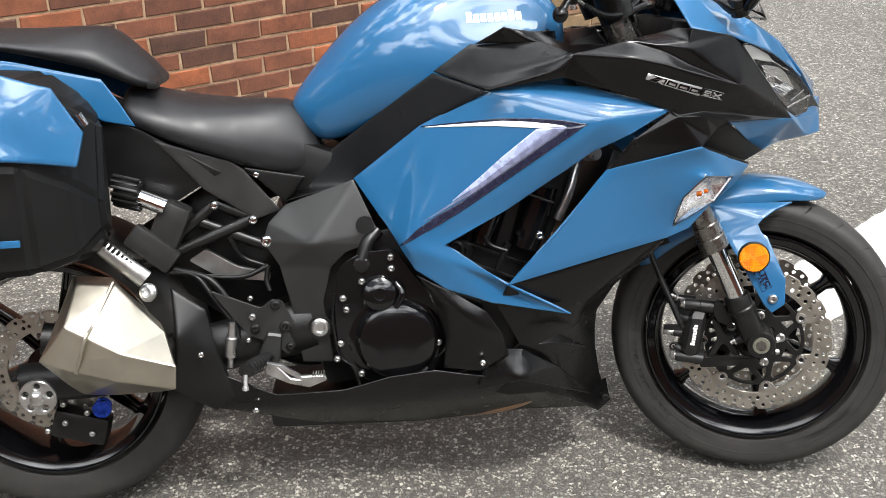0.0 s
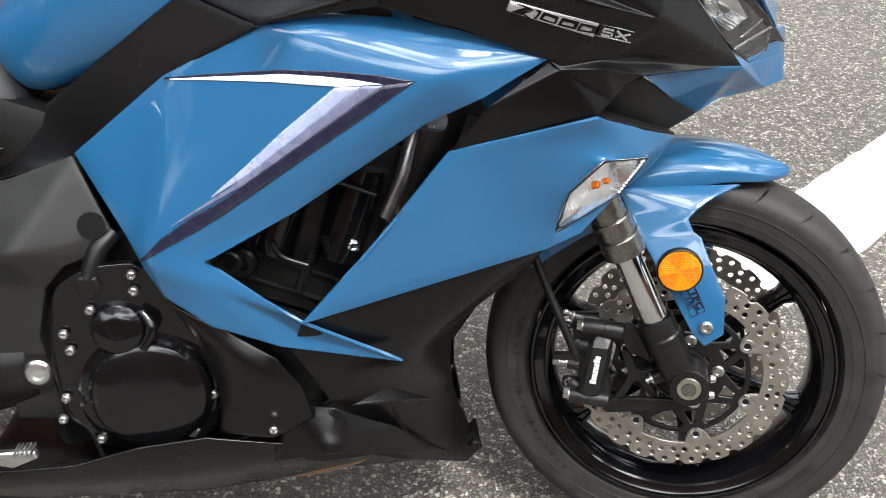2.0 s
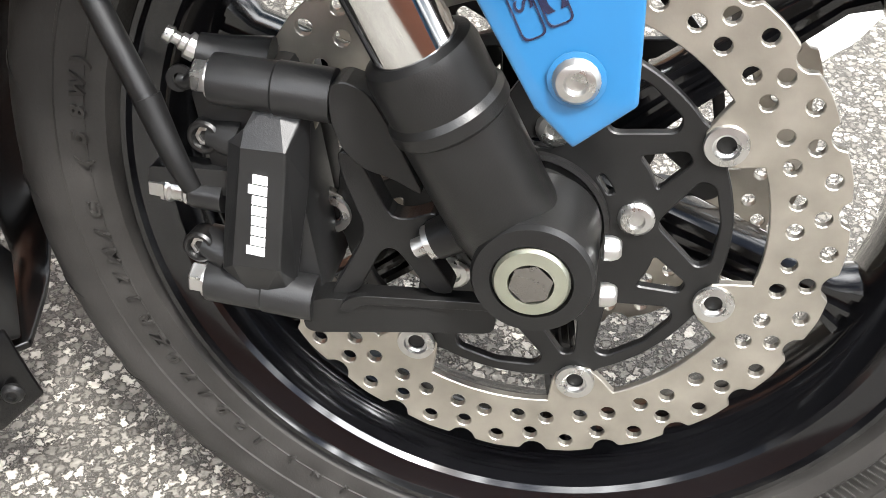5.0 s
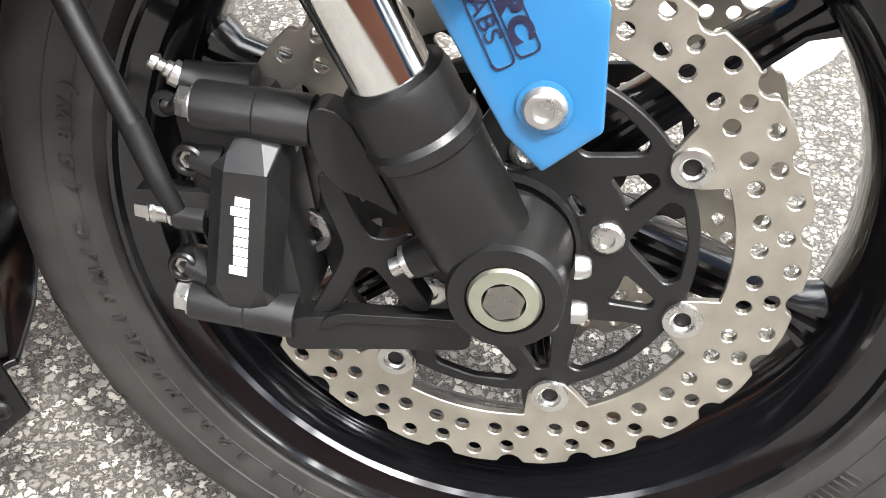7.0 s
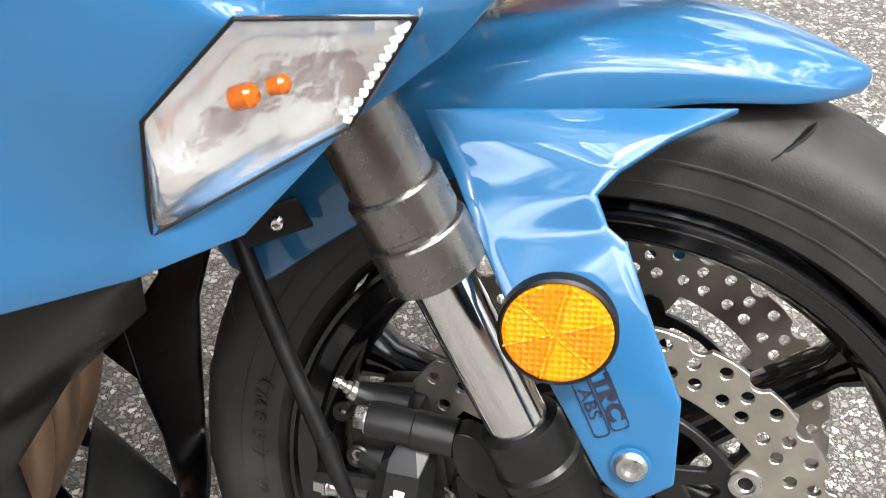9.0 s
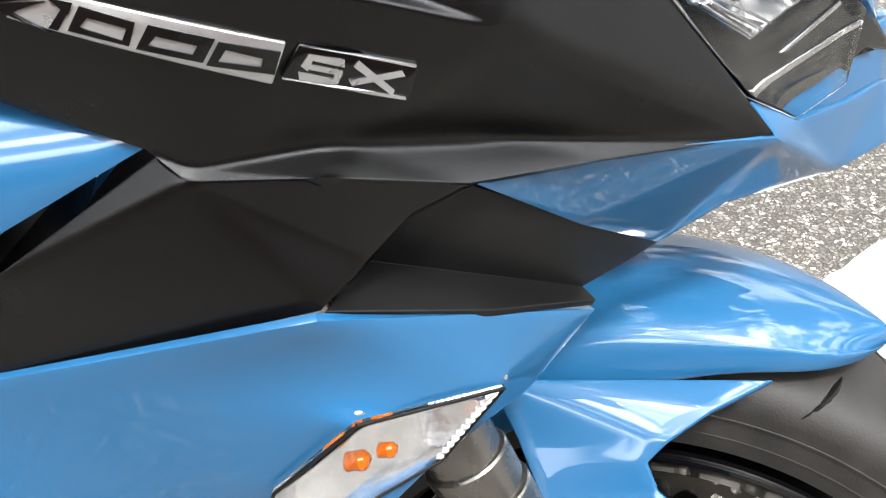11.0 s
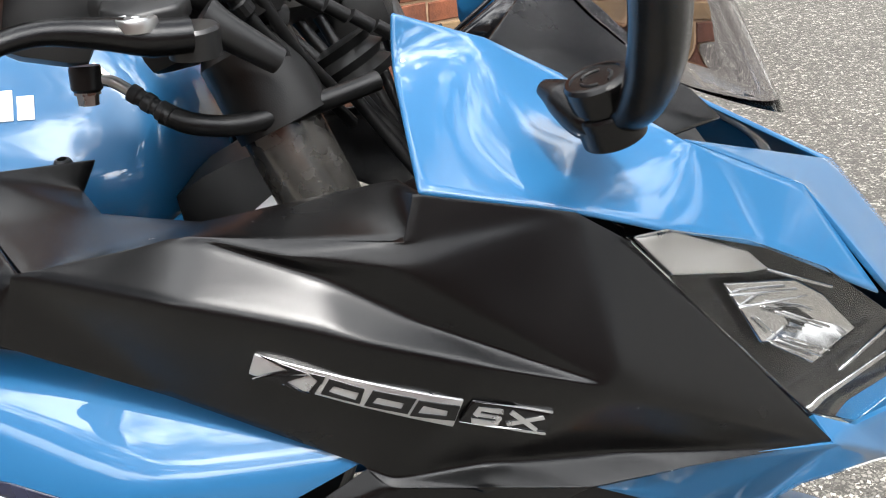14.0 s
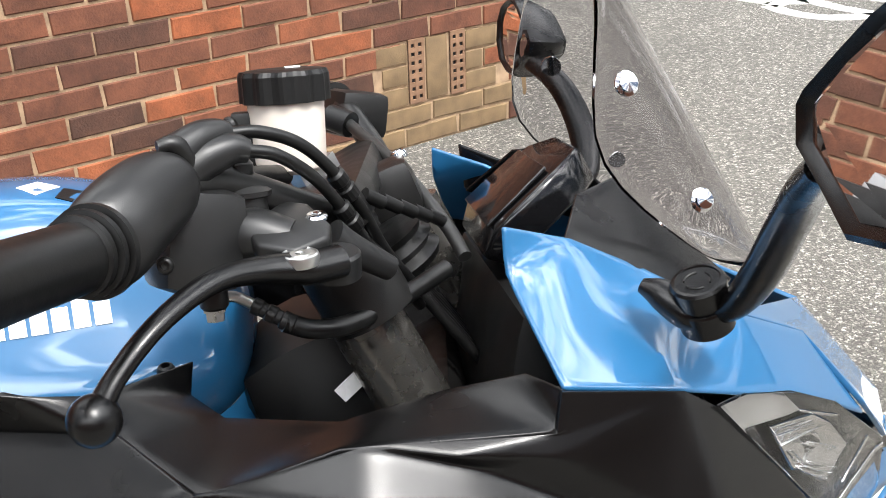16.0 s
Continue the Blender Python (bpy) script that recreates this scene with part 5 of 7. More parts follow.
# lugs of the pad pins, each an ear with a socket screw
for at, ear in (((-0.1541, -0.1, 0.0525), (-0.1378, -0.1, 0.05)), ((-0.165, -0.1, -0.0109), (-0.1512, -0.1, -0.0162))):
    a, b = Vector(at), Vector(ear)
    tube("pin_ear", [a + Vector((0.001, 0.004, 0)), b + Vector((0, 0.004, 0))], [0.0105, 0.014], CALIPER, caliper, segs=16, flat=0.8)
    lathe("pad_pin", [(0.0085, -0.006), (0.0085, 0.005), (0.0072, 0.0062), (0.0058, 0.0062), (0.005, 0.002), (0, 0.002)], CAST, caliper, a, (0, -1, 0.1), 24)
    lathe("pin_socket", [(0.005, 0.0), (0.005, 0.0035), (0.0032, 0.0036), (0.003, 0.001), (0, 0.001)], ZINC, caliper, a, (0, -1, 0.1), 6)
# guard finger over the hose union
a, b = Vector((-0.1874, -0.098, 0.0295)), Vector((-0.1445, -0.104, 0.0292))
plate("union_finger", [fillet([(0, -0.004), (0.002, 0.0045), (0.02, 0.0055), ((b - a).length + 0.006, 0.006), ((b - a).length + 0.006, -0.010), (0.02, -0.005)], 0.002)], 0.012, CALIPER, caliper, "",  Matrix.Translation(a) @ Matrix.Rotation(math.atan2(a.z - b.z, b.x - a.x), 4, "Y"), bevel=0.002)
# hose union: fitting, crush washers and its bolt
a, b = Vector((-0.1487, -0.1, 0.0183)), Vector((-0.1875, -0.098, 0.0211))
d = (b - a).normalized()
lathe("union_boss", [(0, 0), (0.0085, 0), (0.0085, 0.0165), (0.0078, 0.0175), (0, 0.0175)], CALIPER, caliper, a, d, 24)
lathe("banjo_fitting", [(0.0056, 0.0175), (0.0074, 0.018), (0.0078, 0.0195), (0.0066, 0.021), (0.0066, 0.0265), (0.0078, 0.028), (0.0078, 0.0295), (0.0056, 0.030)], ALU, caliper, a, d, 24)
lathe("banjo_bolt", [(0, 0.030), (0.0084, 0.030), (0.0084, 0.0318), (0.0070, 0.0320), (0.0068, 0.0385), (0.005, 0.0395), (0, 0.0395)], ZINC, caliper, a, d, 6, "zinc plated union bolt", smooth=False)
# bleed nipple with its cap strap
a = Vector((-0.1601, -0.085, 0.0892))
d = Vector((-0.80, -0.15, 0.52))
lathe("bleed_nipple", [(0, 0), (0.0068, 0), (0.0068, 0.005), (0.0045, 0.006), (0.0045, 0.0085), (0.0032, 0.0095), (0.0032, 0.0125), (0.0046, 0.0135), (0.004, 0.017), (0.0022, 0.0175), (0.0018, 0.014), (0, 0.014)], ZINC, caliper, a, d, 14, "bright bleed nipple")
tube("nipple_boss", [a + Vector((0.035, 0.004, -0.006)), a + Vector((0.012, 0.002, -0.003)), a], [0.013, 0.010, 0.0085], CALIPER, caliper, segs=16)
tube("cap_strap", [a + Vector((0.004, -0.004, -0.004)), a + Vector((-0.004, -0.006, -0.014)), (-0.1691, -0.09, 0.0756)], [0.003, 0.0035, 0.004], HOSE, caliper, "black rubber cap strap")
lathe("strap_eye", [(0.003, -0.002), (0.0065, -0.002), (0.0065, 0.002), (0.003, 0.002)], HOSE, caliper, (-0.169, -0.09, 0.0762), (0.3, -1, 0.2), 16, closed=True)
# cast arms of the fork bottom that carry the caliper
for outline, y, th in (([(-0.0873, 0.0895), (-0.0808, 0.0933), (-0.0686, 0.0882), (-0.0588, 0.071), (-0.0435, 0.0374), (-0.0595, 0.0463), (-0.0729, 0.0495), (-0.0826, 0.0595), (-0.0872, 0.0743)], -0.108, 0.018), ([(-0.1088, -0.0331), (-0.0965, -0.0287), (-0.0801, -0.0288), (-0.0105, -0.0259), (-0.0101, -0.0398), (-0.0629, -0.0458), (-0.1056, -0.0514), (-0.1099, -0.0476)], -0.104, 0.016), ([(-0.0898, -0.0332), (-0.0859, -0.0265), (-0.0776, -0.023), (-0.0093, -0.0195), (-0.0092, -0.0239), (-0.0778, -0.0282), (-0.0825, -0.034)], -0.113, 0.004), ([(-0.0884, 0.0544), (-0.0763, 0.0481), (-0.0634, 0.0194), (-0.0542, 0.0184), (-0.041, 0.0248), (-0.0383, 0.0179), (-0.0515, 0.011), (-0.0306, -0.0219), (-0.0433, -0.0235), (-0.0608, 0.0015), (-0.0677, 0.0007), (-0.0811, -0.0271), (-0.0969, -0.0315), (-0.0798, 0.0004), (-0.0759, 0.0116), (-0.0864, 0.0395)], -0.100, 0.013)):
    plate("caliper_bracket", [fillet(outline, 0.006, 3)], th, CAST, caliper, "black cast caliper bracket", Matrix.Translation((0, y, 0)), bevel=0.003)
# speed sensor screwed to the fork bottom
a, b = Vector((-0.0229, -0.11, 0.0213)), Vector((-0.0452, -0.112, 0.0091))
d = (b - a).normalized()
lathe("sensor_boss", [(0, 0), (0.012, 0), (0.0105, 0.012), (0.0098, 0.020), (0, 0.020)], CAST, caliper, a, d, 24)
lathe("speed_sensor", [(0, 0.018), (0.0088, 0.018), (0.0088, 0.0235), (0.0065, 0.024), (0.0048, 0.0245), (0.0048, 0.031), (0, 0.0315)], ZINC, caliper, a, d, 20, "bright metal sensor end")
# brake hose
tube("brake_hose", [(-0.225, -0.04, 0.56), (-0.212, -0.05, 0.51), (-0.190, -0.066, 0.45), (-0.163, -0.085, 0.385)], 0.0062, HOSE, bike, "black rubber brake hose")
tube("hose_end", [(-0.163, -0.085, 0.387), (-0.154, -0.092, 0.362), (-0.147, -0.095, 0.345)], [0.0068, 0.0058, 0.0045], DARK, bike)
panel("hose_bracket", [(-0.215, -0.06, 0.525), (-0.175, -0.05, 0.535), (-0.165, -0.05, 0.515), (-0.205, -0.06, 0.505)], [(0, 1, 2, 3)], DARK, bike, "black hose bracket", bevel=0.002)
bolt(bike, (-0.187, -0.056, 0.521), (0, -1, 0), 0.005, 0.004)

# ---- turn signal ----
ind_pts = [LB[5], LB[6], LB[7], LB[8], LB[11]]
signal = panel("turn_signal", ind_pts, [(0, 1, 2, 3, 4)], CLEAR, bike, "clear turn signal lens in the fairing", thick=0.0025, bevel=0.001, mirror=True, shift=(0, -0.003, 0))
signal.visible_shadow = False
mid = sum((Vector(p) for p in ind_pts), Vector()) / 5
bowl = [mid.lerp(Vector(p), 1.03) + Vector((0, 0.003, 0)) for p in ind_pts] + [mid.lerp(Vector(p), 0.62) + Vector((-0.006, 0.014 + 0.45 * (p[2] - mid.z), 0)) for p in ind_pts]
panel("signal_reflector", bowl, [(i, (i + 1) % 5, 5 + (i + 1) % 5, 5 + i) for i in range(5)] + [(5, 6, 7, 8, 9)], FACETS, signal, "silvered signal reflector", thick=0.002, bevel=0, mirror=True, soft=(0, 1))
rim = [Vector(p) + Vector((0, -0.0035, 0)) for p in ind_pts]
for k in range(5):
    a, b = rim[k], rim[(k + 1) % 5]
    tube("lens_seal", [a, a.lerp(b, 0.5), b], 0.0009, DARK, signal, segs=8, n=2)
for k in range(11):
    a = rim[4].lerp(rim[0], (k + 0.5) / 11)
    tube("lens_prism", [a + (mid - a) * 0.03 + Vector((0, 0.002, 0)), a + (mid - a) * 0.12 + Vector((0, 0.003, 0))], 0.0022, SIGNAL, signal, segs=6)
lathe("signal_bulb", [(0, 0), (0.005, 0.001), (0.0056, 0.009), (0.004, 0.011), (0, 0.012)], ORANGE, signal, (-0.1728, -0.236, 0.6551), (0.85, -0.3, 0.25), 24, "amber bulb")
lathe("signal_bulb", [(0, 0), (0.004, 0.001), (0.0045, 0.007), (0.003, 0.009), (0, 0.010)], ORANGE, signal, (-0.1583, -0.234, 0.6591), (0.85, -0.3, 0.25), 24, "amber bulb")

# ---- badge ----
BD = [(-0.282, -0.29, 0.885), (-0.18, -0.27, 0.856), (-0.186, -0.27, 0.841), (-0.286, -0.29, 0.874), (-0.176, -0.269, 0.855), (-0.135, -0.251, 0.843), (-0.139, -0.251, 0.83), (-0.183, -0.269, 0.843)]
bpy.context.view_layer.update()


def quad_film(name, q, material, parent, target, lift, label=""):
    """A four-sided film on a plate."""
    q = [Vector(p) for p in q]
    vs = [q[0].lerp(q[1], i / 4).lerp(q[3].lerp(q[2], i / 4), j / 2) for i in range(5) for j in range(3)]
    return film_on(name, vs, [(i * 3 + j, i * 3 + j + 1, i * 3 + j + 4, i * 3 + j + 3) for i in range(4) for j in range(2)], material, parent, target, (0, -1, 0), lift, label)


def badge_plate(name, q, material, parent, label):
    """A gently curved plate standing a little proud of the cowl."""
    q = [Vector(p) for p in q]
    n = 13
    tops = [q[0].lerp(q[1], i / (n - 1)) for i in range(n)]
    lows = [q[3].lerp(q[2], i / (n - 1)) for i in range(n)]
    out = [min(skin_point(cowl, a.lerp(b, k), (0, -1, 0)).y for k in (0, 0.5, 1)) for a, b in zip(tops, lows)]
    fit = np.polyfit(range(n), out, 2)
    gap = max(np.polyval(fit, i) - out[i] for i in range(n))
    ys = [np.polyval(fit, i) - gap - 0.001 for i in range(n)]
    vs = [Vector((a.x, y, a.z)) for a, y in zip(tops, ys)] + [Vector((a.x, y, a.z)) for a, y in zip(lows, ys)]
    return panel(name, vs, [(i, i + 1, n + i + 1, n + i) for i in range(n - 1)], material, parent, label, thick=0.006, bevel=0.0008, soft=())


badge = badge_plate("model_badge", BD[:4], BADGE, bike, "silver model badge with black characters")
tail = badge_plate("badge_tail", BD[4:], GLOSS, badge, "black badge plate")
bpy.context.view_layer.update()
for q in [((-0.279, -0.289, 0.884), (-0.256, -0.284, 0.875), (-0.265, -0.286, 0.875), (-0.265, -0.286, 0.877)), ((-0.265, -0.286, 0.877), (-0.256, -0.284, 0.875), (-0.265, -0.286, 0.874), (-0.283, -0.289, 0.873)), ((-0.282, -0.289, 0.873), (-0.255, -0.284, 0.874), (-0.265, -0.286, 0.871), (-0.269, -0.287, 0.869)), ((-0.271, -0.287, 0.871), (-0.266, -0.286, 0.87), (-0.256, -0.284, 0.863), (-0.266, -0.286, 0.868)), ((-0.255, -0.284, 0.875), (-0.247, -0.283, 0.873), (-0.249, -0.283, 0.869), (-0.251, -0.283, 0.871)), ((-0.251, -0.283, 0.871), (-0.249, -0.283, 0.87), (-0.253, -0.283, 0.864), (-0.256, -0.284, 0.865)), ((-0.245, -0.282, 0.872), (-0.228, -0.279, 0.866), (-0.231, -0.279, 0.864), (-0.243, -0.282, 0.868)), ((-0.228, -0.279, 0.866), (-0.231, -0.279, 0.858), (-0.233, -0.279, 0.86), (-0.231, -0.279, 0.864)), ((-0.231, -0.279, 0.858), (-0.25, -0.283, 0.864), (-0.246, -0.282, 0.865), (-0.233, -0.279, 0.86)), ((-0.25, -0.283, 0.864), (-0.245, -0.282, 0.872), (-0.243, -0.282, 0.868), (-0.246, -0.282, 0.865)), ((-0.224, -0.278, 0.865), (-0.203, -0.274, 0.859), (-0.209, -0.275, 0.857), (-0.222, -0.277, 0.861)), ((-0.203, -0.274, 0.859), (-0.208, -0.275, 0.851), (-0.211, -0.275, 0.854), (-0.209, -0.275, 0.857)), ((-0.208, -0.275, 0.851), (-0.229, -0.279, 0.857), (-0.225, -0.278, 0.858), (-0.211, -0.275, 0.854)), ((-0.229, -0.279, 0.857), (-0.224, -0.278, 0.865), (-0.222, -0.277, 0.861), (-0.225, -0.278, 0.858)), ((-0.202, -0.274, 0.858), (-0.182, -0.27, 0.853), (-0.188, -0.271, 0.851), (-0.2, -0.273, 0.855)), ((-0.182, -0.27, 0.853), (-0.185, -0.27, 0.845), (-0.189, -0.271, 0.848), (-0.188, -0.271, 0.851)), ((-0.185, -0.27, 0.845), (-0.207, -0.274, 0.85), (-0.203, -0.274, 0.851), (-0.189, -0.271, 0.848)), ((-0.207, -0.274, 0.85), (-0.202, -0.274, 0.858), (-0.2, -0.273, 0.855), (-0.203, -0.274, 0.851))]:
    quad_film("badge_character", q, GLOSS, badge, badge, 0.0006)
for q in [((-0.161, -0.262, 0.845), (-0.173, -0.267, 0.849), (-0.173, -0.267, 0.851), (-0.161, -0.262, 0.848)), ((-0.171, -0.267, 0.85), (-0.174, -0.268, 0.845), (-0.176, -0.269, 0.847), (-0.173, -0.268, 0.851)), ((-0.175, -0.268, 0.848), (-0.162, -0.262, 0.844), (-0.162, -0.263, 0.842), (-0.175, -0.268, 0.846)), ((-0.162, -0.262, 0.843), (-0.164, -0.263, 0.839), (-0.166, -0.264, 0.84), (-0.164, -0.263, 0.845)), ((-0.165, -0.263, 0.839), (-0.177, -0.269, 0.842), (-0.177, -0.269, 0.845), (-0.164, -0.263, 0.841)), ((-0.156, -0.26, 0.847), (-0.144, -0.254, 0.835), (-0.145, -0.255, 0.833), (-0.158, -0.26, 0.845)), ((-0.14, -0.253, 0.84), (-0.159, -0.261, 0.838), (-0.16, -0.261, 0.84), (-0.141, -0.253, 0.842)), ((-0.175, -0.268, 0.854), (-0.136, -0.251, 0.844), (-0.136, -0.251, 0.843), (-0.175, -0.268, 0.854)), ((-0.183, -0.27, 0.843), (-0.14, -0.253, 0.832), (-0.14, -0.253, 0.831), (-0.183, -0.27, 0.842))]:
    quad_film("badge_character", q, BADGE, badge, tail, 0.0006, "chrome badge stroke")

# ---- engine ----
engine = block("engine", (0.42, 0.24, 0.30), CAST, bike, (-0.70, 0.0, 0.44), (0, -10, 0), 0.02, "black painted engine block")
block("cylinder_head", (0.20, 0.30, 0.26), CAST, engine, (-0.52, 0, 0.60), (0, 22, 0), 0.015, "black cylinder head")
block("cam_cover", (0.16, 0.27, 0.06), CAST, engine, (-0.46, 0, 0.73), (0, 22, 0), 0.015)
for i in range(4):
    block("cylinder_fin", (0.19, 0.31, 0.006), CAST, engine, (-0.545 - 0.012 * i, 0, 0.535 - 0.032 * i), (0, 22, 0), 0.002)
for x, z in ((-0.60, 0.545), (-0.535, 0.50), (-0.48, 0.655), (-0.56, 0.615)):
    tube("engine_stud", [(x, -0.155, z), (x + 0.02, -0.158, z + 0.055)], 0.007, CAST, engine)
BA = [(-0.448, -0.15, 0.666), (-0.482, -0.15, 0.545), (-0.533, -0.15, 0.662), (-0.568, -0.15, 0.557), (-0.504, -0.19, 0.665), (-0.432, -0.19, 0.637), (-0.619, -0.185, 0.553), (-0.565, -0.185, 0.577), (-0.495, -0.185, 0.567), (-0.552, -0.185, 0.558), (-0.498, -0.188, 0.583), (-0.521, -0.188, 0.546)]
for a, b, r in ((0, 1, 0.032), (2, 3, 0.03)):
    tube("cylinder_barrel", [BA[a], BA[b]], r, GLOSS, engine, "gloss black cylinder casting", segs=24)
tube("casting_seam", [BA[4], BA[5]], 0.0022, CAST, engine, segs=8)
lathe("engine_plug", [(0.016, -0.012), (0.016, 0.004), (0.013, 0.006), (0.010, 0.006), (0.009, 0.001), (0, 0.001)], CAST, engine, BA[6], (0, -1, 0), 28, "black engine plug")
tube("casting_rib", [BA[7], BA[9], BA[11]], 0.004, CAST, engine, segs=8)
tube("coolant_hose", [BA[8], BA[10]], 0.006, GLOSS, engine, segs=12)
lathe("coolant_plug", [(0.02, 0), (0.02, 0.02), (0.016, 0.024), (0.008, 0.024), (0.006, 0.02), (0, 0.02)], CAST, engine, (-0.605, -0.15, 0.545), (0, -1, 0), 24)
cover = lathe("clutch_cover", [(0.1, -0.05), (0.1, -0.004), (0.097, 0.004), (0.090, 0.008), (0.082, 0.009), (0.078, 0.018), (0.072, 0.026), (0.064, 0.030), (0.04, 0.0325), (0, 0.033)], GLOSS, engine, (-0.735, -0.165, 0.3716), (0, -1, 0.05), 72, "gloss black round clutch cover")
plate("cover_flange", [fillet([(-0.8444, 0.5227), (-0.798, 0.5479), (-0.7329, 0.5523), (-0.7122, 0.5178), (-0.6698, 0.4593), (-0.6383, 0.377), (-0.6483, 0.3185), (-0.6905, 0.287), (-0.8079, 0.2874), (-0.8496, 0.3506), (-0.8543, 0.4436)], 0.02, 4)], 0.016, GLOSS, engine, "black engine cover flange", Matrix.Translation((0, -0.162, 0)), bevel=0.004)
lathe("pump_cover", [(0.036, -0.03), (0.036, 0.006), (0.031, 0.014), (0.022, 0.018), (0.012, 0.019), (0.010, 0.016), (0, 0.016)], GLOSS, engine, (-0.7662, -0.172, 0.4652), (0, -1, 0.2), 40, "gloss black pump cover")
tube("cover_rib", [(-0.7351, -0.178, 0.4884), (-0.7229, -0.186, 0.4677), (-0.7368, -0.19, 0.4411)], [0.006, 0.008, 0.006], GLOSS, engine, segs=12)
tube("coolant_elbow", [(-0.7664, -0.14, 0.5832), (-0.7866, -0.155, 0.5629), (-0.7986, -0.165, 0.53)], 0.013, HOSE, engine, "black rubber coolant elbow", segs=18)
for at in [(-0.8071, -0.174, 0.3039), (-0.7409, -0.174, 0.2927), (-0.8453, -0.174, 0.3677), (-0.8315, -0.174, 0.4363), (-0.8371, -0.174, 0.4594), (-0.8, -0.174, 0.492), (-0.7428, -0.174, 0.5158), (-0.7432, -0.174, 0.5382), (-0.6547, -0.174, 0.3632), (-0.8533, -0.174, 0.3365)]:
    bolt(engine, at, (0, -1, 0), 0.0068, 0.007, ZINC)
lathe("sight_plug", [(0, 0), (0.0115, 0), (0.0115, 0.004), (0.009, 0.006), (0.004, 0.006), (0, 0.0045)], ZINC, engine, (-0.6882, -0.176, 0.3113), (0, -1, 0), 5, "star-shaped metal plug")
lathe("oil_cap", [(0.016, 0), (0.016, 0.014), (0.012, 0.016), (0, 0.016)], CAST, engine, (-0.7989, -0.16, 0.5242), (0, -1, 0), 8, smooth=False)
for i in range(4):
    y = -0.105 + 0.07 * i
    tube("exhaust_header", [(-0.48, y, 0.56), (-0.405, y * 0.95, 0.51), (-0.377, y * 0.9, 0.42), (-0.379, y * 0.85, 0.32), (-0.425, y * 0.7, 0.232), (-0.51, y * 0.6, 0.185), (-0.66, y * 0.5, 0.17)], 0.0195, HEAT, bike, "heat-stained exhaust header pipe", segs=16)
block("collector_box", (0.34, 0.20, 0.07), CAST, bike, (-0.83, 0.0, 0.195), (0, 0, 0), 0.02, "black exhaust collector")
block("radiator", (0.035, 0.34, 0.27), DARK, bike, (-0.345, 0, 0.60), (0, 20, 0), 0.004, "black radiator")
tube("radiator_hose", [(-0.37, -0.14, 0.735), (-0.385, -0.16, 0.70), (-0.40, -0.17, 0.65), (-0.42, -0.165, 0.60)], 0.009, ALU, bike, "grey radiator pipe")
lathe("radiator_cap", [(0.014, 0), (0.014, 0.03), (0.010, 0.032), (0, 0.032)], ALU, bike, (-0.365, -0.17, 0.725), (0.3, -0.9, 0.2), 20)
block("airbox", (0.40, 0.15, 0.12), DARK, bike, (-0.60, 0, 0.80), (0, 8, 0), 0.02, "black airbox")
# dark block added to keep the space below the bars black
block("steering_filler", (0.10, 0.16, 0.18), DARK, bike, (-0.33, 0, 0.86), (0, -25, 0), 0.04, "dark block added to fill the space at the steering head")
block("inner_frame", (0.45, 0.16, 0.10), DARK, bike, (-0.80, 0, 0.66), (0, 20, 0), 0.02, "black inner frame")

# ---- frame fittings ----
bolt(bike, (-0.885, -0.146, 0.393), (0, -1, 0), 0.019, 0.008, ALU, "pivot_cap", "bare metal swingarm pivot cap")
lathe("pivot_ring", [(0.019, 0), (0.024, 0), (0.024, 0.006), (0.019, 0.007)], CAST, bike, (-0.885, -0.143, 0.393), (0, -1, 0), 32, closed=True)
for p, r in (((-0.981, -0.128, 0.566), 0.0115), ((-0.995, -0.104, 0.693), 0.006), ((-1.006, -0.113, 0.606), 0.009), ((-1.079, -0.112, 0.637), 0.009), ((-0.462, -0.216, 0.582), 0.0085), ((-0.574, -0.232, 0.339), 0.0065), ((-1.013, -0.203, 0.249), 0.0065)):
    bolt(bike, p, (0, -1, 0), r, 0.007)
tube("engine_wire", [(-0.8538, -0.155, 0.4634), (-0.8583, -0.16, 0.4075), (-0.8468, -0.165, 0.3388), (-0.8234, -0.168, 0.3153), (-0.8085, -0.17, 0.2679)], 0.0032, HOSE, bike, "thin black engine wire")
# no hole is cut: a dark disc paints its shade on the spar
lathe("recess_shade", [(0.0175, 0.0), (0.0175, 0.004), (0.0, 0.0045)], DARK, bike, (-0.79, -0.1525, 0.598), (0, -1, 0.05), 32, "dark disc painting the shade of a hole in the frame spar")
for p, r in (((-0.76, -0.19, 0.265), 0.007), ((-0.286, -0.012, 0.165), 0.007)):
    bolt(bike, p, (0, -1, 0), r, 0.005, CAST)
panel("inner_guard", [(-1.2369, -0.04, 0.5848), (-1.1084, -0.04, 0.6611), (-0.9551, -0.04, 0.6101), (-0.9422, -0.04, 0.4321), (-1.0827, -0.04, 0.3891), (-1.1909, -0.04, 0.4656)], [(0, 1, 2, 3, 4, 5)], DARK, bike, "black inner mudguard and shock shroud", bevel=0.003, soft=())
# subframe struts
for a, b in (((-1.217, -0.12, 0.528), (-1.079, -0.098, 0.637)), ((-1.217, -0.125, 0.525), (-1.006, -0.10, 0.606)), ((-1.079, -0.096, 0.637), (-1.006, -0.096, 0.606)), ((-0.985, -0.10, 0.55), (-1.25, -0.10, 0.66))):
    tube("subframe_strut", [a, b], 0.0085, CAST, bike, "black subframe strut", flat=1.3)
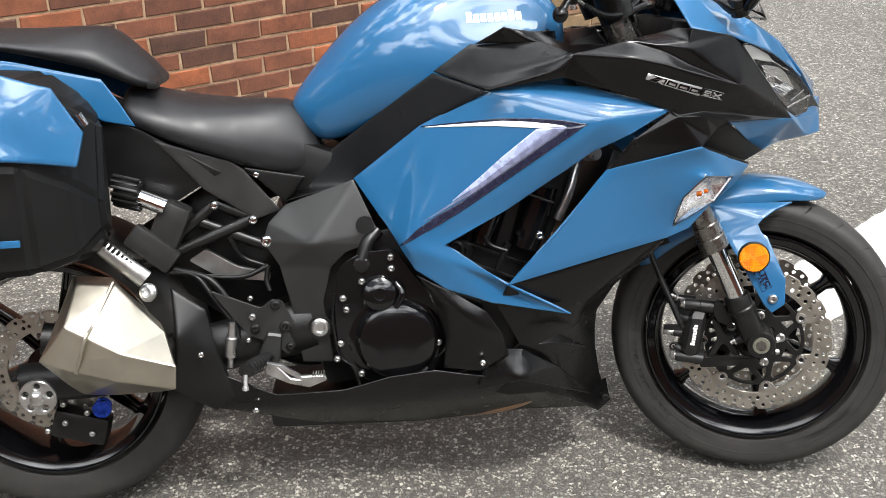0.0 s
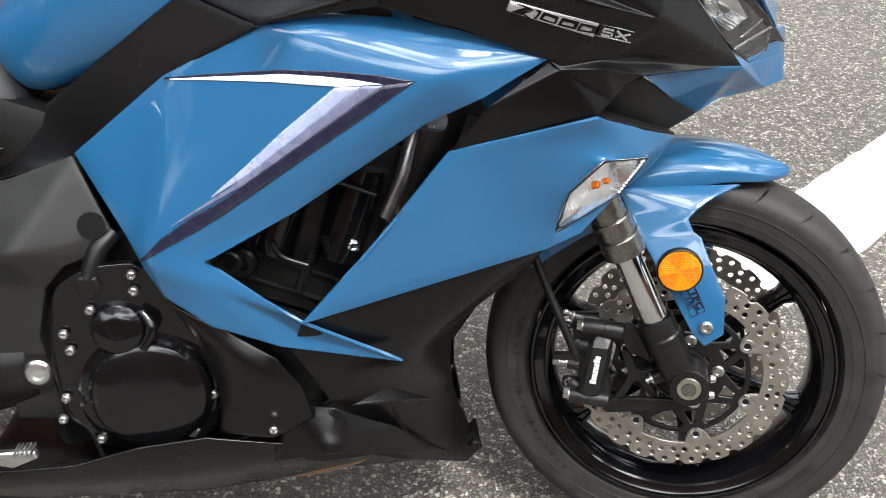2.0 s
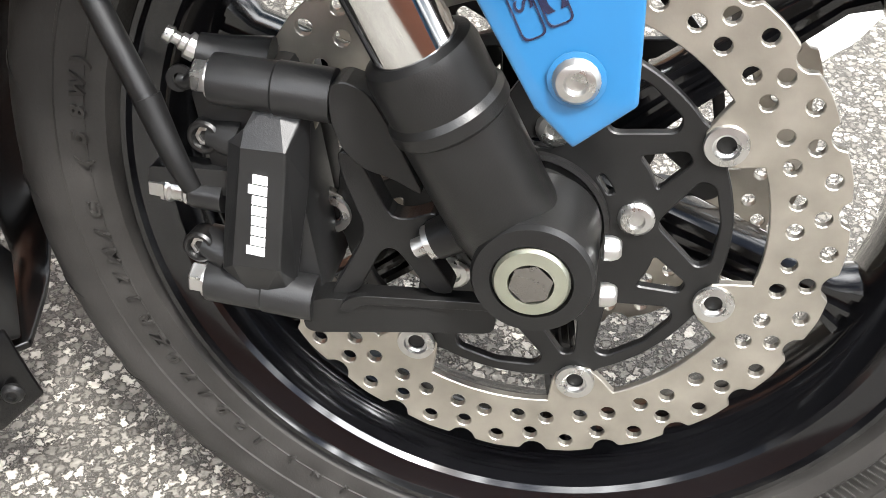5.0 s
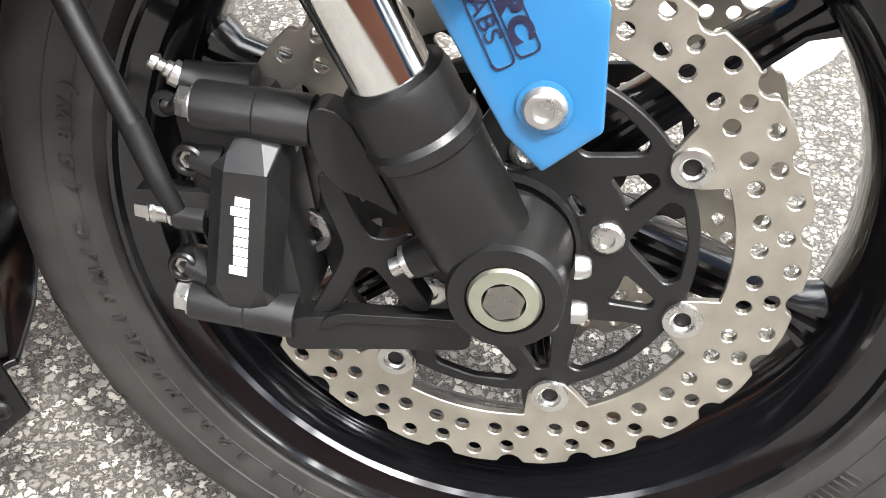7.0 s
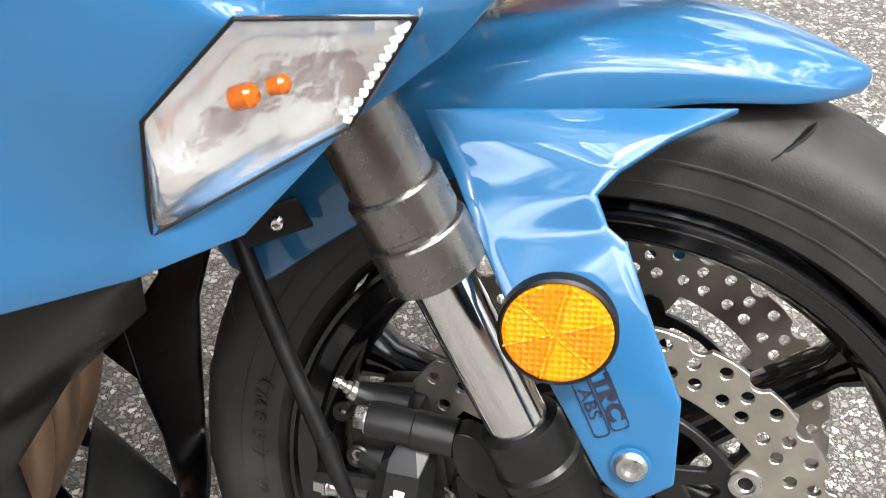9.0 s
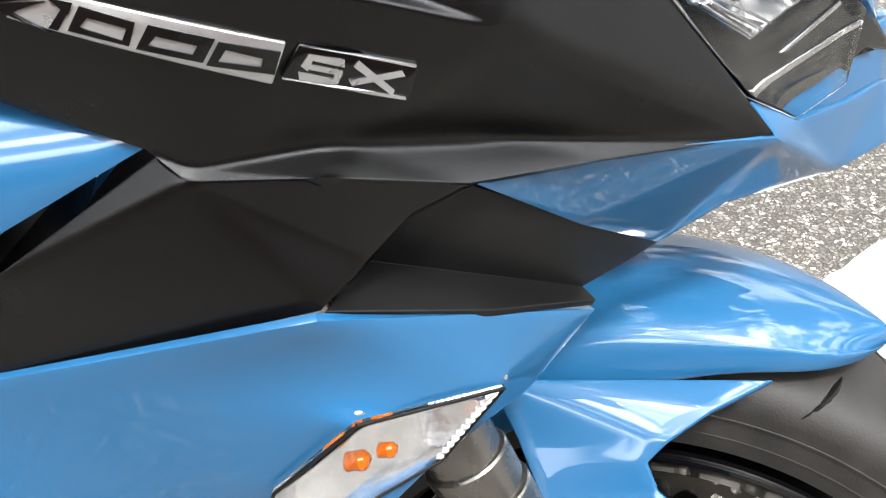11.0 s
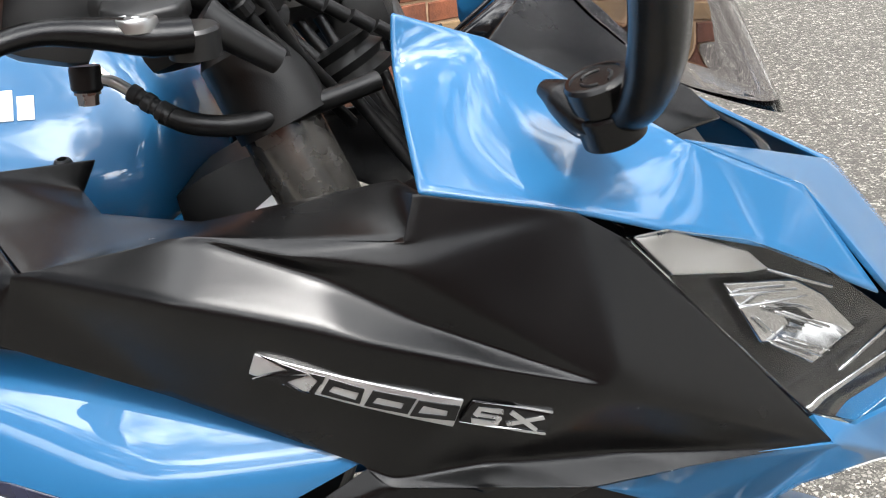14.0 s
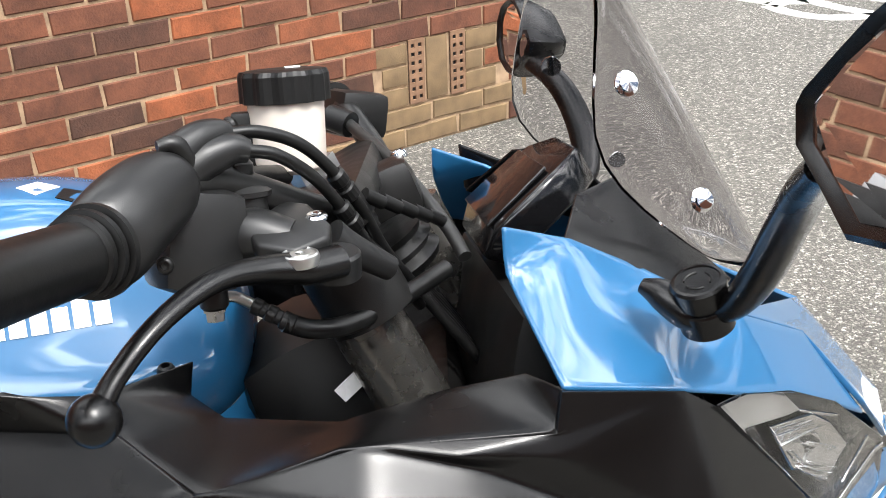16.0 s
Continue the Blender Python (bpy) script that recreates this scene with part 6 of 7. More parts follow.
# passenger footrest
peg = tube("passenger_footrest", [(-1.275, -0.205, 0.585), (-1.235, -0.21, 0.55), (-1.20, -0.21, 0.52)], [0.011, 0.012, 0.013], ALU, bike, "aluminium passenger footrest with a rubber top", flat=1.5)
for i in range(9):
    k = i / 8
    block("rubber_rib", (0.006, 0.028, 0.010), HOSE, peg, (-1.272 + 0.055 * k, -0.205, 0.598 - 0.05 * k), (0, 42, 0), 0.002)
block("footrest_bracket", (0.10, 0.02, 0.05), GREY, bike, (-1.195, -0.15, 0.565), (0, 40, 0), 0.008, "grey footrest bracket")
block("preload_adjuster", (0.05, 0.05, 0.05), DARK, bike, (-1.235, -0.14, 0.672), (0, 20, 0), 0.015, "black ribbed preload knob")
for i in range(14):
    a = 2 * math.pi * i / 14
    block("knob_rib", (0.05, 0.006, 0.006), DARK, bike, (-1.235, -0.14 + 0.028 * math.cos(a), 0.672 + 0.028 * math.sin(a)), (math.degrees(a), 15, 0), 0.002)
tube("adjuster_sleeve", [(-1.212, -0.142, 0.663), (-1.165, -0.144, 0.643)], 0.016, CHROME, bike, "chrome adjuster sleeve", segs=24)
block("shock_reservoir", (0.06, 0.05, 0.10), GREY, bike, (-1.165, -0.12, 0.60), (0, 25, 0), 0.012, "grey shock bracket")
tube("brake_line", [(-1.16, -0.14, 0.52), (-1.09, -0.155, 0.50), (-1.05, -0.165, 0.44), (-1.06, -0.17, 0.38)], 0.006, HOSE, bike, "black rear brake hose")
# heel plate
plate("heel_plate", [fillet([(-1.0892, 0.4815), (-0.9951, 0.4438), (-0.9747, 0.4601), (-0.9554, 0.4582), (-0.933, 0.4115), (-0.9439, 0.3912), (-0.9322, 0.3652), (-0.9485, 0.3473), (-0.966, 0.3666), (-1.0221, 0.3921), (-1.0501, 0.4277)], 0.006, 3)], 0.008, GREY, bike, "dark grey heel plate", Matrix.Translation((0, -0.168, 0)), bevel=0.002)
for at, r, mt in (((-0.9674, -0.173, 0.4505), 0.0095, CAST), ((-1.0119, -0.173, 0.4283), 0.007, ZINC), ((-1.008, -0.173, 0.4041), 0.0095, CAST), ((-0.9504, -0.173, 0.4064), 0.0115, CAST), ((-0.9429, -0.173, 0.3656), 0.008, CAST), ((-1.0225, -0.173, 0.3816), 0.0055, ZINC), ((-1.0207, -0.12, 0.45), 0.0055, ZINC)):
    bolt(bike, at, (0, -1, 0), r, 0.006, mt)
tube("swingarm_hose", [(-1.1688, -0.14, 0.5141), (-1.1192, -0.15, 0.5083), (-1.0835, -0.16, 0.4623), (-1.0486, -0.165, 0.4111), (-1.0422, -0.17, 0.3837)], 0.0055, HOSE, bike, "black rear brake hose")
for k in range(3):
    tube("loom_cable", [(-1.0554, -0.11, 0.5724), (-1.0322, -0.1, 0.5291), (-0.9892, -0.1, 0.5102)] if k == 0 else [(-1.1102, -0.11, 0.4944), (-1.0328, -0.115, 0.4929), (-0.9825, -0.11, 0.5127)] if k == 1 else [(-0.9825, -0.11, 0.5127), (-0.987, -0.115, 0.4854), (-0.9812, -0.12, 0.4635)], 0.005, HOSE, bike, "black cable", segs=10)
plate("linkage_plate", [fillet([(-1.1385, 0.5245), (-1.1039, 0.5463), (-1.0457, 0.5095), (-0.98, 0.4932), (-0.9832, 0.4769), (-1.0805, 0.4876)], 0.005, 3)], 0.012, ALU, bike, "bare alloy shock linkage", Matrix.Translation((0, -0.09, 0)), bevel=0.002)
# rider footrest and brake pedal
rest = tube("rider_footrest", [(-0.985, -0.19, 0.352), (-1.0, -0.24, 0.357), (-1.015, -0.30, 0.365)], [0.012, 0.013, 0.014], CAST, bike, "black rider footrest", flat=0.8)
lathe("peg_feeler", [(0.004, 0), (0.004, 0.02), (0.006, 0.022), (0.006, 0.028), (0, 0.03)], ALU, rest, (-1.015, -0.305, 0.36), (0, -0.3, -1), 12, "metal peg feeler")
for i in range(6):
    lathe("peg_groove", [(0.0145, 0), (0.0155, 0.002), (0.0145, 0.004)], CAST, rest, (-0.992 - 0.004 * i, -0.225 - 0.013 * i, 0.355 + 0.002 * i), (-0.25, -0.95, 0.1), 16, closed=True)
plate("footrest_hanger", [[(-0.985, 0.40), (-0.955, 0.395), (-0.965, 0.335), (-1.01, 0.335)]], 0.02, GREY, bike, "grey footrest hanger", Matrix.Translation((0, -0.18, 0)), bevel=0.004)
plate("brake_pedal", [[(-0.985, 0.358), (-0.955, 0.352), (-0.92, 0.328), (-0.875, 0.328), (-0.872, 0.318), (-0.905, 0.305), (-0.945, 0.315), (-0.985, 0.335)], [(-0.955, 0.342), (-0.925, 0.322), (-0.91, 0.318), (-0.94, 0.325)]], 0.012, ALU, bike, "cast aluminium rear brake pedal", Matrix.Translation((0, -0.235, 0)), bevel=0.002)
for i in range(5):
    block("pedal_tooth", (0.002, 0.03, 0.005), ALU, bike, (-0.897 + 0.005 * i, -0.24, 0.331), (0, 0, 0), 0.0006)
lathe("brake_cylinder", [(0.006, -0.04), (0.006, -0.02), (0.012, -0.018), (0.012, 0.02), (0.008, 0.022), (0.006, 0.05), (0, 0.05)], ALU, bike, (-1.055, -0.185, 0.372), (0.1, 0, 1), 20, "rear brake master cylinder")
# exhaust shield and silencer
panel("exhaust_shield", [(-1.16, -0.19, 0.50), (-1.095, -0.20, 0.455), (-1.075, -0.205, 0.36), (-1.05, -0.20, 0.275), (-1.09, -0.195, 0.245), (-1.165, -0.215, 0.30), (-1.145, -0.235, 0.41)], [(0, 1, 6), (1, 2, 6), (2, 3, 4, 5), (2, 5, 6)], DARK, bike, "black exhaust shield", thick=0.03, bevel=0.008)
bolt(bike, (-1.105, -0.228, 0.375), (0, -1, 0), 0.006, 0.005)
M_front = [(-1.187, -0.17, 0.4218), (-1.1662, -0.235, 0.4248), (-1.1386, -0.296, 0.3773), (-1.1454, -0.285, 0.3292), (-1.1824, -0.17, 0.2823)]
M_mid = [(-1.2668, -0.19, 0.523), (-1.2474, -0.24, 0.5192), (-1.2326, -0.318, 0.4133), (-1.2486, -0.302, 0.356), (-1.2861, -0.17, 0.2775)]
M_back = [(-1.3358, -0.19, 0.5299), (-1.3198, -0.24, 0.5263), (-1.3296, -0.306, 0.4642), (-1.3534, -0.294, 0.3836), (-1.3424, -0.18, 0.2842)]
M_end = [(-1.3461, -0.2, 0.5046), (-1.3453, -0.235, 0.4901), (-1.3698, -0.27, 0.4256), (-1.3967, -0.262, 0.3866), (-1.3661, -0.2, 0.3142)]
sil = loft("silencer", [M_front, M_mid, M_back, M_end], MUFFLER, bike, "brushed steel exhaust silencer with angular facets", sub=0)
sil.data.polygons.foreach_set("use_smooth", [False] * len(sil.data.polygons))
for path in ([(-1.25, -0.247, 0.5278), (-1.2813, -0.29, 0.4622), (-1.2897, -0.322, 0.4468), (-1.3157, -0.306, 0.3779)],):
    tube("weld_band", path, 0.0035, MUFFLER, sil, "brushed steel band", segs=8, n=4)
lathe("silencer_outlet", [(0.030, -0.01), (0.030, 0.012), (0.026, 0.012), (0.026, -0.01)], DARK, sil, (-1.3816, -0.225, 0.4169), (-0.9, -0.1, 0.15), 24, closed=True)
be = sil.modifiers.new("edge", "BEVEL")
be.width, be.segments, be.limit_method, be.angle_limit = 0.004, 2, "ANGLE", radians(12)
bolt(sil, (-1.1889, -0.238, 0.5034), (-0.3, -0.9, 0.3), 0.0175, 0.012, ALU, "silencer_mount", "round metal silencer mount")
# rear wheel
REAR = pose(-1.43, 0.0, 0.305)
rear_wheel = lathe("rear_wheel", rim_profile(0.222, 0.175), RIM, bike, segs=120, label="gloss black cast rear wheel", closed=True)
rear_wheel.matrix_local = REAR
lathe("tyre", tyre_profile(0.308, 0.19, 0.222), RUBBER, rear_wheel, segs=120, label="worn black rear tyre", closed=True)
lathe("hub", [(0.02, -0.09), (0.05, -0.08), (0.05, 0.08), (0.02, 0.09)], GLOSS, rear_wheel, segs=40)
for k in range(6):
    spoke(rear_wheel, radians(20 + 60 * k), 0.04, 0.205, 0.02, 0.011, 0.02, RIM)
rear_disc = rotor(rear_wheel, -0.085, 0.125, 0.085, 7, 0, holes=True, waves=19, notch=0, rb=0.075)
rear_disc["label"] = "wavy steel rear brake disc"
swing = tube("swingarm", [(-0.90, -0.11, 0.39), (-1.12, -0.135, 0.35), (-1.32, -0.14, 0.31), (-1.47, -0.14, 0.30)], [0.04, 0.036, 0.032, 0.028], CAST, bike, "black swingarm", flat=1.4)
tube("swingarm_leg", [(-0.90, 0.11, 0.39), (-1.12, 0.135, 0.35), (-1.32, 0.14, 0.31), (-1.47, 0.14, 0.30)], [0.04, 0.036, 0.032, 0.028], CAST, swing, flat=1.4)
axle = plate("axle_block", [circle(0, 0, 0.036, 40)] + [circle(0.024 * math.cos(a), 0.024 * math.sin(a), 0.0065, 12) for a in (0.3, 1.55, 2.8, 4.05, 5.3)], 0.012, ALU, bike, "bright round axle adjuster with holes", Matrix.Translation((-1.434, -0.17, 0.28)), bevel=0.002)
lathe("axle_nut", [(0.014, 0), (0.014, 0.008), (0.008, 0.01), (0, 0.01)], ALU, axle, (-1.434, -0.176, 0.28), (0, -1, 0), 6, smooth=False)
bob = lathe("paddock_bobbin", [(0.012, 0), (0.016, 0.003), (0.012, 0.006), (0.011, 0.018), (0.018, 0.021), (0.018, 0.026), (0.006, 0.027), (0, 0.025)], BLUEANO, bike, (-1.318, -0.145, 0.25), (0.1, -1, 0), 28, "blue anodised paddock bobbin")
block("rear_caliper", (0.11, 0.05, 0.06), CAST, bike, (-1.37, -0.12, 0.20), (0, 15, 0), 0.012, "black rear brake caliper")
for x, z in ((-1.395, 0.255), (-1.395, 0.215), (-1.35, 0.235), (-1.345, 0.19), (-1.43, 0.20)):
    bolt(bike, (x, -0.148, z), (0, -1, 0), 0.006, 0.006, ALU)
panel("hugger", [(-1.25, -0.08, 0.52), (-1.43, -0.09, 0.63), (-1.58, -0.09, 0.60), (-1.25, 0.08, 0.52), (-1.43, 0.09, 0.63), (-1.58, 0.09, 0.60)], [(0, 1, 4, 3), (1, 2, 5, 4)], DARK, bike, "black rear hugger", toward=(0, 0, 1), bevel=0.003)
# side stand
stand = tube("side_stand", [(-0.80, 0.12, 0.20), (-0.84, 0.17, 0.10), (-0.88, 0.215, 0.048)], 0.011, CAST, bike, "black side stand")
block("stand_foot", (0.06, 0.04, 0.008), CAST, stand, (-0.89, 0.222, 0.054), (-14, 0, 0), 0.002)

# ---- handlebar, controls ----
bar = tube("handlebar", [(-0.30, -0.12, 1.035), (-0.335, -0.16, 1.055), (-0.40, -0.21, 1.085), (-0.4497, -0.31, 1.0671), (-0.4788, -0.43, 1.0771)], 0.011, CAST, bike, "black handlebar")
tube("handlebar_half", [(-0.27, 0.12, 1.035), (-0.28, 0.16, 1.055), (-0.30, 0.22, 1.085), (-0.305, 0.32, 1.083), (-0.32, 0.46, 1.078)], 0.011, CAST, bar)
tube("grip", [(-0.4423, -0.294, 1.0664), (-0.467, -0.36, 1.0701), (-0.4788, -0.43, 1.0771)], 0.0182, HOSE, bar, "black rubber grip", segs=20)
tube("grip", [(-0.305, 0.31, 1.084), (-0.312, 0.38, 1.081), (-0.32, 0.45, 1.078)], 0.0175, HOSE, bar, "black rubber grip", segs=20)
for i in range(3):
    lathe("grip_flange", [(0.0175, 0), (0.0245 - 0.002 * i, 0.001), (0.0245 - 0.002 * i, 0.005), (0.0175, 0.006)], HOSE, bar, Vector((-0.4402, -0.288, 1.0663)) + Vector((-0.0025, -0.0065, 0.0004)) * i, (-0.35, -0.9353, 0.0524), 32, closed=True)
hous = loft("throttle_housing", [[(-0.4485, -0.2861, 1.0863), (-0.4611, -0.2861, 1.0769), (-0.4632, -0.284, 1.0613), (-0.4559, -0.2819, 1.0466), (-0.4412, -0.2809, 1.0414), (-0.4255, -0.2819, 1.0498), (-0.4214, -0.284, 1.0675), (-0.4318, -0.2861, 1.0832)], [(-0.4462, -0.2805, 1.092), (-0.4616, -0.2805, 1.0804), (-0.4642, -0.278, 1.0613), (-0.4552, -0.2755, 1.0433), (-0.4373, -0.2742, 1.037), (-0.4182, -0.2755, 1.0472), (-0.413, -0.278, 1.069), (-0.4258, -0.2805, 1.0881)], [(-0.4404, -0.2707, 1.1006), (-0.4563, -0.2707, 1.0886), (-0.459, -0.268, 1.0687), (-0.4498, -0.2654, 1.0501), (-0.4311, -0.264, 1.0435), (-0.4112, -0.2654, 1.0541), (-0.4059, -0.268, 1.0767), (-0.4192, -0.2707, 1.0966)], [(-0.4295, -0.2426, 1.1089), (-0.4449, -0.2426, 1.0973), (-0.4473, -0.24, 1.0781), (-0.4384, -0.2374, 1.0601), (-0.4205, -0.2361, 1.0537), (-0.4013, -0.2374, 1.0639), (-0.3961, -0.24, 1.0858), (-0.409, -0.2426, 1.105)], [(-0.4129, -0.2182, 1.1112), (-0.4255, -0.2182, 1.1017), (-0.4277, -0.216, 1.086), (-0.4203, -0.2138, 1.0713), (-0.4055, -0.2129, 1.066), (-0.3898, -0.2138, 1.0744), (-0.3856, -0.216, 1.0923), (-0.396, -0.2182, 1.1081)]], CALIPER, bike, "black throttle and switch housing", sub=2)
tube("housing_band", [(-0.4146, -0.226, 1.1081), (-0.4053, -0.222, 1.1082), (-0.3989, -0.216, 1.0936), (-0.3984, -0.212, 1.0784)], [0.004, 0.006, 0.006, 0.004], CAST, hous, segs=10)
for at in [(-0.4526, -0.3, 1.0774), (-0.4465, -0.305, 1.0751), (-0.4417, -0.305, 1.0714)]:
    block("grip_slot", (0.010, 0.0016, 0.0016), DARK, bar, (at[0], at[1], at[2]), (0, 55, 20), 0.0004)
bolt(hous, (-0.4144, -0.248, 1.047), (0.1, -1, 0.1), 0.005, 0.004, CAST)
tube("cable_elbow", [(-0.4046, -0.212, 1.1031), (-0.394, -0.205, 1.1091), (-0.3839, -0.198, 1.1109), (-0.3778, -0.195, 1.1094)], [0.012, 0.0105, 0.0085, 0.0062], CALIPER, hous)
tube("cable_elbow", [(-0.402, -0.212, 1.0916), (-0.3898, -0.208, 1.0982), (-0.3763, -0.204, 1.1019), (-0.367, -0.202, 1.0997)], [0.012, 0.0115, 0.0095, 0.0068], CALIPER, hous)
for path in ([(-0.3793, -0.196, 1.11), (-0.3603, -0.19, 1.109), (-0.3381, -0.18, 1.0992), (-0.3192, -0.166, 1.0785), (-0.303, -0.15, 1.0512), (-0.2893, -0.13, 1.0196), (-0.2696, -0.1, 0.9868)], [(-0.3685, -0.203, 1.1003), (-0.3514, -0.197, 1.0956), (-0.333, -0.185, 1.0807), (-0.3173, -0.17, 1.0589), (-0.301, -0.15, 1.0288), (-0.2824, -0.12, 0.997), (-0.2638, -0.09, 0.9669)]):
    tube("throttle_cable", path, 0.0040, HOSE, bike, "black throttle cable")
    a, b = Vector(path[3]), Vector(path[4])
    d = (b - a).normalized()
    lathe("cable_adjuster", [(0.0045, 0), (0.0062, 0.002), (0.0062, 0.009), (0.0052, 0.010), (0.0052, 0.013), (0.0066, 0.014), (0.0066, 0.022), (0.0045, 0.024)], DARK, bike, a, d, 14, "black cable adjuster", closed=True)
block("switch_housing", (0.052, 0.040, 0.062), CALIPER, bike, (-0.402, -0.208, 1.052), (0, 12, 32), 0.014, "black bar switch housing")
mc = tube("master_cylinder", [(-0.3873, -0.195, 1.0474), (-0.3686, -0.2, 1.0504), (-0.3476, -0.205, 1.0446)], [0.015, 0.016, 0.014], CALIPER, bike, "black brake master cylinder", segs=24)
lathe("cylinder_turret", [(0.0, -0.035), (0.015, -0.035), (0.0155, 0.0), (0.0182, 0.001), (0.0185, 0.004), (0.016, 0.006), (0.009, 0.009), (0.0085, 0.020), (0.006, 0.023), (0, 0.0235)], CALIPER, mc, (-0.3748, -0.185, 1.0702), (0, 0.05, 1), 32, "round cylinder top with a rubber nipple")
panel("lever_perch", [(-0.3715, -0.211, 1.0552), (-0.3671, -0.1994, 1.0593), (-0.3512, -0.1787, 1.0666), (-0.336, -0.1849, 1.0644), (-0.3233, -0.2096, 1.0557), (-0.3246, -0.2238, 1.0508), (-0.3447, -0.2359, 1.0465), (-0.3667, -0.227, 1.0497)], [(0, 1, 2, 3, 4, 5, 6, 7)], CALIPER, mc, "black lever perch", toward=(0, -0.3, 1), thick=0.012, bevel=0.003, soft=())
tube("yoke_clamp", [(-0.3242, -0.19, 1.0429), (-0.3128, -0.185, 1.0338), (-0.2887, -0.17, 1.0156)], [0.012, 0.010, 0.008], CALIPER, mc, segs=16)
lever = tube("brake_lever", [(-0.3206, -0.222, 1.0354), (-0.3384, -0.232, 1.0353), (-0.3614, -0.244, 1.0389), (-0.3829, -0.262, 1.0408), (-0.4007, -0.28, 1.0354), (-0.418, -0.298, 1.0243), (-0.4342, -0.312, 1.0075), (-0.4434, -0.32, 0.9934)], [0.013, 0.0135, 0.011, 0.0085, 0.0075, 0.007, 0.0068, 0.008], SATIN, bike, "black brake lever", flat=0.75, segs=16)
lathe("pivot_boss", [(0, -0.016), (0.014, -0.016), (0.0145, -0.002), (0.013, 0.0), (0, 0.0)], CALIPER, lever, (-0.3217, -0.215, 1.0396), (0, -0.2, 1), 28)
lathe("lever_ball", [(0.0135 * math.cos(k), 0.0135 * math.sin(k)) for k in np.linspace(-1.5707, 1.5707, 15)], SATIN, lever, (-0.4448, -0.322, 0.9899), (0, 0, 1), 28)
lathe("lever_adjuster", [(0.0108, -0.004), (0.0112, 0.0), (0.0106, 0.0022), (0.0095, 0.0028), (0.0088, 0.0020), (0.0060, 0.0020), (0.0056, 0.0026), (0.003, 0.0026), (0.0026, 0.0018), (0, 0.0018)], ALU, lever, (-0.3421, -0.2383, 1.0432), (0, -0.12, 1), 32, "bright span adjuster wheel")
bolt(lever, (-0.3316, -0.2, 1.0572), (0, -0.2, 1), 0.0068, 0.003, CHROME)
union = lathe("hose_union", [(0, 0.0), (0.0085, 0.0), (0.009, 0.002), (0.009, 0.013), (0.007, 0.015), (0, 0.015)], CALIPER, bike, (-0.398, -0.181, 1.017), (0, 0, -1), 24, "black brake hose union")
lathe("union_bolt", [(0.0075, 0), (0.0075, 0.0015), (0.0062, 0.0017), (0.0058, 0.0075), (0, 0.008)], ZINC, union, (-0.398, -0.181, 1.002), (0, 0, -1), 6, "zinc plated union bolt", smooth=False)
tube("union_pipe", [(-0.396, -0.18, 1.009), (-0.385, -0.176, 1.007), (-0.374, -0.174, 1.0)], 0.0036, ZINC, union, segs=12)
hose = tube("front_hose", [(-0.357, -0.178, 0.989), (-0.34, -0.174, 0.9815), (-0.317, -0.161, 0.9785), (-0.288, -0.138, 0.983), (-0.261, -0.1135, 0.99), (-0.245, -0.10, 0.995)], 0.0066, HOSE, bike, "black front brake hose")
d = (Vector((-0.352, -0.178, 0.987)) - Vector((-0.376, -0.174, 1.001)))
lathe("hose_crimp", [(0.0035, 0), (0.0055, 0.001), (0.0055, 0.006), (0.0048, 0.007), (0.0048, 0.010), (0.0058, 0.011), (0.0058, 0.016), (0.005, 0.017), (0.005, 0.020), (0.0062, 0.021), (0.0062, 0.029), (0.004, 0.030)], CALIPER, hose, (-0.376, -0.174, 1.001), d, 20, "black ribbed hose end")
# brake fluid reservoir
res = lathe("fluid_reservoir", [(0, -0.014), (0.008, -0.014), (0.018, -0.0125), (0.0225, -0.009), (0.0238, -0.004), (0.025, 0.03), (0.0255, 0.036)], NYLON, bike, (-0.346, -0.116, 1.086), (0, 0, 1), 40, "white translucent brake fluid reservoir")
cap = []
for i in range(72):
    a = 2 * math.pi * i / 72
    cap.append((0.0285 + 0.0012 * math.cos(a * 12), a))
lid_v, lid_f = [], []
for h, k in ((0.034, 1.0), (0.051, 1.0), (0.054, 0.95), (0.055, 0.6)):
    lid_v += [(-0.346 + r * k * math.cos(a), -0.116 + r * k * math.sin(a), 1.086 + h) for r, a in cap]
for j in range(3):
    lid_f += [(j * 72 + i, j * 72 + (i + 1) % 72, (j + 1) * 72 + (i + 1) % 72, (j + 1) * 72 + i) for i in range(72)]
lid_f += [tuple(range(71, -1, -1)), tuple(range(216, 288))]
lid = link_mesh("reservoir_cap", lid_v, lid_f, DARK, res, "black ribbed reservoir cap", smooth=False)
block("cap_label", (0.010, 0.006, 0.001), WHITE, lid, (-0.340, -0.112, 1.1415), (0, 0, 10), 0.0003)
tube("reservoir_hose", [(-0.352, -0.128, 1.073), (-0.358, -0.148, 1.077), (-0.368, -0.170, 1.080), (-0.376, -0.184, 1.078)], [0.0075, 0.0062, 0.0062, 0.0058], HOSE, bike, "black hose under the reservoir", segs=16)
block("reservoir_bracket", (0.02, 0.012, 0.05), CAST, bike, (-0.372, -0.118, 1.09), (0, 0, 0), 0.003, "black reservoir bracket")
bolt(bike, (-0.382, -0.122, 1.107), (-0.6, -0.8, 0), 0.006, 0.005, CAST)
# yokes
block("top_yoke", (0.09, 0.30, 0.03), CAST, bike, (-0.325, 0.0, 1.035), (0, -25, STEER * 0.4), 0.012, "black top yoke")
block("bottom_yoke", (0.08, 0.27, 0.05), CAST, bike, (-0.262, 0.0, 0.86), (0, -25, STEER * 0.4), 0.012, "black bottom yoke")
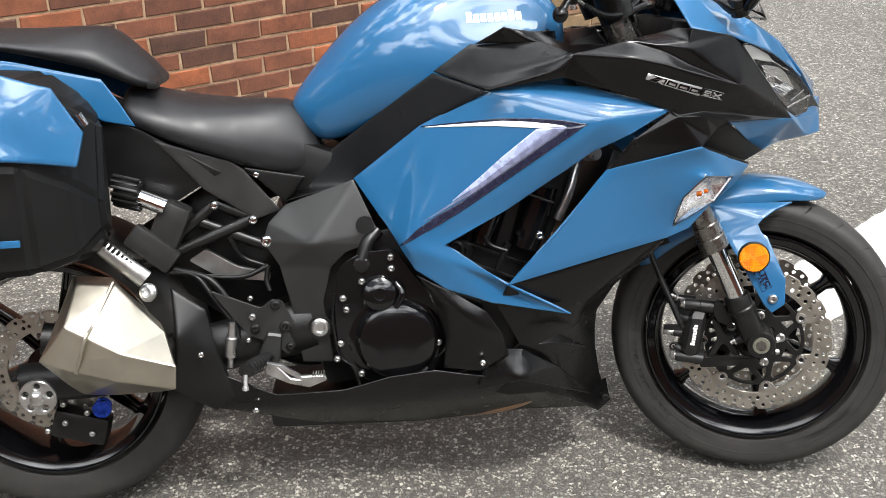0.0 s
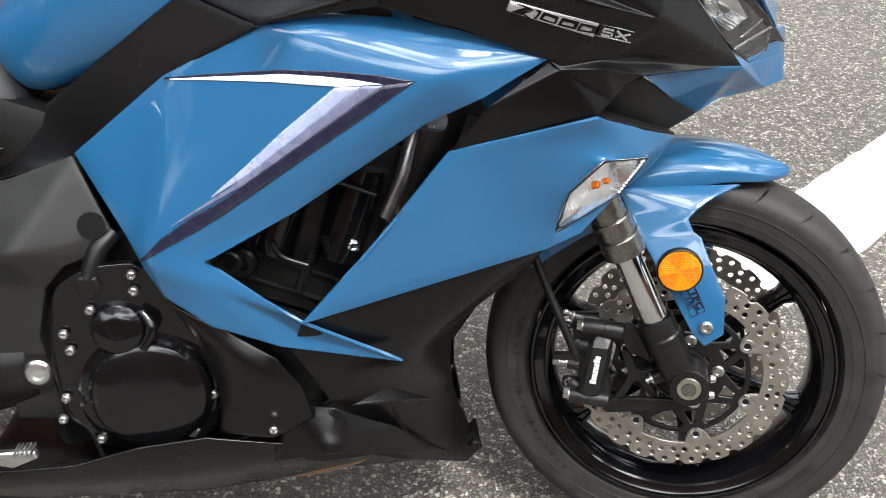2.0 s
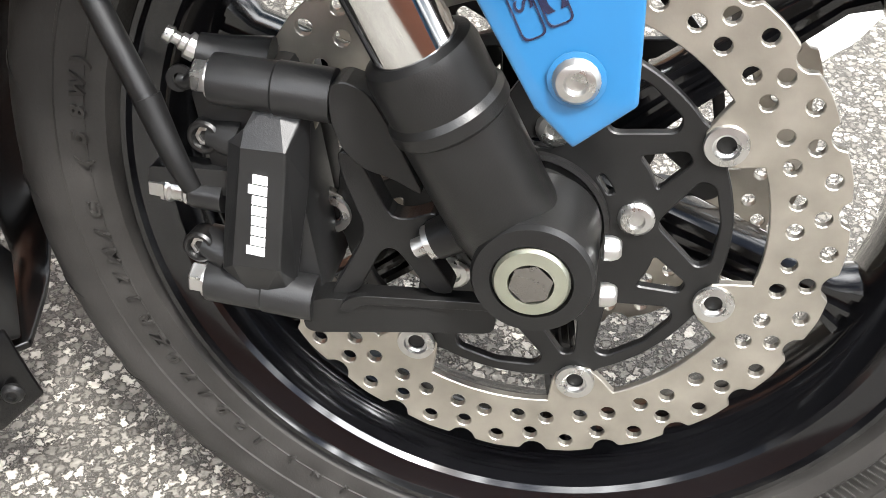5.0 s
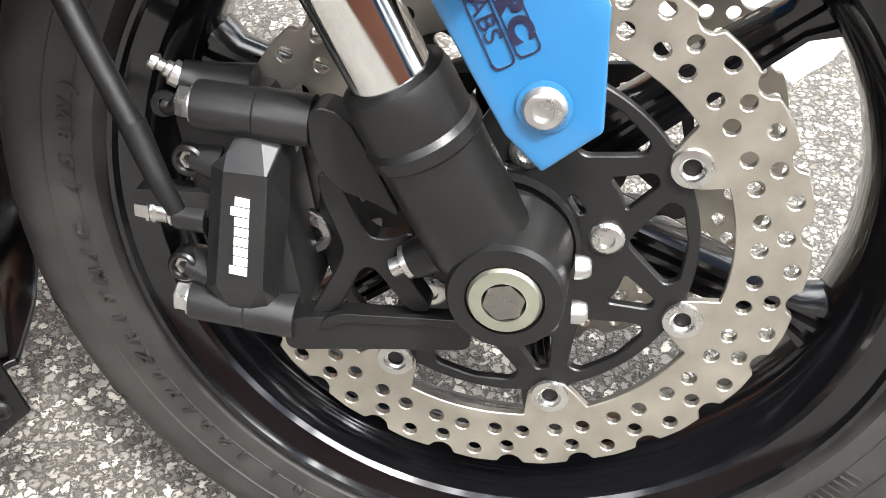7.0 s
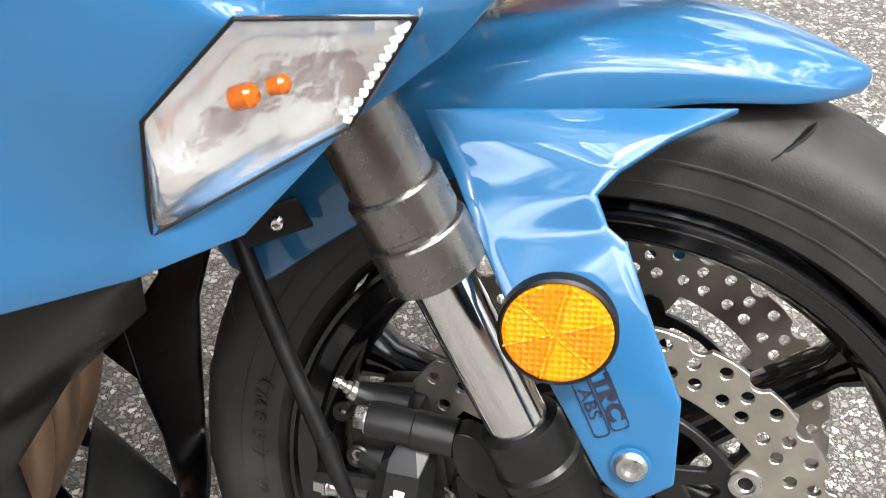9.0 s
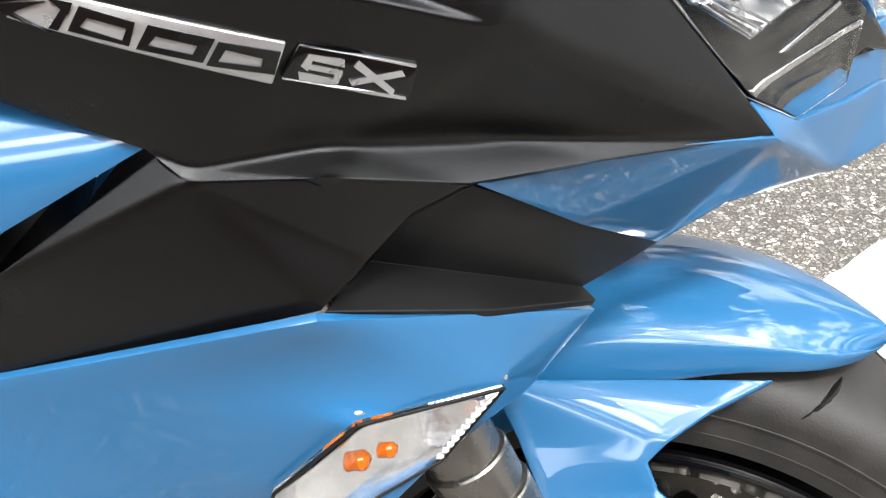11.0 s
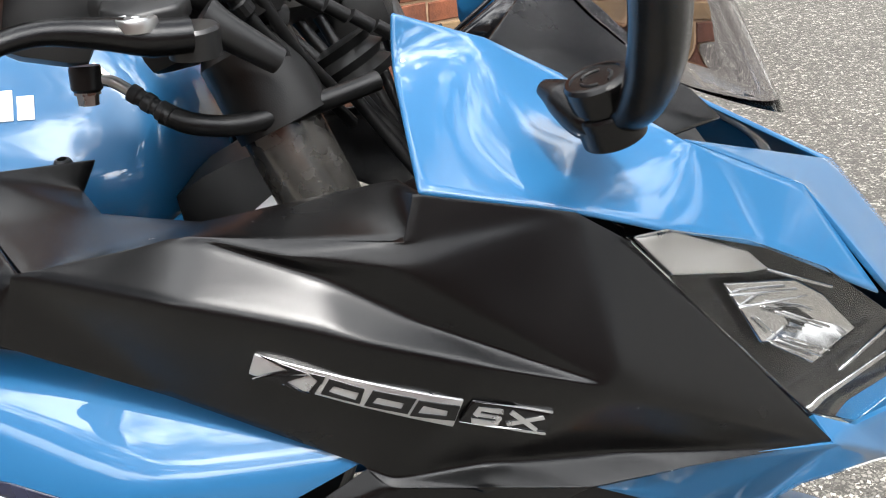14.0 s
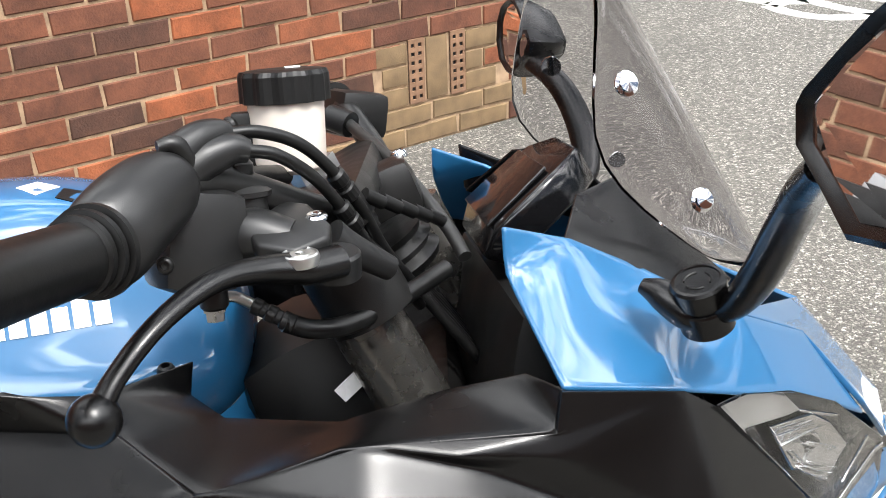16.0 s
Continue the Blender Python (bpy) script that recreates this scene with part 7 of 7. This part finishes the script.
lathe("stem_nut", [(0.02, 0), (0.02, 0.012), (0.014, 0.014), (0.006, 0.014), (0, 0.008)], ALU, bike, (-0.33, 0.005, 1.05), (-0.4, 0, 0.9), 6, "aluminium stem nut", smooth=False)
for sg in (-1, 1):
    cx = Vector((-0.312, -0.124, 1.0)) if sg < 0 else Vector((-0.30, 0.125, 1.0))
    lathe("fork_cap", [(0.031, -0.03), (0.031, 0.02), (0.027, 0.026), (0.018, 0.027), (0.014, 0.032), (0.008, 0.032), (0, 0.03)], CAST, bike, cx, FD, 32, "black fork top cap")
block("switch_gear", (0.05, 0.06, 0.045), DARK, bike, (-0.29, 0.23, 1.075), (0, 10, 20), 0.01, "black left switch block")
block("ignition_lock", (0.05, 0.05, 0.05), CAST, bike, (-0.275, 0.02, 1.03), (0, -20, 0), 0.012, "black ignition barrel")
tube("clutch_rod", [(-0.300, 0.155, 1.075), (-0.262, 0.05, 1.045), (-0.235, -0.02, 1.01), (-0.225, -0.05, 0.99)], 0.0055, GREY, bike, "grey ribbed clutch cable")
tube("clutch_boot", [(-0.315, 0.165, 1.08), (-0.297, 0.15, 1.073)], 0.012, HOSE, bike, segs=16)
for k in range(6):
    tube("wiring", [(-0.32 + 0.01 * k, -0.06 + 0.025 * k, 1.03), (-0.28 + 0.008 * k, -0.05 + 0.02 * k, 0.99 - 0.01 * k), (-0.235, -0.04 + 0.02 * k, 0.93), (-0.20, -0.03 + 0.015 * k, 0.88)], 0.0045, HOSE, bike, "black wiring loom")
lathe("steering_damper_boot", [(0.028, 0), (0.032, 0.006), (0.026, 0.012), (0.032, 0.018), (0.026, 0.024), (0.03, 0.03), (0.0, 0.032)], HOSE, bike, (-0.268, -0.045, 0.985), (-0.5, -0.1, 0.85), 28, "black ribbed rubber cup")
lathe("stem_bolt", [(0.005, 0), (0.005, 0.012), (0.008, 0.013), (0.008, 0.02), (0, 0.021)], CHROME, bike, (-0.357, -0.032, 0.922), (-0.25, -0.3, 0.9), 6, smooth=False)
block("data_plate", (0.022, 0.003, 0.012), WHITE, bike, (-0.318, -0.10, 0.915), (0, -38, 8), 0.0006, "small white data label")
film_on("tank_emblem", [(-0.5105, -0.07, 1.0607), (-0.5037, -0.07, 1.067), (-0.4904, -0.07, 1.064), (-0.4989, -0.07, 1.0567)], [(0, 1, 2, 3)], DARK, tank, tank, (0.22, -0.96, 0.15), 0.0006, "dark square label on the tank")
film_on("tank_sticker", [(-0.5361, -0.07, 1.0694), (-0.5206, -0.07, 1.0726), (-0.5051, -0.07, 1.0679), (-0.523, -0.07, 1.0633)], [(0, 1, 2, 3)], WHITE, tank, tank, (0.24, -0.96, 0.14), 0.0006, "white warning label on the tank")
for k in range(5):
    tube("cable_clip", [(-0.30 + 0.012 * k, -0.135 + 0.02 * k, 1.058 - 0.008 * k), (-0.288 + 0.012 * k, -0.128 + 0.02 * k, 1.05 - 0.008 * k)], 0.0048, DARK, bike, "black cable clip", segs=10)
for at, ax in (((-0.352, -0.15, 1.045), (-0.3, -0.6, 0.7)), ((-0.30, -0.06, 1.045), (-0.4, 0, 0.9)), ((-0.345, -0.02, 1.03), (-0.4, -0.3, 0.9)), ((-0.262, 0.04, 1.055), (-0.4, 0, 0.9))):
    bolt(bike, at, ax, 0.0075, 0.007, CHROME)
bolt(bike, (-0.438, -0.140, 0.950), (0, -0.3, 1), 0.0062, 0.0065, DARK, "panel_screw", "black push screw")
bolt(bike, (-0.242, -0.243, 0.9385), (0, -0.2, 1), 0.007, 0.002, DARK, "panel_screw", "black panel clip")
# added dark block that stands for the shade behind the cowl gaps
block("nose_filler", (0.18, 0.30, 0.16), DARK, bike, (-0.13, 0, 0.88), (0, 10, 0), 0.02, "dark block filling the shaded inside of the nose")
# instrument panel
dash = panel("instrument_panel", [(x + 0.012, y * 0.72, z - 0.03) for x, y, z in ((-0.225, -0.085, 1.02), (-0.215, -0.10, 1.045), (-0.165, -0.085, 1.085), (-0.145, -0.05, 1.095), (-0.145, 0.05, 1.095), (-0.165, 0.085, 1.085), (-0.215, 0.10, 1.045), (-0.225, 0.085, 1.02))], [(0, 1, 6, 7), (1, 2, 5, 6), (2, 3, 4, 5)], GLOSS, bike, "black instrument panel", toward=(-1, 0, 0.6), thick=0.03, bevel=0.004, soft=())
panel("instrument_glass", [(x + 0.010, y * 0.72, z - 0.029) for x, y, z in ((-0.219, -0.08, 1.043), (-0.172, -0.07, 1.083), (-0.172, 0.07, 1.083), (-0.219, 0.08, 1.043))], [(0, 1, 2, 3)], GLOSS, dash, "shiny instrument glass", toward=(-1, 0, 0.8), thick=0.003, bevel=0.001, soft=())
panel("dash_surround", [(-0.19, -0.19, 1.0), (-0.155, -0.12, 1.045), (-0.12, -0.09, 1.05), (-0.03, -0.085, 0.965), (-0.07, -0.15, 0.965), (-0.14, -0.185, 0.985)], [(0, 1, 2, 5), (2, 3, 4, 5)], SATIN, bike, "black plastic dash surround", toward=(0, -0.3, 1), mirror=True, bevel=0.004)
panel("left_cowl_wing", [(-0.195, 0.195, 1.043), (-0.146, 0.15, 1.024), (-0.15, 0.16, 0.96), (-0.191, 0.195, 1.0)], [(0, 1, 2, 3)], SATIN, bike, "black inner face of the upper cowl", toward=(-1, -1, 0), bevel=0.003)
# windscreen
SC = []
for (x, z), (xe, ye, ze) in zip(((0.025, 0.955), (-0.012, 1.03), (-0.042, 1.085), (-0.078, 1.15), (-0.108, 1.205), (-0.135, 1.25)), [(-0.059, -0.12, 0.989), (-0.093, -0.135, 1.014), (-0.136, -0.15, 1.051), (-0.152, -0.15, 1.081), (-0.146, -0.14, 1.13), (-0.136, -0.125, 1.171)]):
    SC.append([(x + (xe - x) * abs(k) ** 2.4, abs(ye) * k, z + (ze - z) * abs(k) ** 2.4) for k in np.linspace(-1, 1, 17)])
sv = [p for r in SC for p in r]
sf = [(j * 17 + i, j * 17 + i + 1, (j + 1) * 17 + i + 1, (j + 1) * 17 + i) for j in range(5) for i in range(16)]
screen = link_mesh("windscreen", sv, sf, SMOKE, bike, "clear acrylic windscreen")
so = screen.modifiers.new("thickness", "SOLIDIFY")
so.thickness = 0.003
ss = screen.modifiers.new("round", "SUBSURF")
ss.levels = ss.render_levels = 1
screen.visible_shadow = False
for p in ((-0.118, -0.114, 1.116), (-0.062, -0.106, 1.03), (-0.118, 0.114, 1.116), (-0.062, 0.106, 1.03)):
    lathe("screen_bolt", [(0.009, 0), (0.009, 0.002), (0.0065, 0.003), (0.0065, 0.006), (0, 0.007)], CHROME, screen, p, (0.2, math.copysign(1, p[1]), 0.3), 20, "chrome screen bolt")
# mirrors
for sg in (-1, 1):
    hub = Vector((-0.1101, sg * 0.238, 0.9985))
    up = Vector((-0.30, sg * 0.28, 0.91)).normalized()
    base = lathe("mirror_stalk", [(0.0, -0.02), (0.0165, -0.02), (0.0172, -0.004), (0.0165, -0.0025), (0.0152, -0.002), (0.0152, 0.0), (0.0165, 0.0005), (0.0168, 0.012), (0.0155, 0.0138), (0.0135, 0.0142), (0.0130, 0.0132), (0, 0.0130)], SATIN, bike, hub, up, 36, "black mirror stalk")
    for k in range(3):
        a = 2.1 * k
        q = up.to_track_quat("Z", "Y")
        tube("cap_mark", [hub + q @ Vector((0.008 * math.cos(a + s), 0.008 * math.sin(a + s), 0.0133)) for s in (0, 0.5, 1.0, 1.4)], 0.0007, DARK, base, segs=6, n=3)
    tube("stalk_foot", [(-0.1396, sg * 0.215, 1.0031), (-0.1296, sg * 0.222, 0.9987), (-0.1173, sg * 0.232, 0.9905), (-0.1032, sg * 0.238, 0.9867)], [0.006, 0.0125, 0.0155, 0.0135], SATIN, base, flat=0.75, segs=16)
    tube("stalk_arm", [(-0.1032, sg * 0.238, 0.9885), (-0.0929, sg * 0.252, 0.9994), (-0.0881, sg * 0.275, 1.0228), (-0.0905, sg * 0.31, 1.0556), (-0.0988, sg * 0.35, 1.0828), (-0.1135, sg * 0.4, 1.103)], [0.012, 0.0135, 0.0150, 0.0145, 0.0135, 0.012], SATIN, base, "black mirror arm", segs=20, flat=0.7).matrix_local = pose(0.04 if sg > 0 else 0, 0, 0)
    rim = [Vector((x + (0.05 if sg > 0 else 0), y * -sg, z)) for x, y, z in [(-0.125, -0.461, 1.166), (-0.125, -0.433, 1.15), (-0.124, -0.404, 1.134), (-0.124, -0.397, 1.127), (-0.126, -0.402, 1.11), (-0.13, -0.433, 1.097), (-0.134, -0.463, 1.083), (-0.136, -0.498, 1.087), (-0.138, -0.531, 1.1), (-0.137, -0.552, 1.124), (-0.134, -0.554, 1.151), (-0.131, -0.539, 1.168), (-0.128, -0.509, 1.176), (-0.126, -0.484, 1.175)]]
    core = sum(rim, Vector()) / len(rim)
    face = (rim[3] - core).cross(rim[8] - core).normalized()
    if face.x > 0:
        face = -face
    rings = []
    for k, h in ((0.80, -0.004), (0.86, 0.003), (0.93, 0.006), (0.985, 0.004), (1.0, -0.004), (0.97, -0.02), (0.75, -0.045), (0.4, -0.055)):
        rings.append([core + (p - core) * k + face * h for p in rim])
    m = len(rim)
    mv = [p for r in rings for p in r]
    mf = [(a * m + i, a * m + (i + 1) % m, (a + 1) * m + (i + 1) % m, (a + 1) * m + i) for a in range(len(rings) - 1) for i in range(m)] + [tuple(range((len(rings) - 1) * m, len(rings) * m)), tuple(range(m - 1, -1, -1))]
    shell = link_mesh("mirror_shell", mv, mf, SATIN, base, "black mirror shell")
    sharp(shell, 40)
    gl = [core + (p - core) * 0.84 + face * 0.0015 for p in rim]
    gl += [p - face * 0.003 for p in gl]
    link_mesh("mirror_glass", gl, [tuple(range(m)), tuple(range(2 * m - 1, m - 1, -1))] + [(i, (i + 1) % m, m + (i + 1) % m, m + i) for i in range(m)], MIRROR, base, "silvered mirror glass", smooth=False)

# ---- pannier ----
pannier = new("pannier")
pannier.matrix_world = pose(0, 0, 0, -LEAN, 0, 0)
tagged(pannier, "hard pannier with blue painted lid and black body", "pannier")
panel("lid", [(-1.80, -0.37, 0.95), (-1.40, -0.36, 0.925), (-1.298, -0.33, 0.89), (-1.255, -0.315, 0.812), (-1.266, -0.335, 0.755), (-1.40, -0.405, 0.785), (-1.80, -0.42, 0.80), (-1.36, -0.385, 0.86)], [(0, 1, 7), (1, 2, 7), (2, 3, 7), (3, 4, 5, 7), (5, 6, 0, 7)], BLUE, pannier, "glossy blue painted pannier lid", bevel=0.012, thick=0.01)
bm = bmesh.new()
rings = []
for x, y0, y1, z0, z1 in ((-1.25, -0.20, -0.25, 0.60, 0.82), (-1.285, -0.17, -0.295, 0.56, 0.86), (-1.35, -0.16, -0.36, 0.545, 0.905), (-1.80, -0.16, -0.39, 0.53, 0.93)):
    rings.append([bm.verts.new(v) for v in ((x, y0, z0), (x, y1, z0 + 0.03), (x, y1 - 0.01, z1 - 0.14), (x, y1 + 0.02, z1), (x, y0, z1))])
for r0, r1 in zip(rings, rings[1:]):
    for k in range(5):
        bm.faces.new((r0[k], r0[(k + 1) % 5], r1[(k + 1) % 5], r1[k]))
bm.faces.new(rings[0][::-1])
bm.faces.new(rings[-1])
bmesh.ops.bevel(bm, geom=bm.edges[:], offset=0.012, segments=2, affect="EDGES")
part("body", bm, DARK, pannier, "black plastic pannier body")
block("stripe", (0.40, 0.004, 0.012), BLUE, pannier, (-1.56, -0.398, 0.638), (0, 0, 4), 0.001, "blue accent strip")
tube("latch", [(-1.272, -0.29, 0.84), (-1.262, -0.285, 0.82)], 0.009, CHROME, pannier, "chrome latch")

# ---- brick wall ----
WYAW = 27.9
wall = new("wall_north")
wall.matrix_world = pose(0.136, 2.97, 0, 0, 0, WYAW)
tagged(wall, "red brick building wall with pale mortar joints", "wall", kind="structure")
END = 0.36
BL_, BH_ = 0.210, 0.063
link_mesh("mortar", [(x, y, z) for x in (-9, END - 0.004) for y in (0.006, 0.25) for z in (0, 2.7)], [(0, 1, 3, 2), (4, 6, 7, 5), (0, 4, 5, 1), (2, 3, 7, 6), (1, 5, 7, 3), (0, 2, 6, 4)], MORTAR, wall, "pale mortar core", smooth=False)


def brick_mesh(length, seed):
    rnd = random.Random(seed)
    bm = bmesh.new()
    bmesh.ops.create_cube(bm, size=1)
    for v in bm.verts:
        v.co = Vector((v.co.x * length, v.co.y * 0.10, v.co.z * BH_)) + Vector((rnd.uniform(-0.003, 0.003), rnd.uniform(-0.0015, 0.0015), rnd.uniform(-0.0028, 0.0028)))
    front = [e for e in bm.edges if all(v.co.y < 0 for v in e.verts)]
    bmesh.ops.bevel(bm, geom=front, offset=0.0035, segments=1, affect="EDGES")
    me = bpy.data.meshes.new("brick")
    bm.to_mesh(me)
    bm.free()
    return me


full = [brick_mesh(BL_, s) for s in range(6)]
for me in full:
    me.materials.append(BRICK)
buff = [me.copy() for me in full]
for me in buff:
    me.materials.clear()
    me.materials.append(MOSSY)
half_b = brick_mesh(0.1025, 77)
half_b.materials.append(BRICK)
rnd = random.Random(5)
AIR = ((-0.232, 3), (-0.075, 3))
rest_v, rest_f = [], []
for row in range(35):
    z = 0.0365 + 0.073 * row
    off = 0.0 if row % 2 else 0.11
    for k in range(40):
        x = 0.358 - 0.11 - 0.22 * k + off - 0.11 + 0.11
        if x < -8.8:
            break
        near = row < 13 and x > -4.6
        if x > END - 0.08:
            continue
        if 2 <= row <= 4 and -0.30 < x < 0.19:
            continue
        if near:
            me = (buff if (row < 3 and x > -0.75 and rnd.random() < 0.75) or (row < 5 and x > -0.3 and rnd.random() < 0.5) else full)[rnd.randrange(6)]
            ob = new("brick", me)
            ob.parent = wall
            ob.matrix_local = pose(x, 0.05 + rnd.uniform(-0.002, 0.002), z, rnd.uniform(-0.5, 0.5), rnd.uniform(-0.4, 0.4), rnd.uniform(-0.5, 0.5))
        else:
            o = len(rest_v)
            rest_v += [(x + sx * BL_ / 2, 0.05 + sy * 0.05, z + sz * BH_ / 2) for sx in (-1, 1) for sy in (-1, 1) for sz in (-1, 1)]
            rest_f += [tuple(o + i for i in f) for f in ((0, 1, 3, 2), (4, 6, 7, 5), (0, 4, 5, 1), (2, 3, 7, 6), (1, 5, 7, 3), (0, 2, 6, 4))]
    if off:
        ob = new("brick", half_b)
        ob.parent = wall
        ob.matrix_local = pose(0.305, 0.05, z)
tagged(link_mesh("upper_brickwork", rest_v, rest_f, BRICK, wall, "red brickwork", smooth=False), kind="stuff")
# air bricks set on end, with plain bricks round them
for x in (-0.141, 0.028):
    holes = []
    for i in range(2):
        for j in range(7):
            hx, hz = x - 0.014 + 0.028 * i, 0.173 + 0.0295 * j
            holes.append([(hx - 0.0065, hz - 0.0065), (hx + 0.0065, hz - 0.0065), (hx + 0.0065, hz + 0.0065), (hx - 0.0065, hz + 0.0065)])
    plate("air_brick", [[(x - 0.031, 0.152), (x + 0.031, 0.152), (x + 0.031, 0.372), (x - 0.031, 0.372)]] + holes, 0.006, CLAY, wall, "buff clay air brick with square holes", Matrix.Translation((0, -0.001, 0)), bevel=0.001)
    # dark sheet in place of the unlit depth behind the holes
    block("vent_shade", (0.060, 0.002, 0.21), HOLE_SHADE, wall, (x, 0.0036, 0.262), (0, 0, 0), 0.0003)
block("brick", (0.085, 0.10, 0.213), MOSSY, wall, (-0.0565, 0.05, 0.26), (0, 0, 0), 0.004)
for row in (2, 3, 4):
    z = 0.0365 + 0.073 * row
    for x, w in ((-0.236, 0.118), (0.128, 0.13)) if row != 3 else ((-0.225, 0.095), (0.098, 0.07), (0.172, 0.06)):
        block("brick", (w, 0.10, BH_), MOSSY, wall, (x, 0.05, z), (0, 0, 0), 0.003)
# gable return and the rest of the building
tagged(link_mesh("building_mass", [(x, y, z) for x in (-9, END - 0.01) for y in (0.26, 6.0) for z in (0, 2.7)], [(0, 1, 3, 2), (4, 6, 7, 5), (0, 4, 5, 1), (2, 3, 7, 6), (1, 5, 7, 3), (0, 2, 6, 4)], BRICK, None, smooth=False), "plain brick building behind the wall", "building", kind="structure").matrix_world = wall.matrix_world
